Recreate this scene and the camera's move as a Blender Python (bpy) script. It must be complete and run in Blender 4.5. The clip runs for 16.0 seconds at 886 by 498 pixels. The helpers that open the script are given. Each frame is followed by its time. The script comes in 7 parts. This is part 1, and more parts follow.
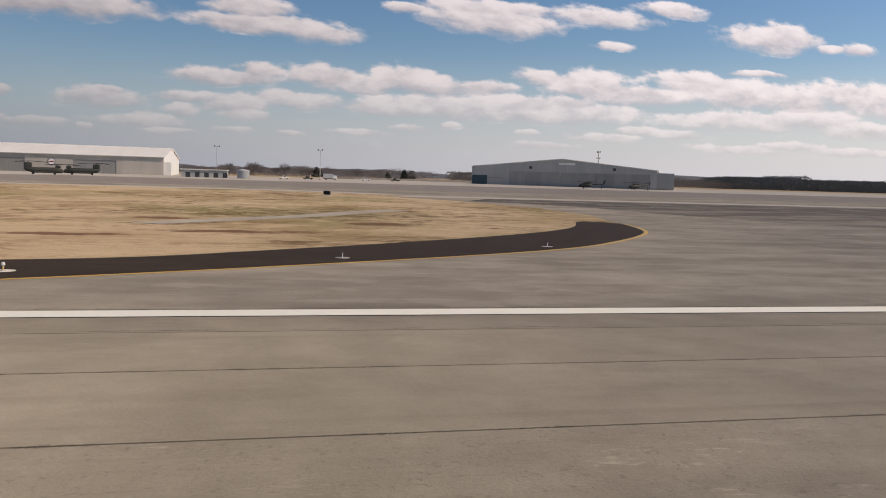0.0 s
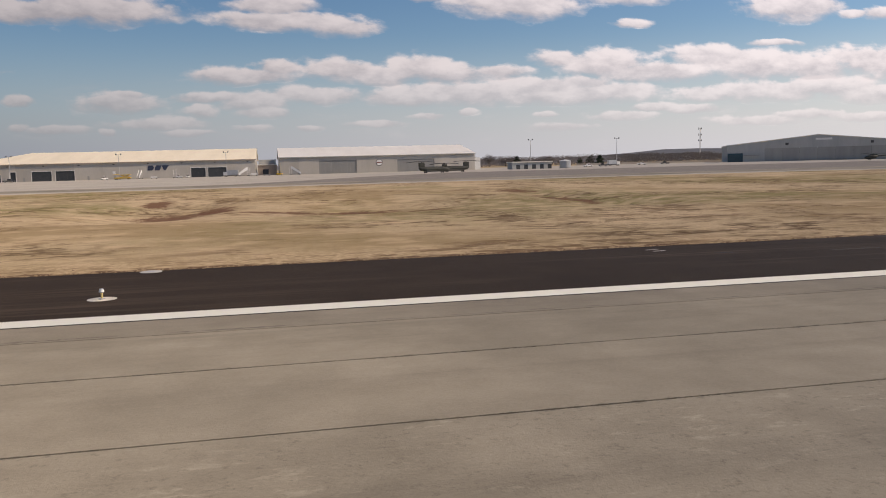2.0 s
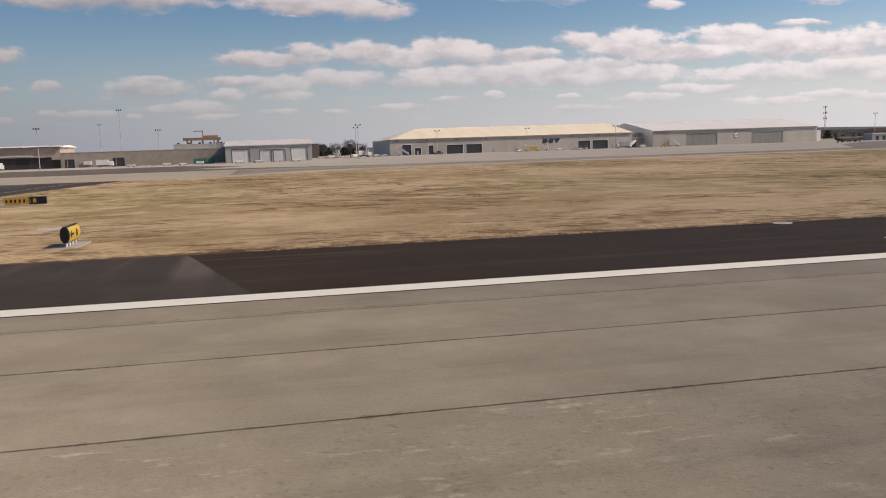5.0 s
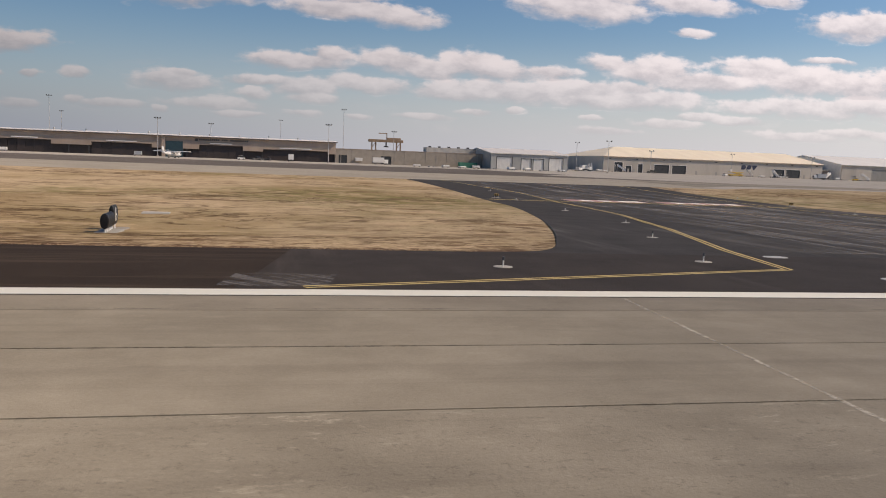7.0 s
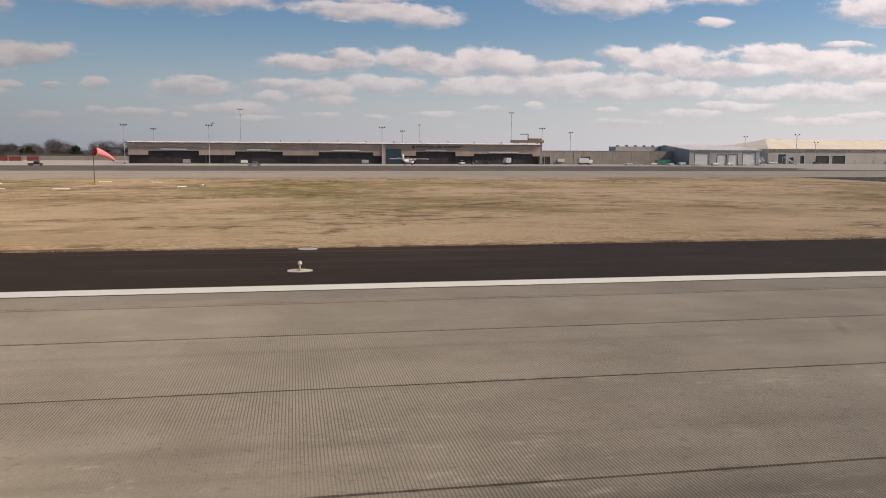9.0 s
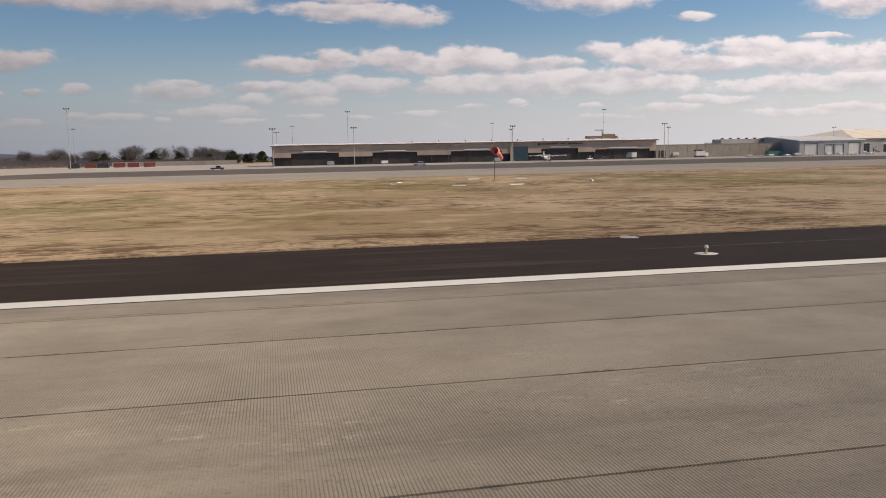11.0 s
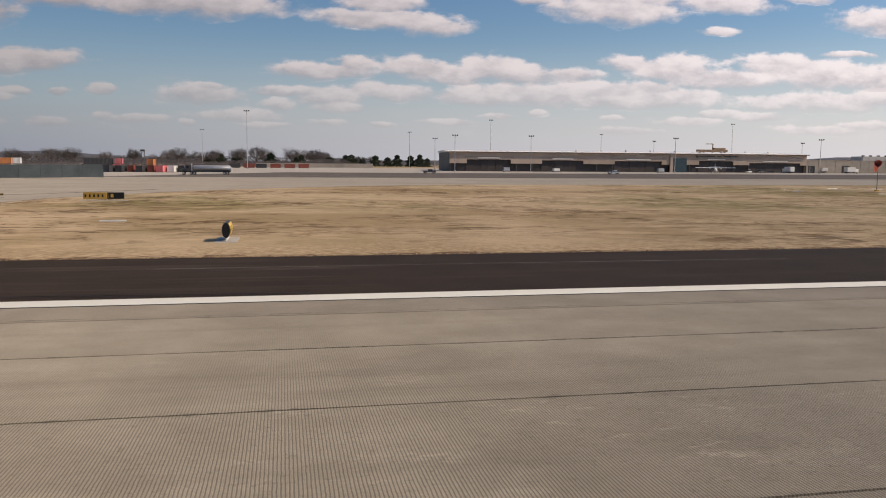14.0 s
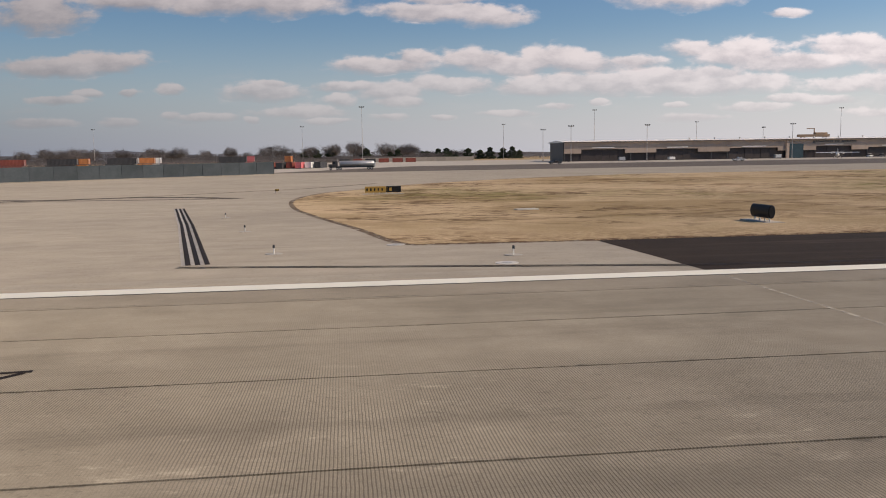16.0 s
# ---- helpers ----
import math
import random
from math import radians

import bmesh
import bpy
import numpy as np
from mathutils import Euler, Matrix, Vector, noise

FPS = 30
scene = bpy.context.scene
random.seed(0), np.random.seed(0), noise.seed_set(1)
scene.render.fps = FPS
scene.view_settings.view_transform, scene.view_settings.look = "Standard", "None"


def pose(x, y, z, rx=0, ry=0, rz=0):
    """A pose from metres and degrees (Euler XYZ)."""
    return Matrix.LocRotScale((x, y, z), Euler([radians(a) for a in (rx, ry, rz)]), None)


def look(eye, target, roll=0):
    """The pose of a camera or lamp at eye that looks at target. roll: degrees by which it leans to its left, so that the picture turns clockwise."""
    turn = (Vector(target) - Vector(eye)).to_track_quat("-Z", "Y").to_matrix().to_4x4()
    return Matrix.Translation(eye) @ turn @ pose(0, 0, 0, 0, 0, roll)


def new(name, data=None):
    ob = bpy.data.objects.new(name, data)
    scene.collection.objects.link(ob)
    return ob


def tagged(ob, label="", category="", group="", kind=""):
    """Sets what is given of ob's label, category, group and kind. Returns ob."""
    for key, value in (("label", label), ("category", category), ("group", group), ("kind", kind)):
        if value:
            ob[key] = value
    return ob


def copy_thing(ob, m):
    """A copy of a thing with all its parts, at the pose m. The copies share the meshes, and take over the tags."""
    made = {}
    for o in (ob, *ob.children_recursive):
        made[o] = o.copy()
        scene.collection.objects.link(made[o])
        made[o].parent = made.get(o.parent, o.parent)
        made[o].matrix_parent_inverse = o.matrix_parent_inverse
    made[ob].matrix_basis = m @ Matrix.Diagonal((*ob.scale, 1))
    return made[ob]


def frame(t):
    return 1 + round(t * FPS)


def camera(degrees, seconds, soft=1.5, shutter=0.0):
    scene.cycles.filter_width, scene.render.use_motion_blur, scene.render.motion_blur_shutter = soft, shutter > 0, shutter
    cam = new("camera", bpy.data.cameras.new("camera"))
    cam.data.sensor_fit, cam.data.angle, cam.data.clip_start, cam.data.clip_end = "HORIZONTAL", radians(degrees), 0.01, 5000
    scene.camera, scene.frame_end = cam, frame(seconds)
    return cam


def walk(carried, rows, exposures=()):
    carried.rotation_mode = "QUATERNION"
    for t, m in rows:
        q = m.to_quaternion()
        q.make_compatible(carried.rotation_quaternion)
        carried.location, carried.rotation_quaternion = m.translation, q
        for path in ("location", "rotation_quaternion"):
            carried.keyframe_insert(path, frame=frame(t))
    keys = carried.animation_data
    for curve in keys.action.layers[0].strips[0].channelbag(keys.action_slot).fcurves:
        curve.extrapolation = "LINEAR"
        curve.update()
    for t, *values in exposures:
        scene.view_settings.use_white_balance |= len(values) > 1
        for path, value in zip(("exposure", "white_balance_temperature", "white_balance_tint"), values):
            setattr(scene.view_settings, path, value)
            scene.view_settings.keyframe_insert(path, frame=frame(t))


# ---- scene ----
# World in metres: x runs along the runway, y across it towards the hangars, z up.
# Plan numbers are multiplied by K to give metres.
K = 1.185
# The aircraft rolls faster than the camera may go, so the whole field stands at this scale.
SCALE = 0.455
cam = camera(57.0, 16.0, soft=1.0)
PATH = [
    (0.0, pose(0.000, 2.347, 1.607, 84.97, -1.72, -12.24)),
    (0.5, pose(-19.584, 2.349, 1.607, 84.02, 2.16, -11.18)),
    (1.0, pose(-38.735, 2.356, 1.607, 84.00, 5.27, -10.92)),
    (1.5, pose(-57.364, 2.356, 1.607, 83.68, 3.31, -11.68)),
    (2.0, pose(-75.405, 2.339, 1.607, 84.08, 1.47, -11.89)),
    (2.5, pose(-92.879, 2.265, 1.600, 84.09, 1.40, -11.97)),
    (3.0, pose(-109.934, 2.205, 1.594, 83.60, 3.80, -11.55)),
    (3.2, pose(-116.624, 2.225, 1.595, 83.36, 3.35, -11.17)),
    (5.3, pose(-181.755, 2.517, 1.604, 82.91, 1.60, -11.40)),
    (5.5, pose(-187.553, 2.497, 1.605, 82.91, 1.38, -10.97)),
    (6.0, pose(-201.720, 2.440, 1.605, 83.38, 0.78, -10.38)),
    (6.5, pose(-215.341, 2.360, 1.607, 83.11, -0.07, -10.90)),
    (7.0, pose(-228.285, 2.237, 1.609, 83.72, -2.19, -11.08)),
    (7.5, pose(-240.270, 2.083, 1.611, 83.57, -1.34, -10.50)),
    (8.0, pose(-252.087, 1.916, 1.614, 83.79, -1.00, -10.35)),
    (8.5, pose(-263.006, 1.752, 1.616, 84.03, -0.30, -10.76)),
    (9.0, pose(-273.394, 1.608, 1.619, 83.54, -0.22, -10.38)),
    (9.2, pose(-277.399, 1.556, 1.619, 83.92, 0.56, -10.29)),
    (11.3, pose(-312.974, 1.716, 1.617, 83.43, 1.11, -11.95)),
    (11.5, pose(-315.912, 1.740, 1.617, 83.80, 0.92, -11.69)),
    (12.0, pose(-322.916, 1.802, 1.616, 83.69, 1.48, -11.50)),
    (12.5, pose(-329.416, 1.864, 1.615, 83.56, 0.43, -11.85)),
    (13.0, pose(-335.434, 1.925, 1.614, 83.97, -0.30, -11.71)),
    (13.5, pose(-340.737, 1.960, 1.613, 83.50, -0.12, -12.01)),
    (14.0, pose(-345.445, 1.947, 1.613, 84.03, -0.40, -11.08)),
    (14.5, pose(-349.503, 1.866, 1.615, 83.56, -0.44, -10.98)),
    (15.0, pose(-353.180, 1.697, 1.617, 83.79, -0.33, -10.50)),
    (15.5, pose(-356.101, 1.468, 1.621, 83.57, 1.15, -9.26)),
    (16.0, pose(-358.869, 1.213, 1.625, 83.51, 0.87, -7.03)),
]
walk(cam, PATH, [(0.0, -0.19, 7000, 20), (16.0, -0.19, 7000, 20)])

# ---- light ----
SUN_ELEVATION, SUN_AZIMUTH = radians(40), radians(-20)   # azimuth counted from +x towards +y
sun_dir = Vector((math.cos(SUN_ELEVATION) * math.cos(SUN_AZIMUTH), math.cos(SUN_ELEVATION) * math.sin(SUN_AZIMUTH), math.sin(SUN_ELEVATION)))
sun = new("sun", bpy.data.lights.new("sun", "SUN"))
sun.data.energy, sun.data.angle, sun.data.color = 3.9, radians(0.53), (1.0, 0.89, 0.697)
sun.matrix_world = look(sun_dir * 200, (0, 0, 0))


# ---- node helpers ----
def socket_of(tree, value, target):
    if isinstance(value, bpy.types.NodeSocket):
        tree.links.new(value, target)
    elif value is not None:
        target.default_value = value


def math_node(tree, op, a, b=None, c=None, clamp=False):
    n = tree.nodes.new("ShaderNodeMath")
    n.operation, n.use_clamp = op, clamp
    for i, v in enumerate((a, b, c)):
        socket_of(tree, v, n.inputs[i])
    return n.outputs[0]


def vec_node(tree, op, a, b=None):
    n = tree.nodes.new("ShaderNodeVectorMath")
    n.operation = op
    socket_of(tree, a, n.inputs[0])
    if b is not None:
        socket_of(tree, b, n.inputs[3] if op == "SCALE" else n.inputs[1])
    return n.outputs["Value"] if op in ("LENGTH", "DOT_PRODUCT") else n.outputs[0]


def xyz(tree, v):
    n = tree.nodes.new("ShaderNodeSeparateXYZ")
    tree.links.new(v, n.inputs[0])
    return n.outputs


def combine(tree, x, y, z=0.0):
    n = tree.nodes.new("ShaderNodeCombineXYZ")
    for i, v in enumerate((x, y, z)):
        socket_of(tree, v, n.inputs[i])
    return n.outputs[0]


def position(tree):
    """Where a surface lies, in full-size metres."""
    n = tree.nodes.new("ShaderNodeVectorMath")
    n.operation = "SCALE"
    tree.links.new(tree.nodes.new("ShaderNodeNewGeometry").outputs["Position"], n.inputs[0])
    n.inputs[3].default_value = 1 / SCALE
    return n.outputs[0]


def noise_node(tree, vector, scale, detail=4.0, rough=0.55):
    n = tree.nodes.new("ShaderNodeTexNoise")
    socket_of(tree, vector, n.inputs["Vector"])
    n.inputs["Scale"].default_value, n.inputs["Detail"].default_value, n.inputs["Roughness"].default_value = scale, detail, rough
    return n.outputs["Fac"]


def ramp(tree, value, lo, hi, a=0.0, b=1.0, smooth=False):
    n = tree.nodes.new("ShaderNodeMapRange")
    n.interpolation_type = "SMOOTHSTEP" if smooth else "LINEAR"
    for i, v in enumerate((value, lo, hi, a, b)):
        socket_of(tree, v, n.inputs[i])
    return n.outputs[0]


def mix_rgb(tree, factor, a, b, blend="MIX"):
    n = tree.nodes.new("ShaderNodeMix")
    n.data_type, n.blend_type = "RGBA", blend
    socket_of(tree, factor, n.inputs[0])
    for v, i in ((a, 6), (b, 7)):
        socket_of(tree, (*v, 1) if isinstance(v, tuple) and len(v) == 3 else v, n.inputs[i])
    return n.outputs[2]


# ---- sky ----
# Each cloud: across, up (both as slopes from the middle of the walk), half width, half height.
HIGH_CLOUDS = [
    (-0.362, 0.1702, 0.051, 0.0217), (-0.269, 0.1825, 0.053, 0.0104), (-0.106, 0.1844, 0.075, 0.0171), (-0.177, 0.1802, 0.052, 0.0106),
    (0.092, 0.1912, 0.048, 0.0099), (0.094, 0.1735, 0.071, 0.0112), (0.156, 0.1665, 0.043, 0.0114), (0.388, 0.1971, 0.079, 0.0166),
    (0.394, 0.2105, 0.084, 0.0097), (0.541, 0.2103, 0.062, 0.0114), (0.537, 0.1745, 0.025, 0.0050), (0.768, 0.1974, 0.061, 0.0163),
    (0.802, 0.2024, 0.044, 0.0149), (0.907, 0.1912, 0.026, 0.0076), (0.865, 0.1912, 0.020, 0.0053), (0.649, 0.2256, 0.041, 0.0087),
    (-0.285, 0.1131, 0.044, 0.0112), (-0.352, 0.1075, 0.052, 0.0104), (0.276, 0.2028, 0.029, 0.0054)]
MIDDLE_CLOUDS = [
    (0.013, 0.1084, 0.041, 0.0086), (0.067, 0.1191, 0.030, 0.0106), (0.043, 0.1098, 0.048, 0.0073), (0.144, 0.1158, 0.038, 0.0121),
    (0.191, 0.1103, 0.044, 0.0116), (0.240, 0.1183, 0.039, 0.0137), (0.272, 0.1123, 0.051, 0.0118), (0.338, 0.1140, 0.037, 0.0077),
    (0.419, 0.1302, 0.032, 0.0099), (0.487, 0.1235, 0.065, 0.0165), (0.552, 0.1143, 0.090, 0.0123), (0.639, 0.1327, 0.065, 0.0147),
    (0.698, 0.1224, 0.085, 0.0178), (0.784, 0.1208, 0.063, 0.0151), (0.731, 0.1516, 0.036, 0.0045), (0.881, 0.1293, 0.083, 0.0168),
    (0.954, 0.1141, 0.084, 0.0155)]
LOW_CLOUDS = [
    (0.113, 0.0867, 0.050, 0.0094), (0.227, 0.0823, 0.059, 0.0097), (0.298, 0.0865, 0.084, 0.0133), (0.384, 0.0939, 0.078, 0.0113),
    (0.447, 0.0996, 0.037, 0.0086), (0.482, 0.0874, 0.067, 0.0115), (0.418, 0.0818, 0.118, 0.0086), (0.625, 0.0844, 0.052, 0.0089),
    (0.709, 0.0875, 0.088, 0.0128), (0.799, 0.0907, 0.081, 0.0129), (0.893, 0.0817, 0.082, 0.0108), (-0.110, 0.0794, 0.047, 0.0097),
    (-0.101, 0.0873, 0.020, 0.0045), (-0.007, 0.0848, 0.041, 0.0059), (0.039, 0.0785, 0.043, 0.0100), (0.049, 0.0667, 0.035, 0.0060),
    (-0.024, 0.0693, 0.018, 0.0086), (-0.220, 0.0821, 0.016, 0.0057), (-0.266, 0.0793, 0.011, 0.0044), (-0.313, 0.0776, 0.015, 0.0044),
    (-0.345, 0.0708, 0.029, 0.0049)]
HORIZON_CLOUDS = [
    (-0.222, 0.0529, 0.013, 0.0057), (-0.179, 0.0498, 0.040, 0.0051), (-0.066, 0.0548, 0.053, 0.0072), (0.035, 0.0490, 0.019, 0.0047),
    (-0.124, 0.0467, 0.008, 0.0039), (-0.277, 0.0451, 0.019, 0.0057), (-0.367, 0.0450, 0.037, 0.0050), (0.100, 0.0486, 0.017, 0.0034),
    (0.184, 0.0512, 0.033, 0.0041), (0.505, 0.0573, 0.042, 0.0058), (0.549, 0.0683, 0.029, 0.0051), (0.603, 0.0654, 0.038, 0.0059),
    (0.398, 0.0600, 0.015, 0.0036), (0.412, 0.0445, 0.040, 0.0050), (0.247, 0.0598, 0.022, 0.0042), (0.295, 0.0640, 0.013, 0.0035),
    (0.703, 0.0489, 0.062, 0.0060), (0.784, 0.0553, 0.055, 0.0061), (0.878, 0.0520, 0.064, 0.0062), (-0.041, 0.0440, 0.033, 0.0040)]


def cloud_field(tree, across, up, clouds, low):
    """Cover and brightness of a field of cumulus."""
    p = combine(tree, across, up)
    stretched = vec_node(tree, "MULTIPLY", p, (1.0, 2.0, 1.0))
    wob = noise_node(tree, stretched, 16.0, 3.0)
    wob2 = noise_node(tree, vec_node(tree, "ADD", stretched, (7.3, 1.1, 0.0)), 16.0, 3.0)
    p = vec_node(tree, "ADD", p, combine(tree, ramp(tree, wob, 0, 1, -0.018, 0.018), ramp(tree, wob2, 0, 1, -0.006, 0.006)))
    best, weight, height = -4.0, 0.0001, 0.0
    for cx, cy, rx, ry in clouds:
        q = vec_node(tree, "MULTIPLY", vec_node(tree, "SUBTRACT", p, (cx, cy, 0)), (1 / rx, 1 / ry, 0))
        near = math_node(tree, "SUBTRACT", 1.36, vec_node(tree, "LENGTH", q))
        best = math_node(tree, "SMOOTH_MAX", best, near, 0.12)
        share = math_node(tree, "POWER", math_node(tree, "MAXIMUM", near, 0.0), 3.0)
        weight = math_node(tree, "ADD", weight, share)
        height = math_node(tree, "MULTIPLY_ADD", share, xyz(tree, q)[1], height)
    height = math_node(tree, "DIVIDE", height, weight)
    fine = noise_node(tree, stretched, 27.0, 5.0, 0.57)
    broad = noise_node(tree, vec_node(tree, "ADD", stretched, (3.1, 5.7, 0.0)), 13.0, 4.0, 0.55)
    cover = math_node(tree, "ADD", math_node(tree, "ADD", best, ramp(tree, fine, 0, 1, -0.9, 0.9)), ramp(tree, broad, 0.2, 0.8, -0.35, 0.35))
    # crisp tops, soft bases
    alpha = ramp(tree, cover, ramp(tree, height, -1.0, 0.4, -0.25, 0.0), ramp(tree, height, -1.0, 0.4, 0.95, 0.55), 0, 1, True)
    # thin ragged scud between the heaps
    if low:
        scud = noise_node(tree, vec_node(tree, "MULTIPLY", p, (1.0, 3.4, 1.0)), 11.0, 7.0, 0.66)
        alpha = math_node(tree, "MAXIMUM", alpha, math_node(tree, "MULTIPLY", ramp(tree, scud, 0.50, 0.74, 0.0, 0.32, True), ramp(tree, up, 0.12, 0.06, 0.0, 1.0)))
    lit = math_node(tree, "ADD", math_node(tree, "MULTIPLY", height, 0.5), ramp(tree, fine, 0.25, 0.75, -0.50, 0.50))
    shade = ramp(tree, lit, -0.70, 0.55, 0.0, 1.0, True)
    colour = mix_rgb(tree, shade, (0.49, 0.49, 0.52), (0.82, 0.80, 0.805))
    return alpha, vec_node(tree, "SCALE", colour, ramp(tree, across, -0.4, 0.6, 0.61, 1.26))


world = bpy.data.worlds.new("sky")
scene.world = world
world.use_nodes = True
wt = world.node_tree
wt.nodes.clear()
sky = wt.nodes.new("ShaderNodeTexSky")
sky.sky_type, sky.sun_disc = "NISHITA", False
sky.sun_elevation, sky.sun_rotation = SUN_ELEVATION, math.pi / 2 - SUN_AZIMUTH
sky.air_density, sky.dust_density, sky.ozone_density = 1.0, 0.6, 1.6
rich = wt.nodes.new("ShaderNodeHueSaturation")
rich.inputs["Saturation"].default_value = 1.3
wt.links.new(sky.outputs[0], rich.inputs["Color"])
clear = vec_node(wt, "MULTIPLY", rich.outputs[0], (0.090, 0.0945, 0.0965))
direction = wt.nodes.new("ShaderNodeTexCoord").outputs["Generated"]
dx, dy, dz = xyz(wt, direction)
clear = vec_node(wt, "SCALE", clear, ramp(wt, dx, -0.4, 0.7, 0.82, 1.27))
haze = mix_rgb(wt, ramp(wt, dx, -0.4, 0.7, 0, 1), (0.243, 0.304, 0.402), (0.785, 0.835, 0.895))
clear = mix_rgb(wt, ramp(wt, dz, -0.01, 0.16, 0.92, 0.0, True), clear, haze)
back = wt.nodes.new("ShaderNodeBackground")
wt.links.new(clear, back.inputs[0])
wt.links.new(back.outputs[0], wt.nodes.new("ShaderNodeOutputWorld").inputs[0])


# ---- materials ----
def material(name):
    m = bpy.data.materials.new(name)
    m.use_nodes = True
    t = m.node_tree
    return m, t, t.nodes["Principled BSDF"]


def surface(name, dark, light, rough=0.8, metal=0.0, scale=1.5, fine=30.0, bump=0.15, per_object=0.12, stretch=(1, 1, 1), stain=0.25):
    """A worn surface: two colours mixed by coarse and fine grain, darker stains, a little relief, a tone of its own for each object."""
    m, t, b = material(name)
    pos = vec_node(t, "MULTIPLY", position(t), stretch)
    coarse, grain = noise_node(t, pos, scale, 5.0), noise_node(t, pos, fine, 3.0)
    colour = mix_rgb(t, ramp(t, math_node(t, "ADD", math_node(t, "MULTIPLY", coarse, 0.65), math_node(t, "MULTIPLY", grain, 0.35)), 0.3, 0.7), dark, light)
    stains = ramp(t, noise_node(t, pos, scale * 0.31, 6.0, 0.65), 0.52, 0.75, 0.0, stain, True)
    colour = mix_rgb(t, stains, colour, tuple(v * 0.45 for v in dark))
    tone = ramp(t, t.nodes.new("ShaderNodeObjectInfo").outputs["Random"], 0, 1, 1 - per_object, 1 + per_object)
    colour = vec_node(t, "SCALE", colour, tone)
    t.links.new(colour, b.inputs["Base Color"])
    b.inputs["Metallic"].default_value = metal
    t.links.new(ramp(t, grain, 0.2, 0.8, max(rough - 0.12, 0.05), min(rough + 0.1, 1)), b.inputs["Roughness"])
    bp = t.nodes.new("ShaderNodeBump")
    bp.inputs["Strength"].default_value, bp.inputs["Distance"].default_value = bump, 0.02
    t.links.new(grain, bp.inputs["Height"])
    t.links.new(bp.outputs[0], b.inputs["Normal"])
    return m


def dull(m, level=0.15):
    """Takes the shine off a material."""
    m.node_tree.nodes["Principled BSDF"].inputs["Specular IOR Level"].default_value = level


def grass_material():
    m, t, b = material("dry_grass")
    pos = position(t)
    x, y, z = xyz(t, pos)
    long = vec_node(t, "MULTIPLY", pos, (1.0, 0.75, 1.0))
    big = noise_node(t, long, 0.028, 6.0, 0.64)
    mid = noise_node(t, long, 0.32, 9.0, 0.72)
    clump = noise_node(t, vec_node(t, "ADD", long, (31.0, 7.0, 0.0)), 0.11, 8.0, 0.74)
    fine = noise_node(t, pos, 6.0, 5.0, 0.7)
    worn = ramp(t, noise_node(t, vec_node(t, "ADD", pos, (90.0, 40.0, 0.0)), 0.03, 4.0, 0.6), 0.42, 0.60, 0.15, 1.0, True)
    straw = mix_rgb(t, ramp(t, fine, 0.3, 0.7), (0.448, 0.323, 0.188), (0.676, 0.514, 0.322))
    straw = mix_rgb(t, ramp(t, big, 0.45, 0.60, 0, 0.6, True), straw, (0.31, 0.212, 0.092))
    # old growth away from the pavement is greener
    green = math_node(t, "MULTIPLY", ramp(t, noise_node(t, long, 0.021, 3.0), 0.45, 0.62, 0, 0.8, True), ramp(t, y, 52, 100, 0.2, 1.0))
    straw = mix_rgb(t, math_node(t, "MULTIPLY", green, ramp(t, mid, 0.38, 0.58)), straw, (0.19, 0.175, 0.05))
    wet = ramp(t, vec_node(t, "LENGTH", vec_node(t, "MULTIPLY", vec_node(t, "SUBTRACT", pos, (3 * K, 98 * K, 0)), (1 / 24, 1 / 26, 0))), 0.5, 1.0, 0.75, 0.0, True)
    straw = mix_rgb(t, math_node(t, "MULTIPLY", wet, ramp(t, mid, 0.36, 0.60)), straw, (0.18, 0.155, 0.055))
    # scalped and trodden spots of several sizes, in loose drifts, with pale cut straw between
    drift = ramp(t, noise_node(t, vec_node(t, "ADD", pos, (5.0, 23.0, 0.0)), 0.035, 4.0, 0.6), 0.47, 0.60, 0.06, 1, True)
    for shift, size, lo, hi, deep, tint in ((11.0, 0.13, 0.585, 0.62, 0.55, (0.235, 0.140, 0.060)), (47.0, 0.24, 0.59, 0.618, 0.66, (0.190, 0.108, 0.046)), (83.0, 0.5, 0.597, 0.622, 0.78, (0.150, 0.083, 0.036)), (29.0, 1.0, 0.605, 0.63, 0.78, (0.140, 0.078, 0.035))):
        spot = noise_node(t, vec_node(t, "ADD", vec_node(t, "MULTIPLY", pos, (0.8, 1.0, 1.0)), (shift, shift * 1.7, 0.0)), size, 5.0, 0.56)
        straw = mix_rgb(t, math_node(t, "MULTIPLY", ramp(t, spot, lo, hi, 0, deep, True), drift), straw, tint)
    light = noise_node(t, vec_node(t, "ADD", pos, (61.0, 19.0, 0.0)), 0.17, 3.0, 0.55)
    straw = mix_rgb(t, ramp(t, light, 0.56, 0.64, 0, 0.5, True), straw, (0.66, 0.485, 0.295))
    # pale mown strip beside the pavement, speckled with cut straw
    pale = math_node(t, "ADD", y, ramp(t, clump, 0.2, 0.8, -4.0, 4.0))
    straw = mix_rgb(t, math_node(t, "MULTIPLY", ramp(t, pale, 43.5, 51.0, 0.65, 0.0, True), ramp(t, y, 32.0, 36.0)), straw, mix_rgb(t, ramp(t, noise_node(t, pos, 2.6, 4.0, 0.75), 0.42, 0.60), (0.38, 0.26, 0.14), (0.70, 0.53, 0.33)))
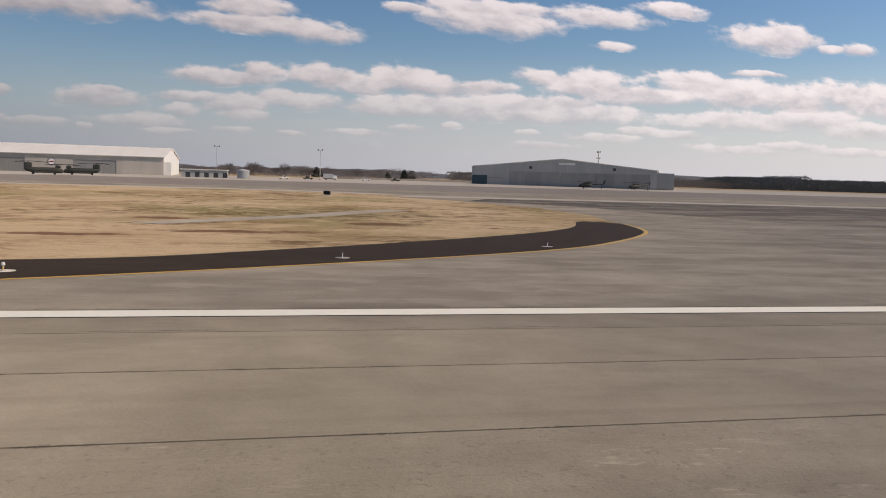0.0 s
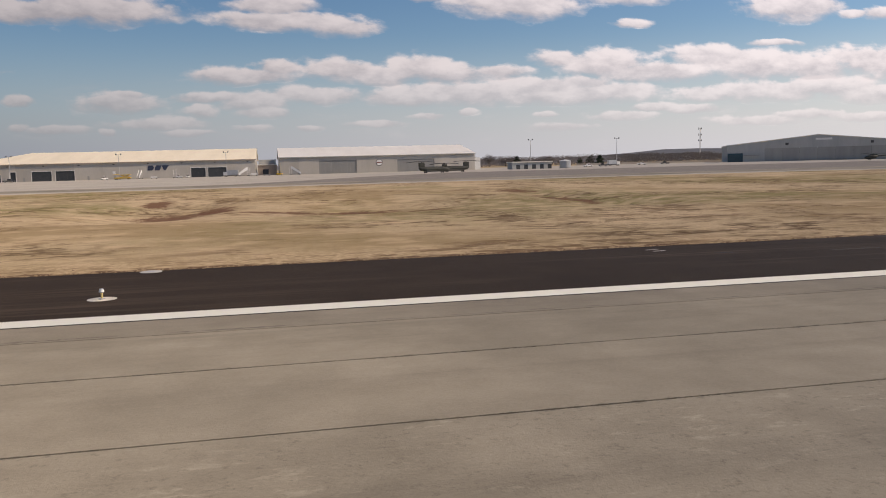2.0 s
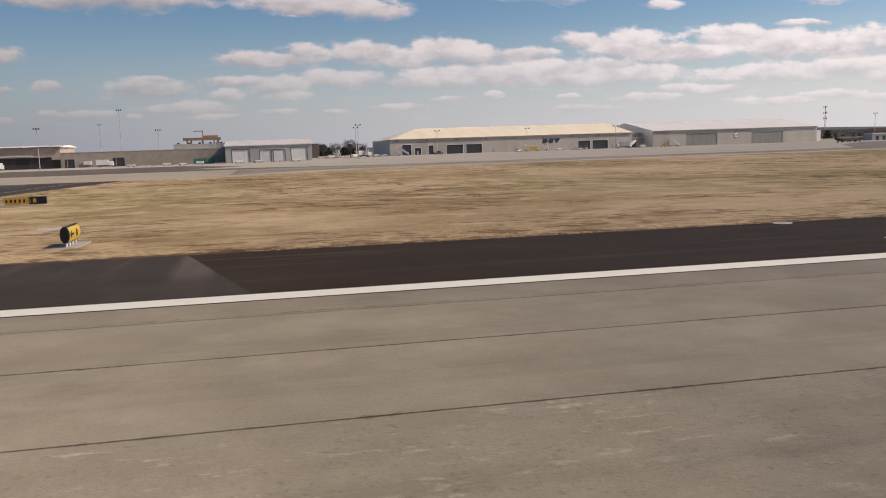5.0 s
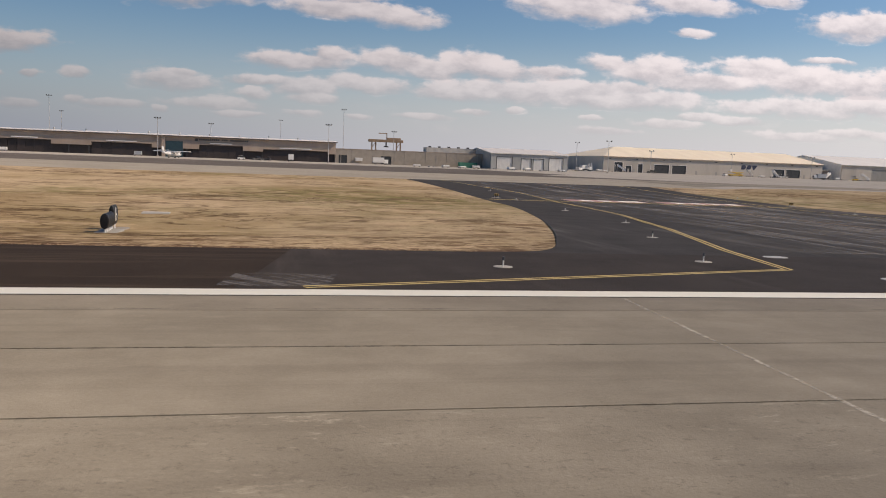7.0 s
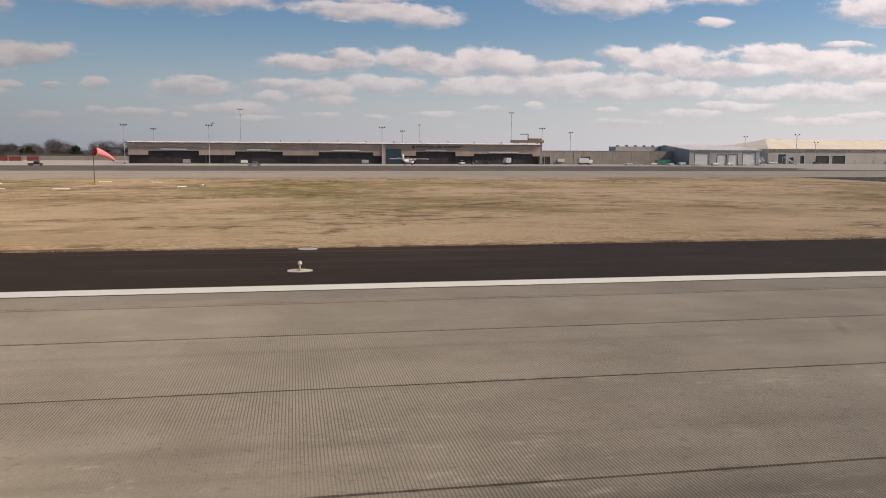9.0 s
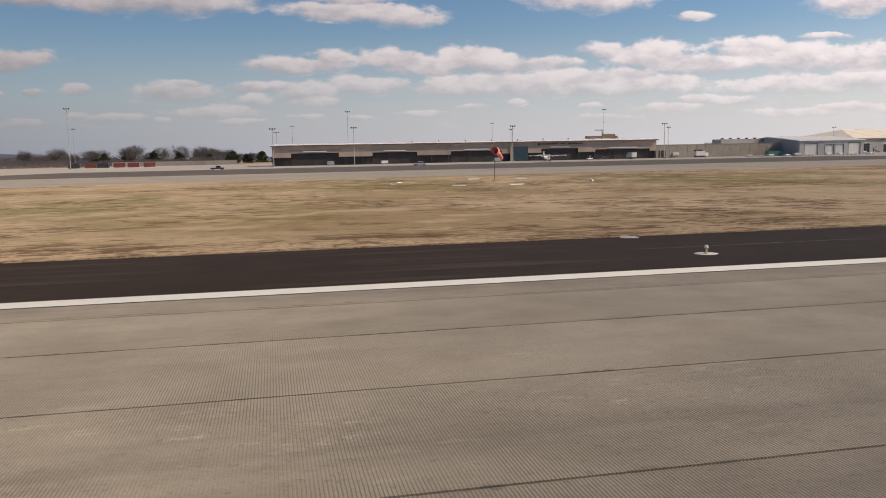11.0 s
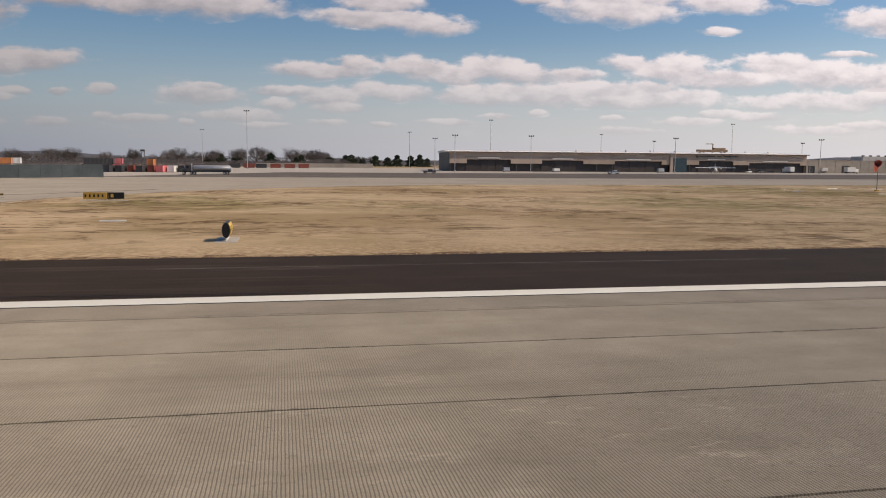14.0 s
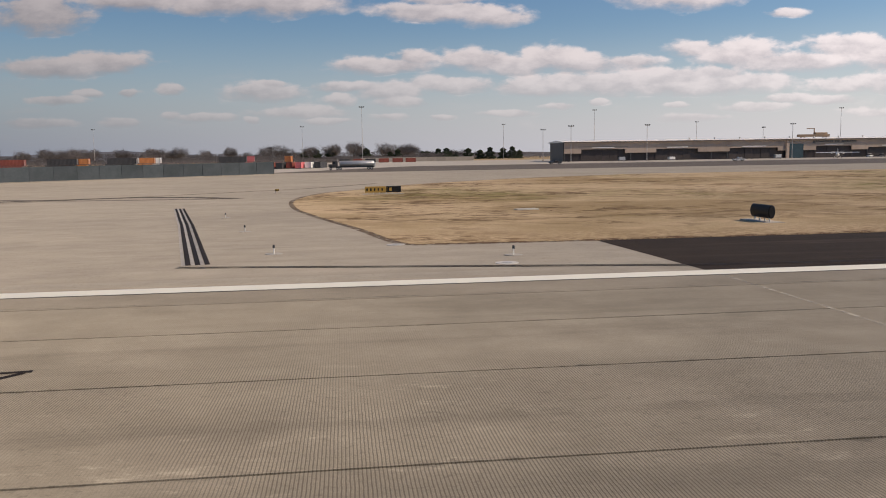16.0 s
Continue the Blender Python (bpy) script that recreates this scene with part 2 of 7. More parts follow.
    # torn brown streaks through the mown strip
    torn = ramp(t, noise_node(t, vec_node(t, "ADD", vec_node(t, "MULTIPLY", pos, (1.0, 1.6, 1.0)), (71.0, 3.0, 0.0)), 0.03, 3.0, 0.6), 0.46, 0.56, 0.0, 1.0, True)
    torn = math_node(t, "MULTIPLY", torn, ramp(t, y, 66.0, 46.0, 0.0, 1.0))
    for shift, size, lo in ((37.0, 0.42, 0.560), (7.0, 1.1, 0.575)):
        dash = noise_node(t, vec_node(t, "ADD", vec_node(t, "MULTIPLY", pos, (0.55, 1.0, 1.0)), (shift, shift, 0.0)), size, 5.0, 0.6)
        straw = mix_rgb(t, math_node(t, "MULTIPLY", ramp(t, dash, lo, lo + 0.03, 0.0, 0.72, True), torn), straw, (0.165, 0.092, 0.042))
    # thin broken brown lines of three sizes
    for shift, size, wide in ((0.0, 0.10, 0.040), (17.0, 0.24, 0.036), (53.0, 0.055, 0.024)):
        n = noise_node(t, vec_node(t, "ADD", vec_node(t, "MULTIPLY", pos, (0.75, 1.0, 1.0)), (shift, shift * 2, 0.0)), size, 5.0, 0.62)
        ridge = ramp(t, math_node(t, "ABSOLUTE", math_node(t, "SUBTRACT", n, 0.5)), 0.0, wide, 0.95, 0.0, True)
        ridge = math_node(t, "MULTIPLY", ridge, ramp(t, noise_node(t, vec_node(t, "ADD", pos, (shift, 0.0, 0.0)), 0.09, 5.0, 0.7), 0.45, 0.58, 0, 1, True))
        straw = mix_rgb(t, math_node(t, "MULTIPLY", ridge, worn), straw, (0.12, 0.068, 0.03))
    # ragged brown thatch where the turf meets the shoulder
    ragged = math_node(t, "ADD", y, ramp(t, noise_node(t, pos, 0.9, 5.0, 0.7), 0.2, 0.8, -1.1, 1.1))
    straw = mix_rgb(t, math_node(t, "MULTIPLY", ramp(t, ragged, 41.9, 42.4, 0.85, 0.0, True), ramp(t, y, 38.0, 39.0)), straw, (0.115, 0.057, 0.030))
    # a few scrapes of bare red soil near the ditch
    for cx, cy, rx, ry in ((-151.5, 108, 9, 9), (-146.5, 111, 5, 8), (-156, 128, 3, 12), (-138, 103, 10, 3.5), (-129.5, 101, 8, 5), (-122, 96, 6, 2.5), (-101.6, 106, 2.4, 20), (-101.8, 130, 6, 8), (-101.6, 91, 2.6, 3.5), (-12, 55, 9, 2.5), (-2, 60, 8, 3), (-9, 80, 5, 5), (10, 74, 6, 6)):
        dist = vec_node(t, "LENGTH", vec_node(t, "MULTIPLY", vec_node(t, "SUBTRACT", pos, (cx * K, cy * K, 0)), (1 / rx, 1 / ry, 0)))
        red = ramp(t, math_node(t, "ADD", dist, ramp(t, mid, 0, 1, -1.3, 1.3)), 0.35, 0.85, 0.92, 0, True)
        straw = mix_rgb(t, red, straw, (0.17, 0.082, 0.044))
    t.links.new(straw, b.inputs["Base Color"])
    b.inputs["Roughness"].default_value = 0.95
    b.inputs["Diffuse Roughness"].default_value = 0.45
    b.inputs["Specular IOR Level"].default_value = 0.15
    tuss = t.nodes.new("ShaderNodeBump")
    tuss.inputs["Strength"].default_value, tuss.inputs["Distance"].default_value = 0.5, 0.16
    t.links.new(mid, tuss.inputs["Height"])
    bp = t.nodes.new("ShaderNodeBump")
    bp.inputs["Strength"].default_value, bp.inputs["Distance"].default_value = 0.6, 0.08
    t.links.new(fine, bp.inputs["Height"])
    t.links.new(tuss.outputs[0], bp.inputs["Normal"])
    t.links.new(bp.outputs[0], b.inputs["Normal"])
    return m


def concrete_material(name, dark, light, grooved=False, tone=0.12, blotch=0.0):
    """Runway and taxiway concrete: mottled, with long rubber streaks; the far part of the runway is sawn with cross grooves."""
    m, t, b = material(name)
    pos = position(t)
    mott = noise_node(t, pos, 0.6, 6.0, 0.6)
    fine = noise_node(t, pos, 14.0, 5.0, 0.7)
    streak = noise_node(t, vec_node(t, "MULTIPLY", pos, (0.02, 1.4, 1.0)), 1.0, 5.0, 0.6)
    colour = mix_rgb(t, ramp(t, math_node(t, "ADD", math_node(t, "MULTIPLY", mott, 0.6), math_node(t, "MULTIPLY", fine, 0.4)), 0.32, 0.68), dark, light)
    colour = mix_rgb(t, ramp(t, streak, 0.52, 0.76, 0, 0.24, True), colour, tuple(v * 0.55 for v in dark))
    pale = noise_node(t, vec_node(t, "MULTIPLY", pos, (0.35, 1.0, 1.0)), 0.9, 6.0, 0.7)
    colour = mix_rgb(t, ramp(t, pale, 0.62, 0.76, 0, 0.35, True), colour, tuple(min(v * 1.35, 0.6) for v in light))
    pits = ramp(t, noise_node(t, pos, 6.0, 6.0, 0.8), 0.54, 0.66, 0, 0.45, True)
    if grooved:
        # the inner lanes are old and scaled, the outer ones smooth
        rough = ramp(t, math_node(t, "ADD", xyz(t, pos)[1], 0.0), 16.70, 16.90, 1.0, 0.22)
        pits = math_node(t, "MULTIPLY", pits, rough)
        flake = noise_node(t, vec_node(t, "MULTIPLY", pos, (0.55, 1.3, 1.0)), 2.0, 7.0, 0.76)
        where = ramp(t, noise_node(t, pos, 0.22, 4.0, 0.6), 0.42, 0.6)
        flake = math_node(t, "MULTIPLY", math_node(t, "MULTIPLY", ramp(t, flake, 0.55, 0.66, 0, 0.8, True), where), rough)
        colour = mix_rgb(t, flake, colour, tuple(min(v * 1.35, 0.6) for v in light))
    colour = mix_rgb(t, pits, colour, tuple(v * 0.5 for v in dark))
    stain = noise_node(t, vec_node(t, "MULTIPLY", pos, (0.16, 0.5, 1.0)), 0.55, 7.0, 0.72)
    colour = mix_rgb(t, ramp(t, stain, 0.53, 0.70, 0, 0.30, True), colour, tuple(v * 0.6 for v in dark))
    if blotch:
        for shift, size, level in ((0.0, 0.05, 0.4), (31.0, 0.16, 0.55), (77.0, 0.45, 0.75)):
            n = noise_node(t, vec_node(t, "ADD", vec_node(t, "MULTIPLY", pos, (0.6, 1.0, 1.0)), (shift, shift, 0.0)), size, 4.0, 0.55)
            colour = mix_rgb(t, ramp(t, n, 0.50, 0.64, 0, blotch, True), colour, tuple(v * level for v in dark))
            colour = mix_rgb(t, ramp(t, n, 0.46, 0.36, 0, blotch * 0.7, True), colour, tuple(min(v * 1.25, 0.6) for v in light))
    height = math_node(t, "SUBTRACT", fine, pits)
    if grooved:
        x, y, z = xyz(t, pos)
        # rubber rubbed in along the wheel tracks, and a dirty margin beside the white line
        for mid, half, deep in ((9.6, 0.8, 0.30), (8.5, 0.5, 0.26), (7.0, 1.2, 0.30), (11.9, 0.35, 0.14), (16.4, 0.5, 0.10)):
            off = math_node(t, "ABSOLUTE", math_node(t, "SUBTRACT", y, mid * K))
            band = math_node(t, "MULTIPLY", ramp(t, math_node(t, "ADD", off, ramp(t, mott, 0.2, 0.8, -0.35, 0.35)), 0.05, half * K, deep, 0.0, True), ramp(t, streak, 0.36, 0.60, 0.1, 1.0))
            colour = mix_rgb(t, band, colour, (0.075, 0.063, 0.05))
        # joints spall at their edges
        joint = math_node(t, "ABSOLUTE", math_node(t, "SUBTRACT", math_node(t, "FRACT", math_node(t, "ADD", math_node(t, "DIVIDE", math_node(t, "SUBTRACT", y, 18.0 * K), 3.81 * K), 20.5)), 0.5))
        spall = ramp(t, math_node(t, "ADD", joint, ramp(t, noise_node(t, pos, 3.0, 6.0, 0.8), 0.3, 0.7, -0.03, 0.03)), 0.0, 0.018, 0.6, 0.0, True)
        colour = mix_rgb(t, math_node(t, "MULTIPLY", spall, ramp(t, noise_node(t, pos, 0.5, 3.0), 0.42, 0.6)), colour, tuple(v * 0.42 for v in dark))
        wave = math_node(t, "SINE", math_node(t, "ADD", math_node(t, "MULTIPLY", x, 2 * math.pi / 0.05), ramp(t, noise_node(t, pos, 5.0, 3.0), 0, 1, -1.2, 1.2)))
        where = math_node(t, "MULTIPLY", ramp(t, x, -505, -600), ramp(t, noise_node(t, pos, 0.09, 3.0), 0.40, 0.54, 0.10, 1.0))
        where = math_node(t, "MULTIPLY", where, ramp(t, y, 13.5 * K, 20.0 * K, 1.0, 0.10))
        groove = math_node(t, "MULTIPLY", ramp(t, wave, 0.0, 0.9, 0, 1, True), where)
        colour = mix_rgb(t, math_node(t, "MULTIPLY", groove, 0.60), colour, tuple(v * 0.4 for v in dark))
        height = math_node(t, "SUBTRACT", fine, math_node(t, "MULTIPLY", groove, 0.5))
    if grooved:
        # broad patches where the surface is more or less worn
        colour = vec_node(t, "SCALE", colour, ramp(t, noise_node(t, vec_node(t, "ADD", pos, (14.0, 3.0, 0.0)), 0.17, 5.0, 0.62), 0.36, 0.64, 0.93, 1.08, True))
        # the newer, grooved half is paler, and so is the lane beside the margin
        colour = vec_node(t, "SCALE", colour, ramp(t, y, 17.9 * K, 18.1 * K, 0.985, 1.06))
        colour = vec_node(t, "SCALE", colour, ramp(t, x, -640, -500, 1.05, 0.935))
    if tone:
        colour = vec_node(t, "SCALE", colour, ramp(t, t.nodes.new("ShaderNodeObjectInfo").outputs["Random"], 0, 1, 1 - tone, 1 + tone))
    t.links.new(colour, b.inputs["Base Color"])
    b.inputs["Roughness"].default_value = 0.85
    b.inputs["Diffuse Roughness"].default_value = 0.45
    b.inputs["Specular IOR Level"].default_value = 0.25
    bp = t.nodes.new("ShaderNodeBump")
    bp.inputs["Strength"].default_value, bp.inputs["Distance"].default_value = 0.35, 0.01
    t.links.new(height, bp.inputs["Height"])
    t.links.new(bp.outputs[0], b.inputs["Normal"])
    return m


def asphalt_material(name, dark, light, streaks=0.3, along=(0.05, 1.0, 1.0)):
    m, t, b = material(name)
    pos = position(t)
    fine = noise_node(t, pos, 25.0, 4.0, 0.7)
    mott = noise_node(t, pos, 0.35, 5.0, 0.6)
    colour = mix_rgb(t, ramp(t, math_node(t, "ADD", math_node(t, "MULTIPLY", mott, 0.6), math_node(t, "MULTIPLY", fine, 0.4)), 0.3, 0.7), dark, light)
    line = noise_node(t, vec_node(t, "MULTIPLY", pos, along), 1.1, 5.0, 0.6)
    patch = noise_node(t, pos, 0.06, 3.0)
    worn = math_node(t, "MULTIPLY", ramp(t, line, 0.50, 0.68, 0, streaks, True), ramp(t, patch, 0.4, 0.6))
    colour = mix_rgb(t, worn, colour, tuple(v * 3.2 + 0.03 for v in light))
    t.links.new(colour, b.inputs["Base Color"])
    b.inputs["Roughness"].default_value = 0.85
    b.inputs["Diffuse Roughness"].default_value = 0.45
    b.inputs["Specular IOR Level"].default_value = 0.15
    bp = t.nodes.new("ShaderNodeBump")
    bp.inputs["Strength"].default_value, bp.inputs["Distance"].default_value = 0.4, 0.01
    t.links.new(fine, bp.inputs["Height"])
    t.links.new(bp.outputs[0], b.inputs["Normal"])
    return m


GRASS = grass_material()
RUNWAY = concrete_material("runway_concrete", (0.278, 0.237, 0.172), (0.384, 0.331, 0.246), True)
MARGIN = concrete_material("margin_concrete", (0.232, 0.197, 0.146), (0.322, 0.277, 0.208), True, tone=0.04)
STAINED = concrete_material("stained_concrete", (0.255, 0.218, 0.166), (0.355, 0.31, 0.24), tone=0.0, blotch=0.42)
APRON = concrete_material("apron_concrete", (0.42, 0.37, 0.305), (0.54, 0.48, 0.40), tone=0.0, blotch=0.14)
SLAB = concrete_material("taxiway_concrete", (0.345, 0.298, 0.228), (0.46, 0.402, 0.315), tone=0.0, blotch=0.12)
SHOULDER = asphalt_material("shoulder_asphalt", (0.029, 0.0188, 0.0112), (0.050, 0.0335, 0.0210), 0.24)
OLD_ASPHALT = asphalt_material("taxiway_asphalt", (0.036, 0.032, 0.028), (0.080, 0.071, 0.063), 0.32, (0.35, 0.02, 1.0))
JOINED_ASPHALT = asphalt_material("joined_asphalt", (0.034, 0.0260, 0.0205), (0.070, 0.057, 0.047), 0.32, (0.35, 0.02, 1.0))
GREY_ASPHALT = asphalt_material("weathered_asphalt", (0.10, 0.082, 0.066), (0.17, 0.145, 0.12), 0.35)
MID_ASPHALT = asphalt_material("worn_grey_asphalt", (0.19, 0.165, 0.14), (0.28, 0.245, 0.21), 0.25)
WHITE_PAINT = surface("white_paint", (0.91, 0.870, 0.725), (0.96, 0.930, 0.800), 0.6, scale=0.8, fine=12, stain=0.12)
PAD_BEIGE = surface("beige_painted_concrete", (0.56, 0.50, 0.40), (0.74, 0.68, 0.565), 0.8, scale=1.2, fine=9, stain=0.3)
WORN_WHITE = surface("worn_white_paint", (0.36, 0.33, 0.28), (0.52, 0.48, 0.42), 0.7, scale=1.2, fine=9, stain=0.35)
YELLOW_PAINT = surface("yellow_paint", (0.55, 0.34, 0.06), (0.72, 0.47, 0.11), 0.6, scale=0.8, fine=12, stain=0.25)
PALE_YELLOW = surface("faded_yellow_paint", (0.58, 0.43, 0.16), (0.75, 0.58, 0.26), 0.7, scale=0.8, fine=12, stain=0.3)
FADED_PEACH = surface("faded_peach_paint", (0.30, 0.21, 0.135), (0.46, 0.34, 0.23), 0.7, scale=0.8, fine=12, stain=0.35)
BLACK_PAINT = surface("black_paint", (0.020, 0.0135, 0.009), (0.040, 0.029, 0.021), 0.7, scale=1.0, fine=14)
RED_PAINT = surface("red_paint", (0.38, 0.19, 0.165), (0.52, 0.31, 0.275), 0.7, scale=1.0, fine=8)
SEALANT = surface("joint_sealant", (0.035, 0.03, 0.025), (0.07, 0.06, 0.05), 0.8, scale=1.0)
MARK_BLUE = surface("dark_blue_mark", (0.022, 0.03, 0.06), (0.04, 0.05, 0.09), 0.5, scale=1.0)
CREAM_ROOF = surface("cream_roof_metal", (0.82, 0.70, 0.50), (0.94, 0.82, 0.61), 0.55, scale=0.15, fine=1.2, stretch=(1.0, 0.1, 1.0), stain=0.12)
BRIGHT_ROOF = surface("bright_roof_metal", (0.80, 0.75, 0.66), (0.93, 0.885, 0.80), 0.5, scale=0.15, fine=1.2, stretch=(1.0, 0.1, 1.0), stain=0.1)
WHITE_ROOF = surface("white_roof_metal", (0.72, 0.67, 0.60), (0.85, 0.81, 0.74), 0.5, scale=0.15, fine=1.2, stretch=(1.0, 0.1, 1.0), stain=0.12)
PALE_WALL = surface("pale_painted_cladding", (0.48, 0.45, 0.40), (0.59, 0.56, 0.505), 0.6, scale=0.2, fine=2.5, stretch=(1.0, 1.0, 0.15), stain=0.15)
# darker copy of the pale cladding: shade put into the hangar fronts
SHADED_WALL = surface("shaded_front_cladding", (0.40, 0.37, 0.325), (0.50, 0.465, 0.415), 0.6, scale=0.2, fine=2.5, stretch=(1.0, 1.0, 0.15), stain=0.2)
GREY_WALL = surface("grey_metal_cladding", (0.33, 0.335, 0.325), (0.43, 0.435, 0.42), 0.6, scale=0.2, fine=2.5, stretch=(1.0, 1.0, 0.15), stain=0.15)
BEIGE_WALL = surface("beige_metal_cladding", (0.35, 0.275, 0.22), (0.455, 0.363, 0.297), 0.6, scale=0.2, fine=2.5, stretch=(1.0, 1.0, 0.15), stain=0.15)
TAN_BLOCK = surface("tan_block_wall", (0.31, 0.275, 0.23), (0.41, 0.365, 0.31), 0.8, scale=0.4, fine=3.0, stain=0.2)
BROWN_WALL = surface("dark_brown_cladding", (0.095, 0.076, 0.062), (0.15, 0.122, 0.10), 0.7, scale=0.3, fine=2.5, stretch=(1.0, 1.0, 0.15))
DARK_DOOR = surface("dark_door", (0.03, 0.033, 0.036), (0.06, 0.065, 0.07), 0.5, scale=0.5)
MAROON_DARK = surface("dark_maroon_front", (0.034, 0.027, 0.026), (0.06, 0.048, 0.046), 0.6, scale=0.5)
GREY_DOOR = surface("grey_sliding_door", (0.28, 0.275, 0.26), (0.36, 0.355, 0.335), 0.6, scale=0.3, stretch=(1, 1, 0.2))
WHITE_METAL = surface("white_painted_metal", (0.66, 0.65, 0.62), (0.80, 0.79, 0.76), 0.4, scale=1.0)
GALVANISED = surface("galvanised_steel", (0.42, 0.41, 0.40), (0.55, 0.54, 0.52), 0.55, 0.15, scale=2.0)
DARK_STEEL = surface("dark_steel", (0.05, 0.05, 0.05), (0.10, 0.10, 0.10), 0.5, 0.4, scale=2.0)
BLACK_PANEL = surface("black_sign_panel", (0.012, 0.012, 0.013), (0.028, 0.028, 0.03), 0.45, scale=2.0)
YELLOW_PANEL = surface("yellow_sign_panel", (0.62, 0.40, 0.03), (0.74, 0.50, 0.06), 0.4, scale=2.0)
# the sign yellow again, darkened in the colour as if in shade
SHADED_YELLOW = surface("shaded_yellow_sign_panel", (0.36, 0.215, 0.035), (0.48, 0.30, 0.06), 0.5, scale=2.0)
# tan paint, darkened in the colour for the crane's shade
CRANE_PAINT = surface("tan_crane_paint", (0.25, 0.172, 0.108), (0.35, 0.255, 0.172), 0.5, scale=0.6)
OLIVE = surface("olive_drab_paint", (0.028, 0.03, 0.024), (0.05, 0.052, 0.042), 0.7, scale=1.0)
RUBBER = surface("black_rubber", (0.012, 0.012, 0.012), (0.025, 0.025, 0.025), 0.8)
DARK_GLASS = surface("dark_window_glass", (0.02, 0.024, 0.03), (0.035, 0.04, 0.05), 0.12)
BLUE_PANEL = surface("blue_grey_barrier", (0.05, 0.064, 0.07), (0.085, 0.10, 0.11), 0.7, scale=0.3, fine=2.0)
ORANGE = surface("orange_container_paint", (0.50, 0.17, 0.05), (0.64, 0.26, 0.09), 0.55, scale=0.6)
RUST_RED = surface("dull_red_container_paint", (0.20, 0.045, 0.03), (0.30, 0.08, 0.055), 0.6, scale=0.6)
PINK_RED = surface("faded_red_container_paint", (0.55, 0.12, 0.13), (0.72, 0.22, 0.22), 0.6, scale=0.6)
CHARCOAL = surface("charcoal_container_paint", (0.035, 0.035, 0.037), (0.06, 0.06, 0.062), 0.6, scale=0.6)
SILVER = surface("brushed_aluminium_tank", (0.42, 0.43, 0.44), (0.55, 0.56, 0.57), 0.35, 0.5, scale=1.5)
GREEN_PAINT = surface("green_container_paint", (0.03, 0.16, 0.11), (0.06, 0.25, 0.17), 0.55, scale=0.6)
SOCK_CLOTH = surface("red_windsock_cloth", (0.82, 0.20, 0.20), (0.94, 0.36, 0.35), 0.8, scale=2.0)
YELLOW_MACHINE = surface("yellow_machine_paint", (0.60, 0.38, 0.03), (0.75, 0.50, 0.06), 0.5, scale=1.0)
TEAL_PANEL = surface("teal_panel", (0.018, 0.045, 0.06), (0.035, 0.08, 0.10), 0.4, scale=1.0)
BARK = surface("winter_bark", (0.07, 0.055, 0.045), (0.13, 0.105, 0.085), 0.9, scale=1.0)
# distance haze is put into this paler, greyer twig colour
HAZED_TWIGS = surface("hazed_bare_twigs", (0.10, 0.090, 0.090), (0.155, 0.141, 0.14), 0.95, scale=0.3, per_object=0.25)
NEEDLES = surface("evergreen_foliage", (0.018, 0.028, 0.014), (0.045, 0.06, 0.03), 0.95, scale=0.6, per_object=0.25)
# foliage with the blue of far haze mixed into its colour
HAZED_NEEDLES = surface("hazed_evergreen_foliage", (0.030, 0.040, 0.052), (0.046, 0.060, 0.074), 0.95, scale=0.05, per_object=0.1)
# the hills' haze is put into their blue-grey colour
HILL = surface("hazed_wooded_hillside", (0.085, 0.088, 0.098), (0.135, 0.138, 0.15), 0.95, scale=0.02, fine=0.15, stain=0.3)
STRAW = surface("straw_tufts", (0.40, 0.27, 0.14), (0.62, 0.44, 0.26), 0.95, scale=0.5, fine=8)
SOIL = surface("bare_brown_soil", (0.13, 0.075, 0.04), (0.21, 0.125, 0.07), 0.95, scale=0.6, fine=6)


def tyre_rubber():
    """Rubber rubbed into concrete: thin, broken, strongest along its middle."""
    m, t, b = material("tyre_rubber_on_concrete")
    pos = position(t)
    worn = noise_node(t, pos, 2.2, 6.0, 0.75)
    along = noise_node(t, vec_node(t, "MULTIPLY", pos, (0.05, 3.0, 1.0)), 1.3, 5.0, 0.65)
    t.links.new(mix_rgb(t, worn, (0.05, 0.042, 0.035), (0.10, 0.085, 0.07)), b.inputs["Base Color"])
    t.links.new(math_node(t, "MULTIPLY", ramp(t, worn, 0.35, 0.7, 0.03, 0.28), ramp(t, along, 0.38, 0.62, 0.15, 1.0)), b.inputs["Alpha"])
    b.inputs["Roughness"].default_value = 0.8
    return m


TYRE_MARK = tyre_rubber()

for m in (BLACK_PAINT, BLACK_PANEL, SEALANT, TAN_BLOCK, WORN_WHITE, WHITE_PAINT, YELLOW_PAINT, PALE_YELLOW, BLUE_PANEL):
    dull(m)


def scraped_asphalt():
    """Asphalt scraped pale in slanting strokes that fade out."""
    m, t, b = material("scraped_asphalt")
    pos = position(t)
    x, y, z = xyz(t, pos)
    slant = combine(t, math_node(t, "ADD", x, math_node(t, "MULTIPLY", y, 0.8)), math_node(t, "MULTIPLY", y, 0.15))
    strokes = noise_node(t, slant, 1.6, 6.0, 0.7)
    t.links.new(mix_rgb(t, noise_node(t, pos, 9.0, 4.0), (0.13, 0.115, 0.10), (0.22, 0.195, 0.17)), b.inputs["Base Color"])
    t.links.new(ramp(t, strokes, 0.44, 0.58, 0.0, 0.75, True), b.inputs["Alpha"])
    b.inputs["Roughness"].default_value = 0.85
    return m


PATCH = scraped_asphalt()


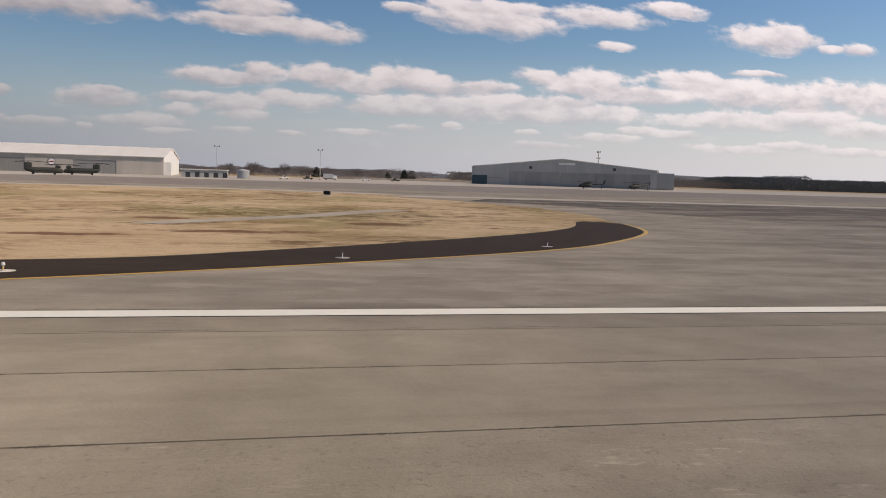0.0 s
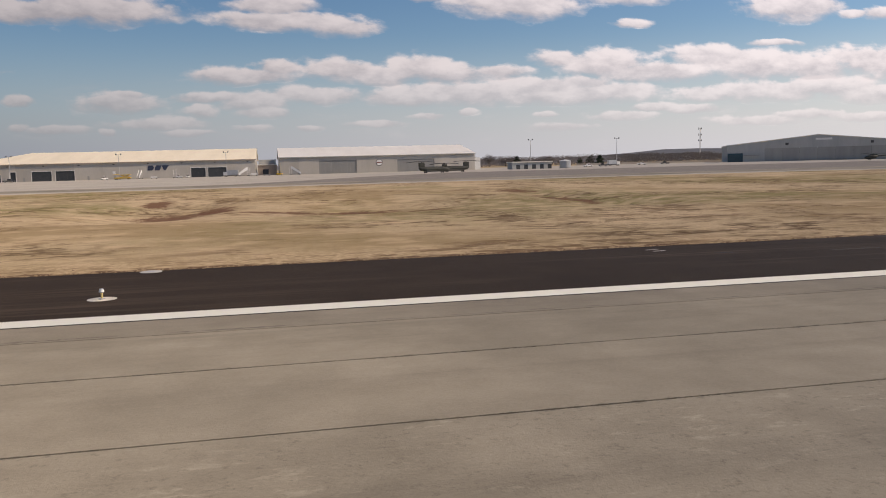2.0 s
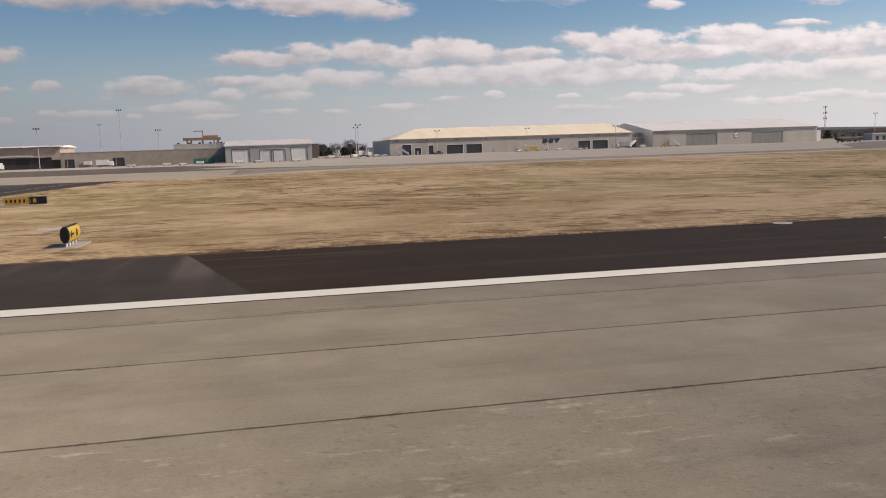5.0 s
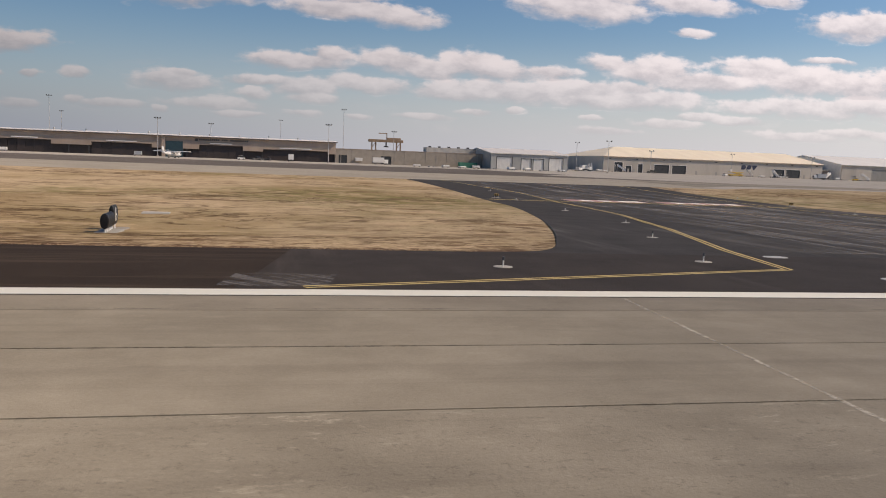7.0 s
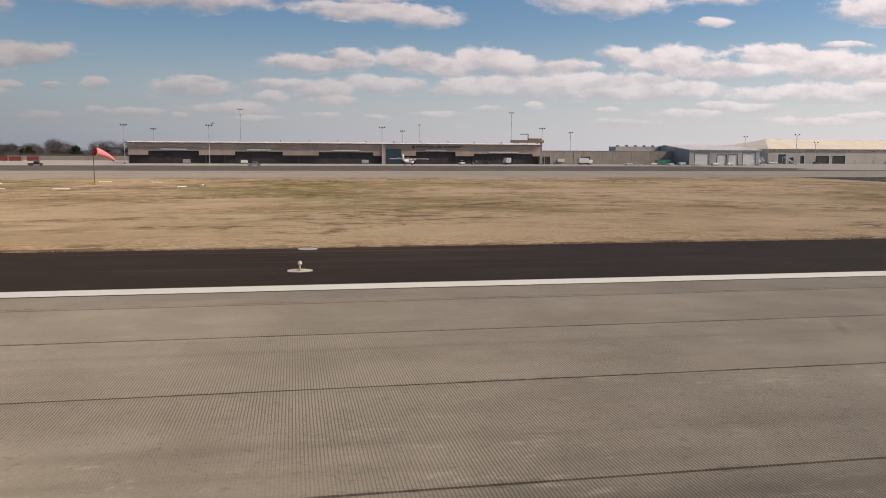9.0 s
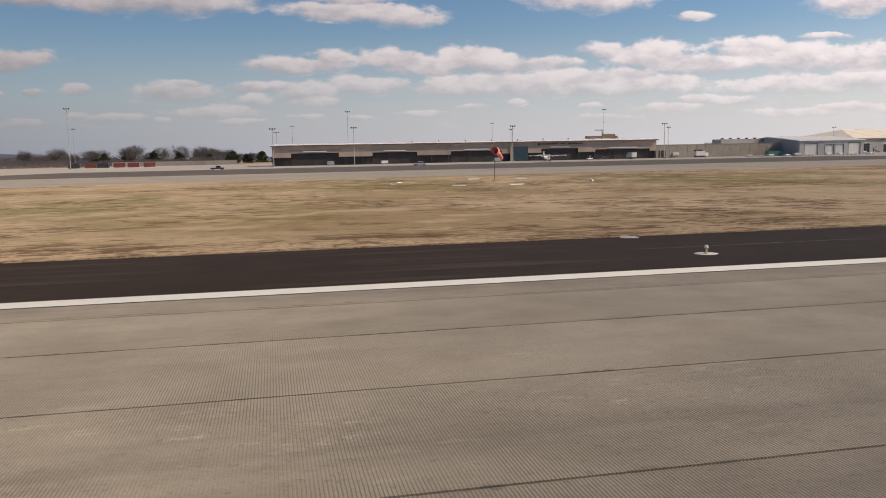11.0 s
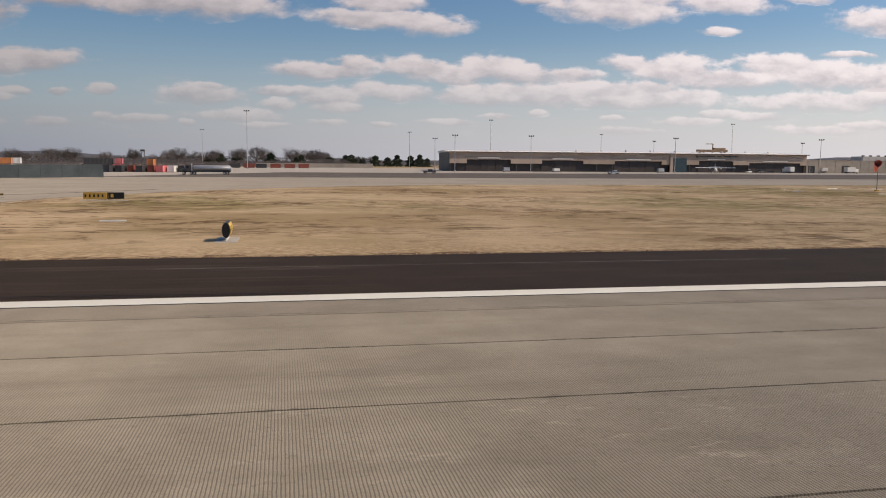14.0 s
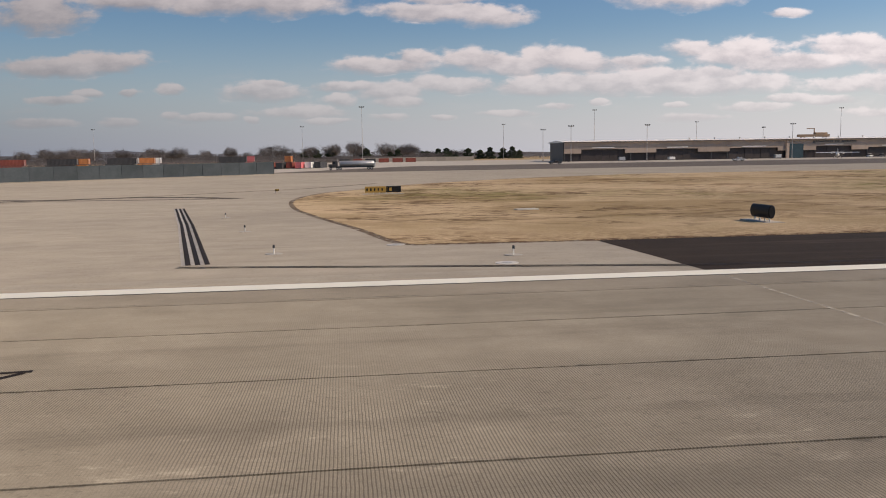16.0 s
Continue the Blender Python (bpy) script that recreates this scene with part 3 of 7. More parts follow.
def scuffed_asphalt():
    """Pale wear dragged along the taxi direction over black asphalt."""
    m, t, b = material("scuffed_asphalt")
    pos = position(t)
    drag = noise_node(t, vec_node(t, "MULTIPLY", pos, (1.0, 0.045, 1.0)), 0.42, 3.0, 0.52)
    cloud = noise_node(t, pos, 0.13, 5.0, 0.65)
    t.links.new(mix_rgb(t, noise_node(t, pos, 8.0, 4.0), (0.17, 0.155, 0.14), (0.30, 0.275, 0.245)), b.inputs["Base Color"])
    t.links.new(math_node(t, "MULTIPLY", ramp(t, drag, 0.38, 0.66, 0.0, 0.66, True), ramp(t, cloud, 0.34, 0.60, 0.12, 1.0, True)), b.inputs["Alpha"])
    b.inputs["Roughness"].default_value = 0.85
    return m


SCUFF = scuffed_asphalt()


def dragged_rubber():
    """Dark rubber and worn asphalt dragged in broad bands over pale pavement."""
    m, t, b = material("dragged_rubber")
    pos = position(t)
    x, y, z = xyz(t, pos)
    slant = combine(t, math_node(t, "MULTIPLY", x, 0.10), math_node(t, "SUBTRACT", y, math_node(t, "MULTIPLY", x, 0.35)))
    bands = noise_node(t, slant, 0.045, 5.0, 0.6)
    cloud = noise_node(t, pos, 0.09, 5.0, 0.65)
    t.links.new(mix_rgb(t, noise_node(t, pos, 3.0, 4.0), (0.075, 0.062, 0.052), (0.13, 0.11, 0.092)), b.inputs["Base Color"])
    t.links.new(math_node(t, "MULTIPLY", ramp(t, bands, 0.38, 0.56, 0.1, 0.6, True), ramp(t, cloud, 0.3, 0.55, 0.5, 1.0, True)), b.inputs["Alpha"])
    b.inputs["Roughness"].default_value = 0.85
    return m


DRAGGED = dragged_rubber()


def ragged_thatch():
    """Dead brown thatch, torn along its edges."""
    m, t, b = material("ragged_thatch")
    pos = position(t)
    torn = noise_node(t, pos, 1.4, 6.0, 0.75)
    t.links.new(mix_rgb(t, noise_node(t, pos, 7.0, 4.0), (0.09, 0.05, 0.026), (0.19, 0.115, 0.06)), b.inputs["Base Color"])
    t.links.new(ramp(t, torn, 0.40, 0.56, 0.0, 0.95, True), b.inputs["Alpha"])
    b.inputs["Roughness"].default_value = 0.95
    return m


THATCH = ragged_thatch()


def scraped_line():
    """A pale scrape line, broken along its length."""
    m, t, b = material("scraped_line")
    pos = position(t)
    drag = noise_node(t, vec_node(t, "MULTIPLY", pos, (1.0, 0.12, 1.0)), 1.6, 6.0, 0.7)
    t.links.new(mix_rgb(t, noise_node(t, pos, 8.0, 4.0), (0.24, 0.22, 0.20), (0.40, 0.37, 0.335)), b.inputs["Base Color"])
    t.links.new(ramp(t, drag, 0.36, 0.64, 0.05, 0.5, True), b.inputs["Alpha"])
    b.inputs["Roughness"].default_value = 0.85
    return m


SCRAPE = scraped_line()


def scrubbed_ghost():
    """What is left of a painted line after scrubbing: pale grains in the concrete."""
    m, t, b = material("scrubbed_paint_ghost")
    pos = position(t)
    t.links.new(mix_rgb(t, noise_node(t, pos, 7.0, 5.0), (0.46, 0.41, 0.325), (0.64, 0.58, 0.47)), b.inputs["Base Color"])
    grain, gaps = noise_node(t, pos, 4.0, 6.0, 0.78), noise_node(t, pos, 0.7, 4.0, 0.6)
    t.links.new(math_node(t, "MULTIPLY", ramp(t, grain, 0.34, 0.56, 0.1, 0.85, True), ramp(t, gaps, 0.36, 0.56, 0.1, 0.9)), b.inputs["Alpha"])
    b.inputs["Roughness"].default_value = 0.85
    return m


GHOST = scrubbed_ghost()


def cracked_seal():
    """Broken tar over a cracked joint, with brown concrete between."""
    m, t, b = material("cracked_joint_tar")
    pos = position(t)
    torn = noise_node(t, vec_node(t, "MULTIPLY", pos, (0.35, 1.0, 1.0)), 0.8, 6.0, 0.7)
    t.links.new(mix_rgb(t, torn, (0.04, 0.028, 0.02), (0.12, 0.09, 0.065)), b.inputs["Base Color"])
    t.links.new(ramp(t, torn, 0.34, 0.5, 0.1, 0.85, True), b.inputs["Alpha"])
    b.inputs["Roughness"].default_value = 0.9
    return m


CRACKED = cracked_seal()


# ---- mesh helpers ----
def part(name, bm, mat, parent=None, label=""):
    """Links a bmesh as one mesh object under a thing or a part."""
    me = bpy.data.meshes.new(name)
    bm.normal_update()
    bm.to_mesh(me)
    bm.free()
    me.materials.append(mat)
    ob = new(name, me)
    if parent is not None:
        ob.parent = parent
    return tagged(ob, label)


def thing(name, at, label, category, group="", kind="", turn=0.0):
    ob = new(name)
    ob.matrix_world = pose(*at, 0, 0, turn)
    return tagged(ob, label, category, group, kind)


def box(bm, x0, x1, y0, y1, z0, z1, bevel=0.0):
    m = Matrix.Translation(((x0 + x1) / 2, (y0 + y1) / 2, (z0 + z1) / 2)) @ Matrix.Diagonal((x1 - x0, y1 - y0, z1 - z0, 1))
    vs = bmesh.ops.create_cube(bm, size=1, matrix=m)["verts"]
    if bevel:
        es = list({e for v in vs for e in v.link_edges})
        bmesh.ops.bevel(bm, geom=es, offset=bevel, segments=2, affect="EDGES", profile=0.5)
    return bm


def boxes(*items, bevel=0.0):
    bm = bmesh.new()
    for it in items:
        box(bm, *it, bevel=bevel)
    return bm


def tube(bm, a, b, r0, r1=None, n=8):
    a, b = Vector(a), Vector(b)
    d = b - a
    m = Matrix.Translation((a + b) / 2) @ d.to_track_quat("Z", "Y").to_matrix().to_4x4()
    bmesh.ops.create_cone(bm, cap_ends=True, segments=n, radius1=r0, radius2=r0 if r1 is None else r1, depth=d.length, matrix=m)
    return bm


def tubes(*items, n=8):
    bm = bmesh.new()
    for it in items:
        tube(bm, *it, n=n)
    return bm


def extrude_profile(bm, profile, axis, lo, hi):
    """A closed profile (pairs) swept along x or y."""
    def at(p, s):
        return (s, p[0], p[1]) if axis == "x" else (p[0], s, p[1])
    n = len(profile)
    a = [bm.verts.new(at(p, lo)) for p in profile]
    b = [bm.verts.new(at(p, hi)) for p in profile]
    bm.faces.new(a)
    bm.faces.new(b[::-1])
    for i in range(n):
        bm.faces.new((a[i], b[i], b[(i + 1) % n], a[(i + 1) % n]))
    bmesh.ops.recalc_face_normals(bm, faces=bm.faces)
    return bm


def lathe(bm, sections, n=16):
    """A body along x: rows of (x, z of the middle, half height, half width)."""
    rings = []
    for x, z, h, w in sections:
        rings.append([bm.verts.new((x, w * math.cos(2 * math.pi * k / n), z + h * math.sin(2 * math.pi * k / n))) for k in range(n)])
    for r, q in zip(rings, rings[1:]):
        for k in range(n):
            bm.faces.new((r[k], r[(k + 1) % n], q[(k + 1) % n], q[k]))
    bm.faces.new(rings[0][::-1])
    bm.faces.new(rings[-1])
    bmesh.ops.recalc_face_normals(bm, faces=bm.faces)
    for f in bm.faces:
        f.smooth = len(f.verts) == 4
    return bm


# ---- ground ----
# Height of the ground across the field (plan): the runway's crown, the dip of the grass, the apron.
PROFILE_Y = (-3600, -60, -22, 0, 24, 36, 60, 92, 130, 160, 254, 385, 450, 3700)
PROFILE_Z = (-2.0, -1.2, -0.35, 0.0, -0.38, -0.57, -1.02, -1.5, -1.4, -1.2, -0.7, 0.1, 0.3, 0.3)


def ground_z(y):
    """Height in metres at y metres."""
    return K * float(np.interp(y / K, PROFILE_Y, PROFILE_Z))


def sheet(name, outline, mat, lift, kind="structure", label="", category=""):
    """A sheet that follows the ground inside an outline (plan), raised by lift metres."""
    bm = bmesh.new()
    bm.faces.new([bm.verts.new((x * K, y * K, 0)) for x, y in outline])
    for yy in PROFILE_Y:
        bmesh.ops.bisect_plane(bm, geom=bm.verts[:] + bm.edges[:] + bm.faces[:], plane_co=(0, yy * K, 0), plane_no=(0, 1, 0))
    bmesh.ops.triangulate(bm, faces=bm.faces)
    for v in bm.verts:
        v.co.z = ground_z(v.co.y) + lift
    bmesh.ops.recalc_face_normals(bm, faces=bm.faces)
    for f in bm.faces:
        if f.normal.z < 0:
            f.normal_flip()
    ob = part(name, bm, mat)
    return tagged(ob, label, category, kind=kind)


def stripe(name, points, width, mat, lift, label, shift=0.0):
    """A painted line along points (plan), width in metres."""
    pts = [Vector((x * K, y * K, 0)) for x, y in points]
    fine = []
    for a, b in zip(pts, pts[1:]):
        n = max(1, int((b - a).length / 6))
        fine += [a.lerp(b, i / n) for i in range(n)]
    fine.append(pts[-1])
    bm = bmesh.new()
    rows = []
    for i, p in enumerate(fine):
        d = (fine[min(i + 1, len(fine) - 1)] - fine[max(i - 1, 0)]).normalized()
        s = Vector((-d.y, d.x, 0))
        row = []
        for w in (-width / 2, width / 2):
            q = p + s * (w + shift)
            row.append(bm.verts.new((q.x, q.y, ground_z(q.y) + lift)))
        rows.append(row)
    for a, b in zip(rows, rows[1:]):
        bm.faces.new((a[0], b[0], b[1], a[1]))
    bmesh.ops.recalc_face_normals(bm, faces=bm.faces)
    for f in bm.faces:
        if f.normal.z < 0:
            f.normal_flip()
    return tagged(part(name, bm, mat), label, "marking", kind="structure")


def smooth_line(points, n=6):
    """Catmull-Rom through the points."""
    p = [points[0], *points, points[-1]]
    out = []
    for i in range(1, len(p) - 2):
        a, b, c, d = (Vector(q) for q in p[i - 1:i + 3])
        for k in range(n):
            t = k / n
            out.append(tuple(0.5 * ((2 * b) + (c - a) * t + (2 * a - 5 * b + 4 * c - d) * t * t + (3 * b - a - 3 * c + d) * t ** 3)))
    out.append(tuple(points[-1]))
    return out


# Swales in the turf: plan x and y of the middle, half lengths (plan), depth in metres.
SWALES = [(-154, 106, 9, 18, 1.8), (-131, 101, 14, 14, 1.35), (-101.6, 92, 4.5, 10, 1.25), (-101.6, 110, 4, 16, 0.8), (-431, 50, 16, 8, 0.5)]


def swale(x, y):
    """How far the turf at plan x, y lies under the even slope."""
    return max(d * math.exp(-((x - cx) / rx) ** 2 - ((y - cy) / ry) ** 2) for cx, cy, rx, ry, d in SWALES)


def build_ground():
    bm = bmesh.new()
    xs = sorted(set([-4200, -2500, -1500] + list(range(-1100, 500, 100)) + [800, 1500, 2500, 3800] + [-220 + 4 * i for i in range(42)] + [-134 + 2 * i for i in range(14)] + [-552 + 6 * i for i in range(16)]))
    ys = sorted(set(list(PROFILE_Y) + [-1500, -300, 48, 76, 110, 145, 200, 320, 700, 1500, 2600] + [40 + 4 * i for i in range(30)]))
    grid = [[bm.verts.new((x, y * K, K * float(np.interp(y, PROFILE_Y, PROFILE_Z)) - (0.05 if -40 < y < 30 else 0.0) - (swale(x / K, y) if 36.5 < y < 160 else 0.0))) for x in xs] for y in ys]
    for r, q in zip(grid, grid[1:]):
        for i in range(len(xs) - 1):
            bm.faces.new((r[i], r[i + 1], q[i + 1], q[i])).smooth = True
    ob = part("ground", bm, GRASS)
    tagged(ob, "dry straw-coloured winter grass over flat airfield ground", "ground", kind="structure")


build_ground()

# joints of the runway lanes (plan y), and the surface under them
LANE = 3.81
JOINT_A = 18.0
sheet("runway_bed", [(-1000, -21.5), (450, -21.5), (450, 24.0), (-1000, 24.0)], SEALANT, -0.03, label="dark sealed bed under the runway slabs", category="runway")


def build_runway():
    runway = thing("runway", (0, 0, 0), "pale grey concrete runway in long lanes with sealed joints", "runway", kind="structure")
    edges = [24.75, 21.6] + [JOINT_A + LANE * k for k in (0, -1, -2, -3, -4, -5, -6, -7, -8, -9)] + [-21.5]
    gap, x0, x1 = 0.031, -1000, 450
    for hi, lo in zip(edges, edges[1:]):
        bm = bmesh.new()
        y0, y1 = lo * K + gap, hi * K - (gap if hi < 24 else 0)
        rows = []
        for yy in sorted({y0, y1} | ({0.0} if y0 < 0 < y1 else set())):
            rows.append([bm.verts.new((xx * K, yy, ground_z(yy) + dz)) for xx, dz in ((x0, 0), (x1, 0), (x1, -0.03), (x0, -0.03))])
        for a, b in zip(rows, rows[1:]):
            bm.faces.new((a[0], a[1], b[1], b[0]))
        bm.faces.new((rows[0][3], rows[0][2], rows[0][1], rows[0][0]))
        bm.faces.new(rows[-1])
        bmesh.ops.recalc_face_normals(bm, faces=bm.faces)
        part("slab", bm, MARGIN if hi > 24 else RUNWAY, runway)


build_runway()

# shoulders, connectors, taxiway, apron (plan outlines)
flare_right = [(-322.8, 34.9), (-336.4, 35.5), (-345.6, 38.4), (-349.2, 42.0), (-351.6, 49.2), (-354.2, 62.2), (-355.6, 78), (-356.2, 100), (-355.0, 125), (-350.5, 151), (-347.5, 166)]
flare_left = [(-399.4, 166), (-398.8, 135), (-400.1, 100.5), (-401.2, 82), (-404.7, 62.4), (-407.8, 49.8), (-410.4, 41.5), (-412.5, 36.4), (-415.5, 35.0), (-423.8, 34.9)]
sheet("shoulder_asphalt", [(-655.2, 24.7), (-30.5, 24.7), (-34, 34.9), (-655.2, 34.9)], SHOULDER, 0.006, label="fresh dark asphalt shoulder along the runway edge", category="shoulder")
strip_far = smooth_line([(-34, 34.9), (-9.7, 37.6), (0.9, 44.4), (17.2, 60.7), (26.9, 73.6), (33.1, 88.0)], 5)
strip_near = smooth_line([(-30.5, 24.8), (-24.5, 26.0), (-16.6, 28.2), (-7.7, 31.3), (3.0, 37.4), (14.4, 45.5), (21.9, 53.6), (31.5, 68.4), (37.3, 85.5)], 5)
sheet("connector_pavement", strip_near + [(42, 105), (42, 127), (34, 150), (22, 166), (450, 166), (450, 24.7)], STAINED, 0.002, label="grey concrete connector pavement beside the runway", category="taxiway")
sheet("connector_shoulder", strip_far + [(34.6, 89.8), (36.6, 88.8)] + strip_near[::-1], SHOULDER, 0.008, label="curved dark asphalt strip along the grass", category="shoulder")
sheet("turn_off_asphalt", smooth_line([(36, 150), (52, 136), (56, 118), (61, 105), (66, 92), (90, 78), (140, 62)], 4) + [(450, 62), (450, 300), (120, 262), (66, 205)], DRAGGED, 0.006, label="rubbed dark asphalt of the far turn-off", category="taxiway")
stripe("taxiway_edge_line", strip_near, 0.36, YELLOW_PAINT, 0.014, "yellow taxiway edge line beside dark asphalt", -0.3)
sheet("connector_asphalt", smooth_line(flare_right, 5) + smooth_line(flare_left, 5) + [(-425, 34.9)], OLD_ASPHALT, 0.002, label="patched black asphalt connector taxiway with pale streaks", category="taxiway")
sheet("connector_asphalt", [(-424.5, 24.76), (-321.5, 24.76), (-324, 34.88), (-423, 34.88)], JOINED_ASPHALT, 0.009, label="patched black asphalt where the connector meets the runway", category="taxiway")
end_edge = smooth_line([(-655.2, 35.1), (-661.5, 35.2), (-663.2, 36.4), (-664.7, 45.5), (-667.5, 60), (-669.7, 74), (-670.7, 93), (-668.2, 107), (-664.6, 114), (-654.5, 131.5), (-634, 150), (-609.8, 162)], 4)
sheet("connector_concrete", [(-1000, 24.7), (-655.2, 24.7)] + end_edge + [(-609, 166), (-1000, 166)], SLAB, 0.002, label="pale concrete connector taxiway", category="taxiway")
sheet("taxiway", [(-1000, 164), (-330, 165), (-330, 222), (-1000, 222)], SLAB, 0.008, label="long concrete parallel taxiway", category="taxiway")
taxi_edge = smooth_line([(-330, 165), (-316, 177), (-290, 186), (-200, 190), (-60, 191), (0, 188), (30, 174), (60, 166), (450, 165)], 3)
taxi_mid = smooth_line([(-330, 174), (-316, 186), (-290, 195), (-200, 199), (-60, 199), (0, 196), (30, 183), (60, 176), (450, 175)], 3)
sheet("taxiway_shoulder", taxi_edge + taxi_mid[::-1], APRON, 0.008, label="pale concrete shoulder of the parallel taxiway", category="shoulder")
sheet("taxiway", taxi_mid + [(450, 222), (-330, 222)], STAINED, 0.008, label="grey rubbed concrete of the parallel taxiway", category="taxiway")
stripe("turf_edge", end_edge, 0.55, THATCH, 0.012, "ragged brown thatch where turf meets concrete", 0.2)
sheet("service_road", [(-690, 222), (-300, 222), (-345, 246), (-330, 262), (-352, 300), (-640, 300)], GREY_ASPHALT, 0.004, label="weathered dark asphalt strip behind the taxiway", category="road")
sheet("service_road", [(-150, 222), (450, 222), (450, 318), (-70, 318), (-110, 280)], MID_ASPHALT, 0.012, label="worn grey asphalt before the gable hangar", category="road")
sheet("apron", [(-300, 222), (450, 222), (450, 300), (-352, 300), (-330, 262), (-345, 246)], APRON, 0.004, label="pale concrete apron beside the parallel taxiway", category="apron")
sheet("apron", [(-1000, 300), (450, 300), (450, 470), (-1000, 470)], APRON, 0.004, label="pale concrete apron in front of the hangars", category="apron")
sheet("apron", [(-1000, 222), (-690, 222), (-640, 300), (-1000, 300)], APRON, 0.004, label="pale concrete apron beside the container yard", category="apron")

# painted lines
stripe("runway_edge_line", [(-1000, 24.15), (450, 24.15)], 1.12, WHITE_PAINT, 0.005, "solid white runway edge line on concrete")
stripe("pavement_seam", [(-1000, 23.62), (450, 23.62)], 0.13, SEALANT, 0.004, "thin dark seam beside the white edge line")
for side, c in ((1, [(-354, 167), (-357.0, 150), (-360.2, 120), (-361.9, 97), (-363.4, 77), (-361.8, 59), (-359.0, 45), (-357.0, 35.5), (-355.7, 30.1), (-346.2, 27.3), (-337.8, 25.0)]), (-1, [(-391.9, 166), (-390.8, 145), (-389.5, 120), (-390.6, 106), (-391.9, 94), (-392.7, 84), (-394.8, 70), (-399.3, 52), (-402.4, 42), (-403.9, 37.3), (-405.6, 30.1), (-417.3, 26.6), (-422.8, 25.0)])):
    for s in (-0.16, 0.16):
        stripe("taxiway_edge_line", c, 0.16, PALE_YELLOW, 0.016, "faded yellow double taxiway edge line on asphalt", s)
lead = [(-380.45, 39.5), (-380.4, 36.8), (-380.2, 34.2), (-379.7, 28.6), (-378.8, 25.2), (-377.8, 22.6), (-376.1, 19.1), (-374.2, 16.2), (-372.0, 13.3), (-369.5, 11.0), (-365.6, 8.6), (-358, 5.5)]
lead_b = [(-380.45, 39.5), (-380.5, 36.8), (-380.6, 34.2), (-381.9, 28.2), (-383.3, 24.7), (-385.3, 20.8), (-388.2, 16.6), (-391.0, 13.5), (-393.2, 11.6), (-397, 8.8), (-405, 5.5)]
for c in (lead, lead_b):
    c = smooth_line(c, 5)
    stripe("lead_off_border", c[18:], 0.78, BLACK_PAINT, 0.006, "black border under the lead-off line")
    stripe("lead_off_line", c, 0.36, YELLOW_PAINT, 0.018, "yellow curved lead-off taxi line with black borders")
centre = smooth_line([(-380.5, 38.0), (-380.2, 44), (-378.9, 68), (-376.4, 110), (-374.7, 131), (-372, 167)], 5)
stripe("taxiway_centre_line", centre[:9], 0.36, YELLOW_PAINT, 0.019, "yellow taxiway centre line on black asphalt")
stripe("taxiway_centre_line", centre[8:], 0.34, FADED_PEACH, 0.017, "faded peach taxiway centre line on worn asphalt")
sheet("asphalt_wear", [(-402, 36.5), (-356, 36.5), (-360, 48), (-361, 66), (-361, 163), (-392, 163), (-390, 95), (-394, 66)], SCUFF, 0.006, label="pale tyre wear on the black asphalt", category="wear")
sheet("asphalt_wear", [(-381.5, 36.0), (-358, 37.0), (-361, 60), (-362, 92), (-379, 92)], SCUFF, 0.010, label="pale tyre wear on the black asphalt", category="wear")
for i, c in enumerate(([(-393.8, 37), (-392.6, 58)], [(-388.5, 35.5), (-386.1, 92.6)], [(-385.4, 35.8), (-383, 66.2)], [(-396.4, 37), (-395.2, 50)], [(-382.6, 36.5), (-381.2, 60)], [(-376.5, 36), (-373.8, 64)], [(-390.6, 40), (-388.6, 75)], [(-387, 50), (-385, 95)], [(-399, 37), (-386, 35.6), (-377, 35.8)])):
    for s, w in ((0.0, 0.5), (0.12, 0.26)):
        stripe("asphalt_scrape", c, w, SCRAPE, 0.012 + 0.003 * (w < 0.4), "pale scrape along the black asphalt", s)
for dy, w in ((0, 0.42), (0.9, 0.3)):
    stripe("holding_line", [(-399.5, 97.0 + dy), (-356.0, 97.0 + dy)], w, PALE_YELLOW, 0.02, "worn holding line across the asphalt")
sheet("holding_sign_paint", [(-388.8, 98.6), (-378.3, 98.6), (-378.3, 102.5), (-388.8, 102.5)], RED_PAINT, 0.014, label="faded red painted holding sign on the asphalt", category="marking")
sheet("holding_sign_paint", [(-376.3, 98.6), (-364.8, 98.6), (-364.8, 102.5), (-376.3, 102.5)], RED_PAINT, 0.014, label="faded red painted holding sign on the asphalt", category="marking")
for i, x in enumerate((-386.8, -384.3, -381.8, -380.1, -374.3, -371.8, -369.3, -366.8)):
    sheet("holding_sign_bar", [(x, 99.2), (x + 1.35, 99.2), (x + 1.35, 102.0), (x, 102.0)], WHITE_PAINT, 0.02, label="worn white bar on the painted holding sign", category="marking")
for s in (-0.37, 0, 0.37):
    stripe("cross_bar_line", [(-670.45, 30.0), (-675.0, 53), (-680.0, 77)], 0.20, BLACK_PAINT, 0.012, "black painted bar on concrete", s)
    stripe("cross_bar_gap", [(-670.45, 30.0), (-675.0, 53), (-680.0, 77)], 0.14, WORN_WHITE, 0.010, "worn white bar between black ones", s + 0.19)
for s in (-0.16, 0.16):
    stripe("shoulder_marking", [(-671.0, 29.4), (-655.0, 25.9), (-640.0, 24.9)], 0.16, BLACK_PAINT, 0.013, "thin black double line on concrete", s)
stripe("crack_seal", [(-760.0, 99), (-704.8, 101.8), (-694.5, 105.0), (-690.1, 105.9), (-683.0, 103.0), (-677.6, 98.2)], 2.6, CRACKED, 0.008, "dark sealed crack across the concrete")
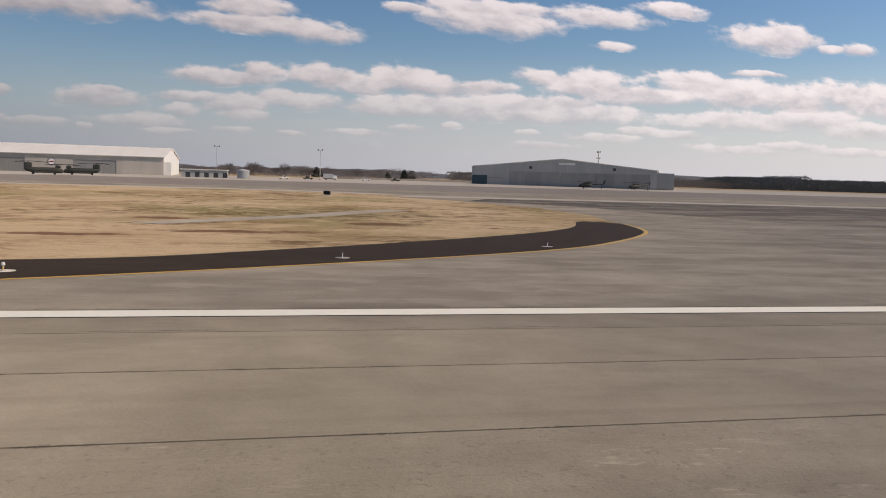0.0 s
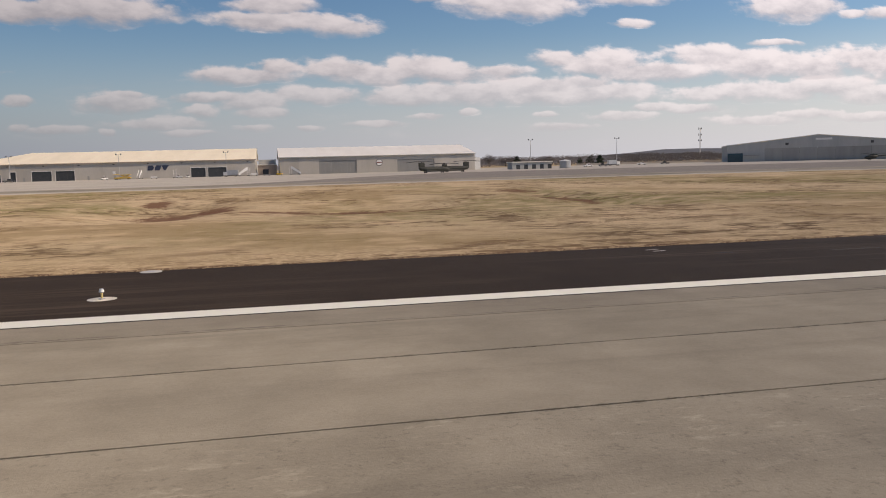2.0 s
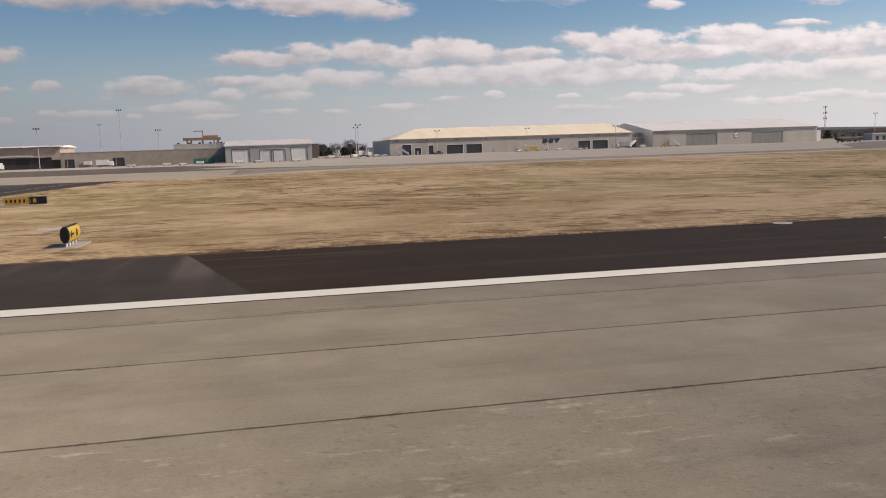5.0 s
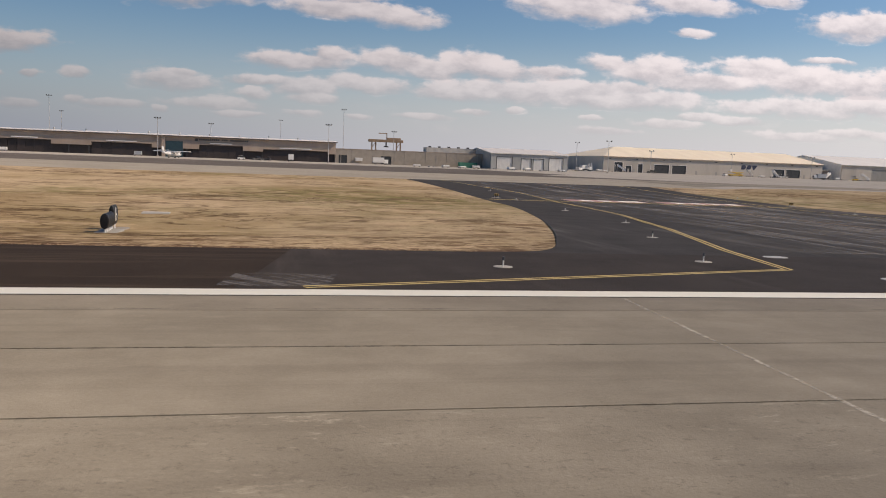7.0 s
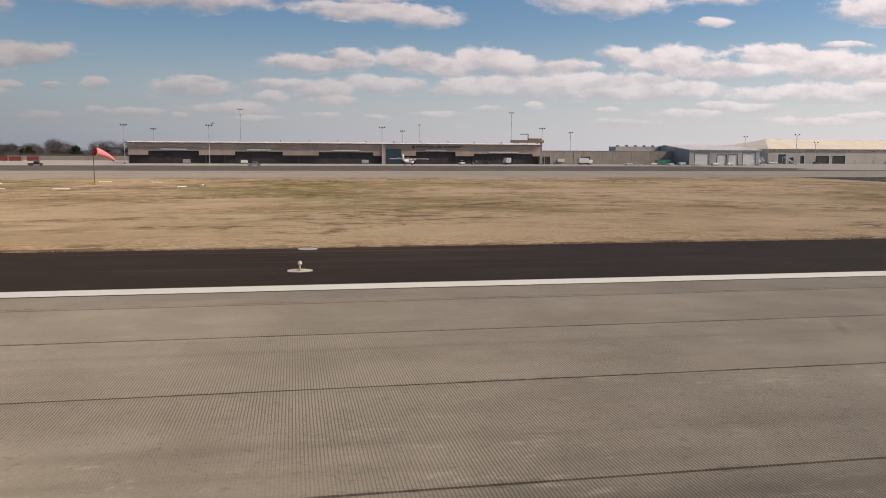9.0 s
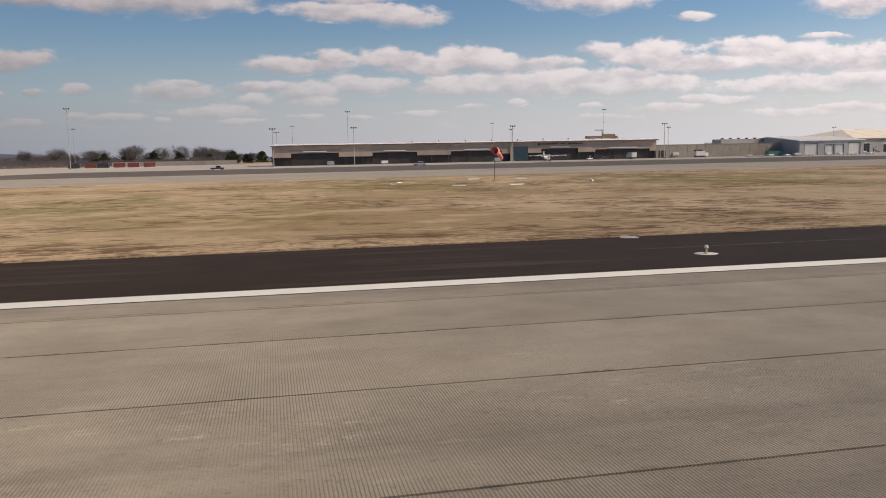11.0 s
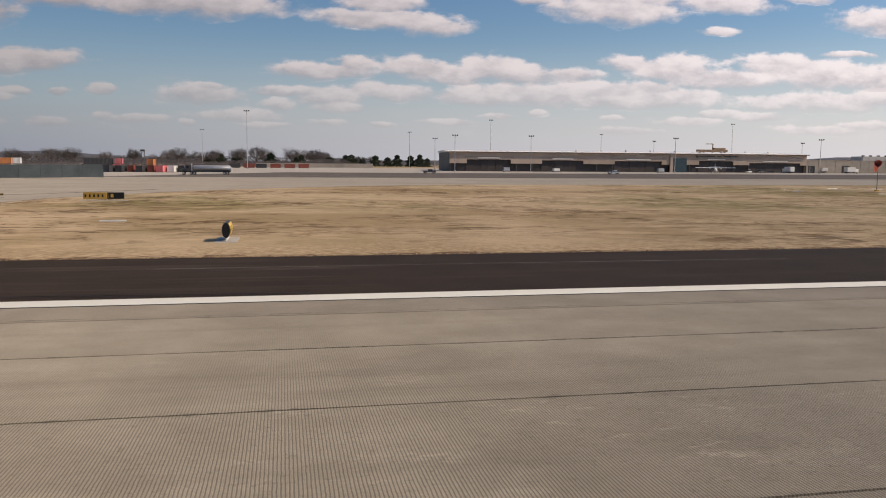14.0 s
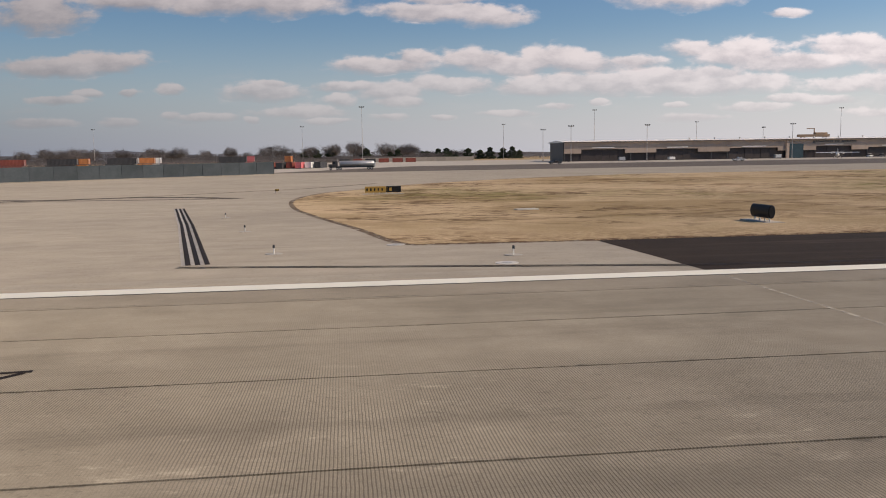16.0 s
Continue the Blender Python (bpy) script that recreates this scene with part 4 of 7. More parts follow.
stripe("crack_seal", [(-745.0, 104), (-706.0, 105.5), (-696.0, 100.5), (-680.0, 98.6)], 1.5, CRACKED, 0.008, "dark sealed crack across the concrete")
stripe("edge_joint", [(-1000, 23.63), (450, 23.63)], 0.07, SEALANT, 0.004, "dark sealed joint along the white edge line")
stripe("crack_seal", [(-720.0, 95), (-702.0, 99.5), (-690.0, 108.0), (-671.8, 122.4), (-660, 139)], 1.0, CRACKED, 0.008, "dark sealed crack across the concrete")
for (xa, ya), (xb, yb), w in (((-343.8, 23.4), (-344.9, 7), 0.26), ((-345.9, 23.4), (-346.7, 7), 0.14), ((-655.2, 23.5), (-656, 7), 0.14), ((-414.8, 23.4), (-415.6, 13), 0.12)):
    stripe("scrubbed_line", [(xa + (xb - xa) * q / 8, ya + (yb - ya) * q / 8) for q in range(9)], w, GHOST, 0.006, "ghost of a scrubbed-off painted line")
for shift in (-0.3, 0.3):
    stripe("tyre_smear", lead_b[3:], 0.42, TYRE_MARK, 0.0055, "dark tyre smear along the turn-off", -1.6 + shift)
for c in ([(-404.5, 14.6), (-401.5, 15.6), (-398.9, 18.0), (-396.5, 21.0)], [(-402.5, 12.8), (-399.5, 13.6), (-397.0, 15.4), (-394.0, 18.6)], [(-497, 16.2), (-496.2, 17.8)], [(-494.0, 14.6), (-493.2, 17.0)], [(-301, 12), (-296, 14.6), (-290, 18)], [(-160, 12.4), (-166, 14.4), (-173, 15.3), (-180, 15.5)]):
    stripe("skid_mark", smooth_line(c, 5), 0.2, TYRE_MARK, 0.006, "curved faint skid mark on the concrete")
for x0, x1, y in ((-196, -150, 30.4), (-120, -62, 30.3), (-560, -520, 30.0), (-645, -622, 31.2)):
    stripe("asphalt_seam", [(x0, y), ((x0 + x1) / 2, y + 0.15), (x1, y)], 0.14, SCRAPE, 0.012, "thin pale seam along the dark asphalt")
stripe("oil_stain", [(-176.8, 14.8), (-175.4, 14.9), (-174.2, 14.7)], 0.85, TYRE_MARK, 0.006, "dark brown stain on the concrete lane")
stripe("oil_stain", [(-174.4, 15.0), (-174.25, 16.4), (-173.9, 17.9)], 0.4, TYRE_MARK, 0.0065, "dark brown stain on the concrete lane")
stripe("grass_path", [(-9, 69), (-4, 77), (3, 88), (10, 100), (17, 109)], 4.2, SLAB, 0.03, "pale concrete strip through the grass")
for c in ([(-44.0, 12.4), (-43.5, 14.8), (-42.2, 17.2), (-40.0, 18.9), (-36.8, 20.4)], [(-42.9, 12.0), (-41.7, 14.4), (-40.3, 16.4), (-38.4, 17.9), (-36.6, 18.6)]):
    for s in (-0.2, 0.2):
        stripe("skid_mark", smooth_line(c, 5), 0.17, TYRE_MARK, 0.006, "curved dark skid mark on the concrete", s)
stripe("scrubbed_corner", [(-670.5, 15.45), (-671.4, 15.35), (-673.0, 15.3)], 0.16, BLACK_PAINT, 0.007, "dark corner of a removed marking")
stripe("scrubbed_corner", [(-670.6, 15.35), (-671.2, 14.6), (-673.0, 13.6)], 0.16, BLACK_PAINT, 0.007, "dark corner of a removed marking")
sheet("patched_asphalt", [(-425.0, 25.2), (-422.2, 25.1), (-421.8, 27.5), (-424.6, 27.8)], PATCH, 0.012, label="scraped grey patch on the asphalt shoulder", category="patch")


# ---- buildings ----
def wall_with_doors(name, x0, x1, y, z1, thick, doors, mat, parent, door_mat, frame_mat=None):
    """A wall along x at y, from the floor to z1, with openings (xa, xb, top); a door leaf stands recessed in each."""
    x = x0
    for a, b, top in sorted(doors):
        part(name, boxes((x, a, y, y + thick, 0, z1)), mat, parent)
        part("lintel", boxes((a, b, y, y + thick, top, z1)), mat, parent)
        x = b
    part(name, boxes((x, x1, y, y + thick, 0, z1)), mat, parent)
    for a, b, top in doors:
        d = part("door", boxes((a, b, y + thick * 0.55, y + thick * 0.8, 0, top)), door_mat, parent)
        n = max(2, int((b - a) / 1.6))
        for i in range(1, n):
            xx = a + (b - a) * i / n
            part("door_rib", boxes((xx - 0.05, xx + 0.05, y + thick * 0.42, y + thick * 0.55, 0.02, top - 0.02)), door_mat, d)
        if frame_mat:
            part("door_frame", boxes((a - 0.25, a, y - 0.08, y, 0, top + 0.25), (b, b + 0.25, y - 0.08, y, 0, top + 0.25), (a, b, y - 0.08, y, top, top + 0.25)), frame_mat, parent)


def gable_roof(parent, x0, x1, y0, y1, ze, zr, mat, hip=0.0, over=0.6, thick=0.35):
    """A pitched roof with its ridge along x; a hip of that length at the x0 end."""
    ym = (y0 + y1) / 2
    bm = bmesh.new()
    top = [(x0 - over * (hip == 0), y0 - over, ze), (x1 + over, y0 - over, ze), (x1 + over, ym, zr), (x0 + hip - over * (hip == 0), ym, zr), (x0 - over * (hip == 0), y1 + over, ze), (x1 + over, y1 + over, ze)]
    hi = [bm.verts.new((a, b, c + thick)) for a, b, c in top]
    lo = [bm.verts.new((a, b, c)) for a, b, c in top]
    faces = [(0, 1, 2, 3), (3, 2, 5, 4), (0, 3, 4)]
    for f in faces[:2]:
        bm.faces.new([hi[i] for i in f])
        bm.faces.new([lo[i] for i in reversed(f)])
    if hip:
        bm.faces.new([hi[i] for i in faces[2][::-1]])
        bm.faces.new([lo[i] for i in faces[2]])
    for a, b in ((0, 1), (1, 2), (2, 5), (5, 4)) + (((4, 0),) if hip else ((4, 3), (3, 0))):
        bm.faces.new((hi[a], lo[a], lo[b], hi[b]))
    bmesh.ops.recalc_face_normals(bm, faces=bm.faces)
    return part("roof", bm, mat, parent)


def gable_end(name, parent, x, y0, y1, ze, zr, thick, mat):
    bm = bmesh.new()
    extrude_profile(bm, [(y0, 0), (y1, 0), (y1, ze), ((y0 + y1) / 2, zr), (y0, ze)], "x", x, x + thick)
    return part(name, bm, mat, parent)


def base(x, y):
    return (x * K, y * K, ground_z(y * K))


def cargo_hangar():
    """The long cargo hangar with the hipped cream roof."""
    h = thing("cargo_hangar", base(-267.8, 386.5), "long pale cargo hangar with cream metal roof and dark dock doors", "hangar")
    L, D, ze, zr = 121.3 * K, 68 * K, 7.3 * K, 12.8 * K
    doors = [((a + 269) * K, (b + 269) * K, t * K) for a, b, t in ((-263.2, -258.8, 4.8), (-257.1, -254.2, 3.2), (-250.6, -248.2, 4.2), (-241.9, -233.9, 4.2), (-232.3, -224.6, 4.2), (-175.9, -169.6, 4.2), (-168.5, -160.4, 4.2))]
    # front darker than the side walls: its shade is in the colour
    wall_with_doors("front_wall", 0, L, 0, ze, 0.5, doors, SHADED_WALL, h, DARK_DOOR, WHITE_METAL)
    part("side_wall", boxes((0, 0.5, 0.5, D, 0, ze)), PALE_WALL, h)
    gable_end("gable_wall", h, L - 0.5, 0.5, D, ze, zr, 0.5, PALE_WALL)
    part("back_wall", boxes((0.5, L - 0.5, D - 0.5, D, 0, ze)), PALE_WALL, h)
    gable_roof(h, 0, L, 0, D, ze, zr, CREAM_ROOF, hip=19 * K)
    part("gutter", boxes((-0.4, L + 0.5, -0.85, -0.62, ze - 0.1, ze + 0.22)), BEIGE_WALL, h)
    for i in range(9):
        x = 4 + i * (L - 8) / 8
        part("wall_lamp", boxes((x - 0.5, x + 0.5, -0.35, 0, ze - 1.1, ze - 0.75), bevel=0.05), DARK_STEEL, h)
    for x in (-266, -255.8, -252.8, -245, -219, -208, -158):
        part("wall_panel", boxes(((x + 269) * K - 0.5, (x + 269) * K + 0.5, -0.09, 0, 0, 2.1)), GREY_DOOR, h)
    # carrier's mark, as three plain dark blue shapes
    x0, z0, s = (269 - 194.3) * K, 3.5 * K, 2.2 * K
    for shape in ([(0.0, 0.0), (2.2, 0.0), (3.1, 0.35), (3.3, 0.65), (2.6, 1.0), (0.4, 1.0)], [(3.7, 0.0), (6.0, 0.0), (6.6, 0.4), (6.9, 1.0), (4.5, 1.0), (3.8, 0.55)], [(8.2, 0.0), (9.0, 0.0), (10.9, 1.0), (7.1, 1.0)]):
        bm = bmesh.new()
        extrude_profile(bm, [(x0 + p, z0 + q * s) for p, q in shape], "y", -0.12, -0.02)
        part("wall_mark", bm, MARK_BLUE, h, "dark blue block of the wall mark")
    return h


def white_hangar():
    """The hangar with the white roof beside it."""
    h = thing("white_roof_hangar", base(-135.7, 385.5), "grey hangar with white metal roof and tall sliding doors", "hangar")
    L, D, ze, zr = 91.7 * K, 66 * K, 7.7 * K, 12.6 * K
    doors = [((a + 135.7) * K, (b + 135.7) * K, t * K) for a, b, t in ((-117.9, -100.6, 6.0), (-81.5, -63.7, 5.8), (-130, -127, 2.4))]
    # the front's shade and the gables' sun are put into their wall colours
    wall_with_doors("front_wall", 0, L, 0, ze, 0.5, doors, SHADED_WALL, h, GREY_DOOR)
    gable_end("gable_wall", h, 0, 0.5, D, ze, zr, 0.5, WHITE_METAL)
    gable_end("gable_wall", h, L - 0.5, 0.5, D, ze, zr, 0.5, WHITE_METAL)
    part("back_wall", boxes((0.5, L - 0.5, D - 0.5, D, 0, ze)), PALE_WALL, h)
    gable_roof(h, 0, L, 0, D, ze, zr, BRIGHT_ROOF)
    part("gutter", boxes((-0.4, L + 0.5, -0.85, -0.62, ze - 0.1, ze + 0.22)), GREY_WALL, h)
    x = 45.7 * K
    bm = bmesh.new()
    tube(bm, (x, -0.02, 4.6 * K), (x, -0.10, 4.6 * K), 1.9, n=24)
    part("wall_sign", bm, DARK_STEEL, h, "dark rim of the round emblem")
    part("wall_sign", tubes(((x, -0.10, 4.6 * K), (x, -0.16, 4.6 * K), 1.6), n=24), WHITE_METAL, h, "white disc of the round emblem")
    part("wall_sign", boxes((x - 1.35, x + 1.35, -0.2, -0.161, 4.35 * K, 4.8 * K)), RUST_RED, h, "dark red band of the emblem")
    part("annex", boxes((L, L + 3.5, 1, 9, 0, 5.8 * K)), WHITE_METAL, h, "narrow white lean-to")
    return h


def link_building():
    h = thing("link_building", base(-146.2, 394), "low flat-roofed link between two hangars", "building")
    L = 10.0 * K
    wall_with_doors("front_wall", 0.7, L - 0.7, 0, 4.6 * K, 0.4, [(3.5, 6.5, 3.2)], BEIGE_WALL, h, DARK_DOOR)
    part("roof", boxes((0.7, L - 0.7, -0.6, 14, 4.6 * K, 4.6 * K + 0.4)), WHITE_ROOF, h)
    part("upper_wall", boxes((1.2, L - 1.2, 6, 20, 4.6 * K + 0.4, 7.2 * K)), GREY_WALL, h)


def arch_hangar():
    """The grey hangar with the gable towards the runway."""
    h = thing("grey_gable_hangar", base(102.5, 408), "big grey metal hangar with a low gable facing the field", "hangar", turn=-28)
    L, ze, zr, D = 91 * K, 8.7 * K, 13.3 * K, 60 * K
    bm = bmesh.new()
    for a, b in ((0, 19 * K), (88 * K, L)):
        za, zb = (ze + (zr - ze) * (1 - abs(2 * x / L - 1)) for x in (a, b))
        extrude_profile(bm, [(a, 0), (b, 0), (b, zb), (a, za)], "y", 0, 0.5)
    t = 6.9 * K
    xm = L / 2
    zz = [ze + (zr - ze) * (1 - abs(2 * x / L - 1)) for x in (19 * K, 88 * K)]
    extrude_profile(bm, [(19 * K, t), (88 * K, t), (88 * K, zz[1]), (xm, zr), (19 * K, zz[0])], "y", 0, 0.5)
    part("front_wall", bm, GREY_WALL, h)
    for i in range(8):
        a = (19 + 69 * i / 8) * K
        part("sliding_door", boxes((a + 0.05, a + 69 / 8 * K - 0.05, 0.15 + 0.12 * (i % 2), 0.27 + 0.12 * (i % 2), 0, t)), GREY_DOOR, h)
    part("side_wall", boxes((0, 0.5, 0.5, D, 0, ze)), GREY_WALL, h)
    part("side_wall", boxes((L - 0.5, L, 0.5, D, 0, ze)), GREY_WALL, h)
    bm = bmesh.new()
    extrude_profile(bm, [(-0.5, ze), (xm, zr), (L + 0.5, ze), (L + 0.5, ze + 0.4), (xm, zr + 0.4), (-0.5, ze + 0.4)], "y", -0.5, D)
    part("roof", bm, WHITE_ROOF, h)
    part("annex", boxes((L, L + 8 * K, 3, 40, 0, 7.8 * K)), GREY_WALL, h)
    part("bay", boxes((0.3, 8 * K, -0.35, -0.003, 0, 4.6 * K)), TEAL_PANEL, h, "dark glazed bay at the corner")
    part("canopy", boxes((8.2 * K, 16 * K, -1.6, -0.003, 3.2 * K, 3.6 * K)), GREY_DOOR, h)
    for x in (30 * K, 71 * K):
        part("vent", boxes((x - 0.9, x + 0.9, -0.2, 0, 8.3 * K, 9.6 * K)), DARK_STEEL, h)
    part("wall_sign", boxes((44 * K, 52 * K, -0.12, 0, 10.6 * K, 11.6 * K)), WHITE_METAL, h, "pale sign board on the gable")


def terminal():
    """The long aircraft works: beige upper cladding over a dark open front."""
    x0, x1 = -571.0, -401.8
    h = thing("maintenance_terminal", base(x0, 345), "long beige metal maintenance building with dark recessed hangar bays", "building")
    L, D, zt = (x1 - x0) * K, 24 * K, 8.5 * K
    bays = [((a - x0) * K, (b - x0) * K, t * K) for a, b, t in ((-563.5, -544, 5.1), (-530, -511, 4.9), (-496.5, -474, 4.8), (-456, -439, 5.2), (-431, -405, 4.4))]
    x = 0
    low = 3.4 * K
    for a, b, t in bays:
        part("upper_wall", boxes((x, a, 0, 0.5, low, zt - 0.4)), BEIGE_WALL, h)
        part("bay_head", boxes((a, b, 0, 0.5, t, zt - 0.4)), BEIGE_WALL, h)
        x = b
    part("upper_wall", boxes((x, L, 0, 0.5, low, zt - 0.4)), BEIGE_WALL, h)
    part("lower_wall", boxes((0, L, 1.6, 2.0, 0, low + 2)), MAROON_DARK, h, "dark recessed lower front")
    for a, b, t in bays:
        n = 6
        for i in range(n):
            w = (b - a) / n
            part("bay_door", boxes((a + i * w + 0.06, a + (i + 1) * w - 0.06, 1.2 + 0.14 * (i % 2), 1.34 + 0.14 * (i % 2), 0, t)), MAROON_DARK, h)
        part("bay_header", boxes((a + 0.25 * (b - a), a + 0.75 * (b - a), -0.25, -0.003, t + 0.55, t + 1.0)), WHITE_METAL, h, "white lamp strip over a bay")
        part("bay_lintel", boxes((a - 1.5, b + 1.5, -0.12, -0.003, t + 1.1, t + 1.5)), TAN_BLOCK, h)
    for i in range(24):
        xx = 0.3 + i * (L - 0.6) / 23
        if not any(a - 0.3 < xx < b + 0.3 for a, b, t in bays):
            part("column", boxes((xx - 0.2, xx + 0.2, 0.05, 0.45, 0, low)), DARK_STEEL, h)
    part("side_wall", boxes((0, 0.5, 2.0, D, 0, zt - 0.4)), DARK_DOOR, h)
    part("side_wall", boxes((L - 0.5, L, 0.5, D, 0, zt - 0.4)), BEIGE_WALL, h)
    bm = bmesh.new()
    extrude_profile(bm, [(-1.2, zt - 0.4), (D + 1, zt - 0.4), (D + 1, zt), (D / 2, zt + 0.7), (-1.2, zt - 0.12)], "x", -0.8, L + 0.8)
    part("roof", bm, WHITE_ROOF, h)
    part("fascia", boxes((-0.8, L + 0.8, -1.26, -1.203, zt - 0.62, zt - 0.14)), BROWN_WALL, h, "dark brown roof fascia")
    part("entrance_tower", boxes(((-468.7 - x0) * K, (-462.2 - x0) * K, -0.4, 1.2, 0, 6.2 * K)), TEAL_PANEL, h, "teal glazed entrance bay")
    part("tower_post", boxes(((-470.2 - x0) * K, (-468.9 - x0) * K, -0.6, 0.4, 0, 8.2 * K)), BEIGE_WALL, h)
    xs = (-456 - x0) * K
    for i in range(24):
        if i not in (10, 14):
            part("wall_letter_bar", boxes((xs + i * 0.95, xs + i * 0.95 + 0.7, -0.12, -0.003, 6.9 * K, 6.9 * K + 0.75)), DARK_STEEL, h)
    part("sign_board", boxes((xs - 2, xs - 0.5, -0.14, -0.003, 6.6 * K, 7.6 * K)), DARK_STEEL, h)
    for i in range(9):
        xx = L * (0.35 + 0.07 * i)
        part("roof_vent", tubes(((xx, 9, zt + 0.1), (xx, 9, zt + 1.2), 0.3), ((xx, 9, zt + 1.2), (xx, 9, zt + 1.45), 0.5), n=8), GALVANISED, h)
    return h


def low_block():
    h = thing("block_workshop", base(-401.7, 345.5), "low tan block workshop with flat roof", "building")
    L, zt = 62.3 * K, 5.7 * K
    doors = [((a + 401.7) * K, (b + 401.7) * K, t * K) for a, b, t in ((-400.5, -397.0, 3.3), (-383.0, -378.6, 3.4))]
    wall_with_doors("front_wall", 0, L, 0, zt, 0.5, doors, TAN_BLOCK, h, DARK_DOOR)
    part("roof", boxes((0, L, 0.5, 30, zt - 0.5, zt - 0.1)), WHITE_ROOF, h)
    part("parapet", boxes((-0.05, L + 0.05, -0.1, 0.6, zt + 0.004, zt + 0.3)), BEIGE_WALL, h)
    part("side_wall", boxes((L - 0.5, L, 0.5, 30, 0, zt - 0.5)), TAN_BLOCK, h)
    for i in range(14):
        xx = 2.5 + i * (L - 5) / 13
        part("pilaster", boxes((xx - 0.15, xx + 0.15, -0.09, -0.003, 0, zt)), TAN_BLOCK, h)
    part("roof_screen", boxes((40.3 * K, 62.6 * K, 16, 26, zt, zt + 2.4 * K)), GREY_DOOR, h, "tan plant screen on the roof")
    for i in range(5):
        part("roof_unit", boxes(((41.5 + 4.3 * i) * K, (42.6 + 4.3 * i) * K, 18, 19.2, zt + 2.4 * K, zt + 2.4 * K + 0.7), bevel=0.08), DARK_STEEL, h)
    part("wall_unit", boxes((8 * K, 11 * K, -0.9, -0.1, 1.2, 2.8), bevel=0.1), WHITE_METAL, h)


def metal_shed():
    h = thing("metal_shed", base(-339.3, 331), "pale metal storage shed with big roll-up doors", "building")
    L, D, ze, zr = 33 * K, 48 * K, 6.4 * K, 8.6 * K
    doors = [(2.5 * K, 9 * K, 5.0 * K), (13 * K, 17.2 * K, 4.6 * K), (18.2 * K, 22.5 * K, 4.6 * K), (25 * K, 31 * K, 5.2 * K)]
    wall_with_doors("front_wall", 0, L, 0, ze, 0.4, doors, GREY_WALL, h, WHITE_METAL, DARK_STEEL)
    gable_end("gable_wall", h, 0, 0.4, D, ze, zr, 0.4, GREY_WALL)
    # sunlight on this end is put into a paler cladding
    gable_end("gable_wall", h, L - 0.4, 0.4, D, ze, zr, 0.4, PALE_WALL)
    part("side_door", boxes((L + 0.003, L + 0.06, 34, 35.4, 0, 2.3)), GREY_DOOR, h)
    part("back_wall", boxes((0.4, L - 0.4, D - 0.4, D, 0, ze)), GREY_WALL, h)
    gable_roof(h, 0, L, 0, D, ze, zr, WHITE_ROOF)


def brown_warehouse():
    h = thing("brown_warehouse", base(-326, 396), "dark brown flat-roofed warehouse behind the metal shed", "building")
    L, D, zt = 26 * K, 34 * K, 6.6 * K
    wall_with_doors("front_wall", 0, L, 0, zt, 0.4, [(4, 9, 4.5), (14, 19, 4.5)], BROWN_WALL, h, DARK_DOOR)
    part("side_wall", boxes((0, 0.4, 0.4, D, 0, zt)), BROWN_WALL, h)
    part("side_wall", boxes((L - 0.4, L, 0.4, D, 0, zt)), BROWN_WALL, h)
    part("back_wall", boxes((0.4, L - 0.4, D - 0.4, D, 0, zt)), BROWN_WALL, h)
    part("roof", boxes((0.42, L - 0.42, 0.42, D - 0.42, zt - 0.6, zt - 0.3)), GREY_DOOR, h)
    part("parapet_cap", boxes((-0.1, L + 0.1, -0.1, 0.5, zt + 0.003, zt + 0.15)), DARK_STEEL, h)
    for i in range(4):
        part("roof_unit", boxes((4 + 6 * i, 5.6 + 6 * i, 8, 9.6, zt - 0.3, zt + 0.9), bevel=0.1), GREY_DOOR, h)


def gantry_crane():
    g = thing("gantry_crane", base(-370.6, 503), "tan yellow gantry frame standing behind the workshops", "crane")
    W, zt = 18.5 * K, 13.6 * K
    for x in (0.6, 3.4, W - 3.4, W - 0.6):
        part("leg", boxes((x - 0.45, x + 0.45, -0.5, 0.5, 0, zt - 2)), CRANE_PAINT, g)
    for yy in (-1.4, 1.0):
        part("beam", boxes((-2.0, W + 1.2, yy - 0.45, yy + 0.45, zt - 2.4, zt - 0.5), bevel=0.12), CRANE_PAINT, g)
    for x in (0.0, W * 0.33, W * 0.66, W):
        part("cross_tie", boxes((x - 0.3, x + 0.3, -0.95, 0.55, zt - 1.6, zt - 1.0)), CRANE_PAINT, g)
    for x in (0.6, W - 3.4):
        part("brace", tubes(((x, 0, zt - 6.5), (x + 2.8, 0, zt - 2.4), 0.22), n=6), CRANE_PAINT, g)
    part("machine_house", boxes((W * 0.52, W - 0.5, -1.6, 1.6, zt - 0.6, zt + 0.9), bevel=0.25), CRANE_PAINT, g)
    part("hoist", tubes(((W * 0.5, 0, zt - 2), (W * 0.5, 0, zt - 5.5), 0.5), ((W * 0.5 - 1.6, 0, zt - 5.5), (W * 0.5 + 1.6, 0, zt - 5.5), 0.45), n=8), DARK_STEEL, g)
    part("jib_post", boxes((W * 0.5, W * 0.5 + 0.6, -0.3, 0.3, zt - 0.6, zt + 4.2)), CRANE_PAINT, g)
    part("jib", boxes((W * 0.24, W * 0.5 - 0.003, -0.25, 0.25, zt + 3.6, zt + 4.2)), CRANE_PAINT, g)


cargo_hangar()
white_hangar()
link_building()
arch_hangar()
terminal()
low_block()
metal_shed()
brown_warehouse()
gantry_crane()


# ---- airfield lights and signs ----
def light_spot(x, y):
    return (x * K, y * K, ground_z(y * K) - (swale(x, y) if y > 36.5 else 0.0))


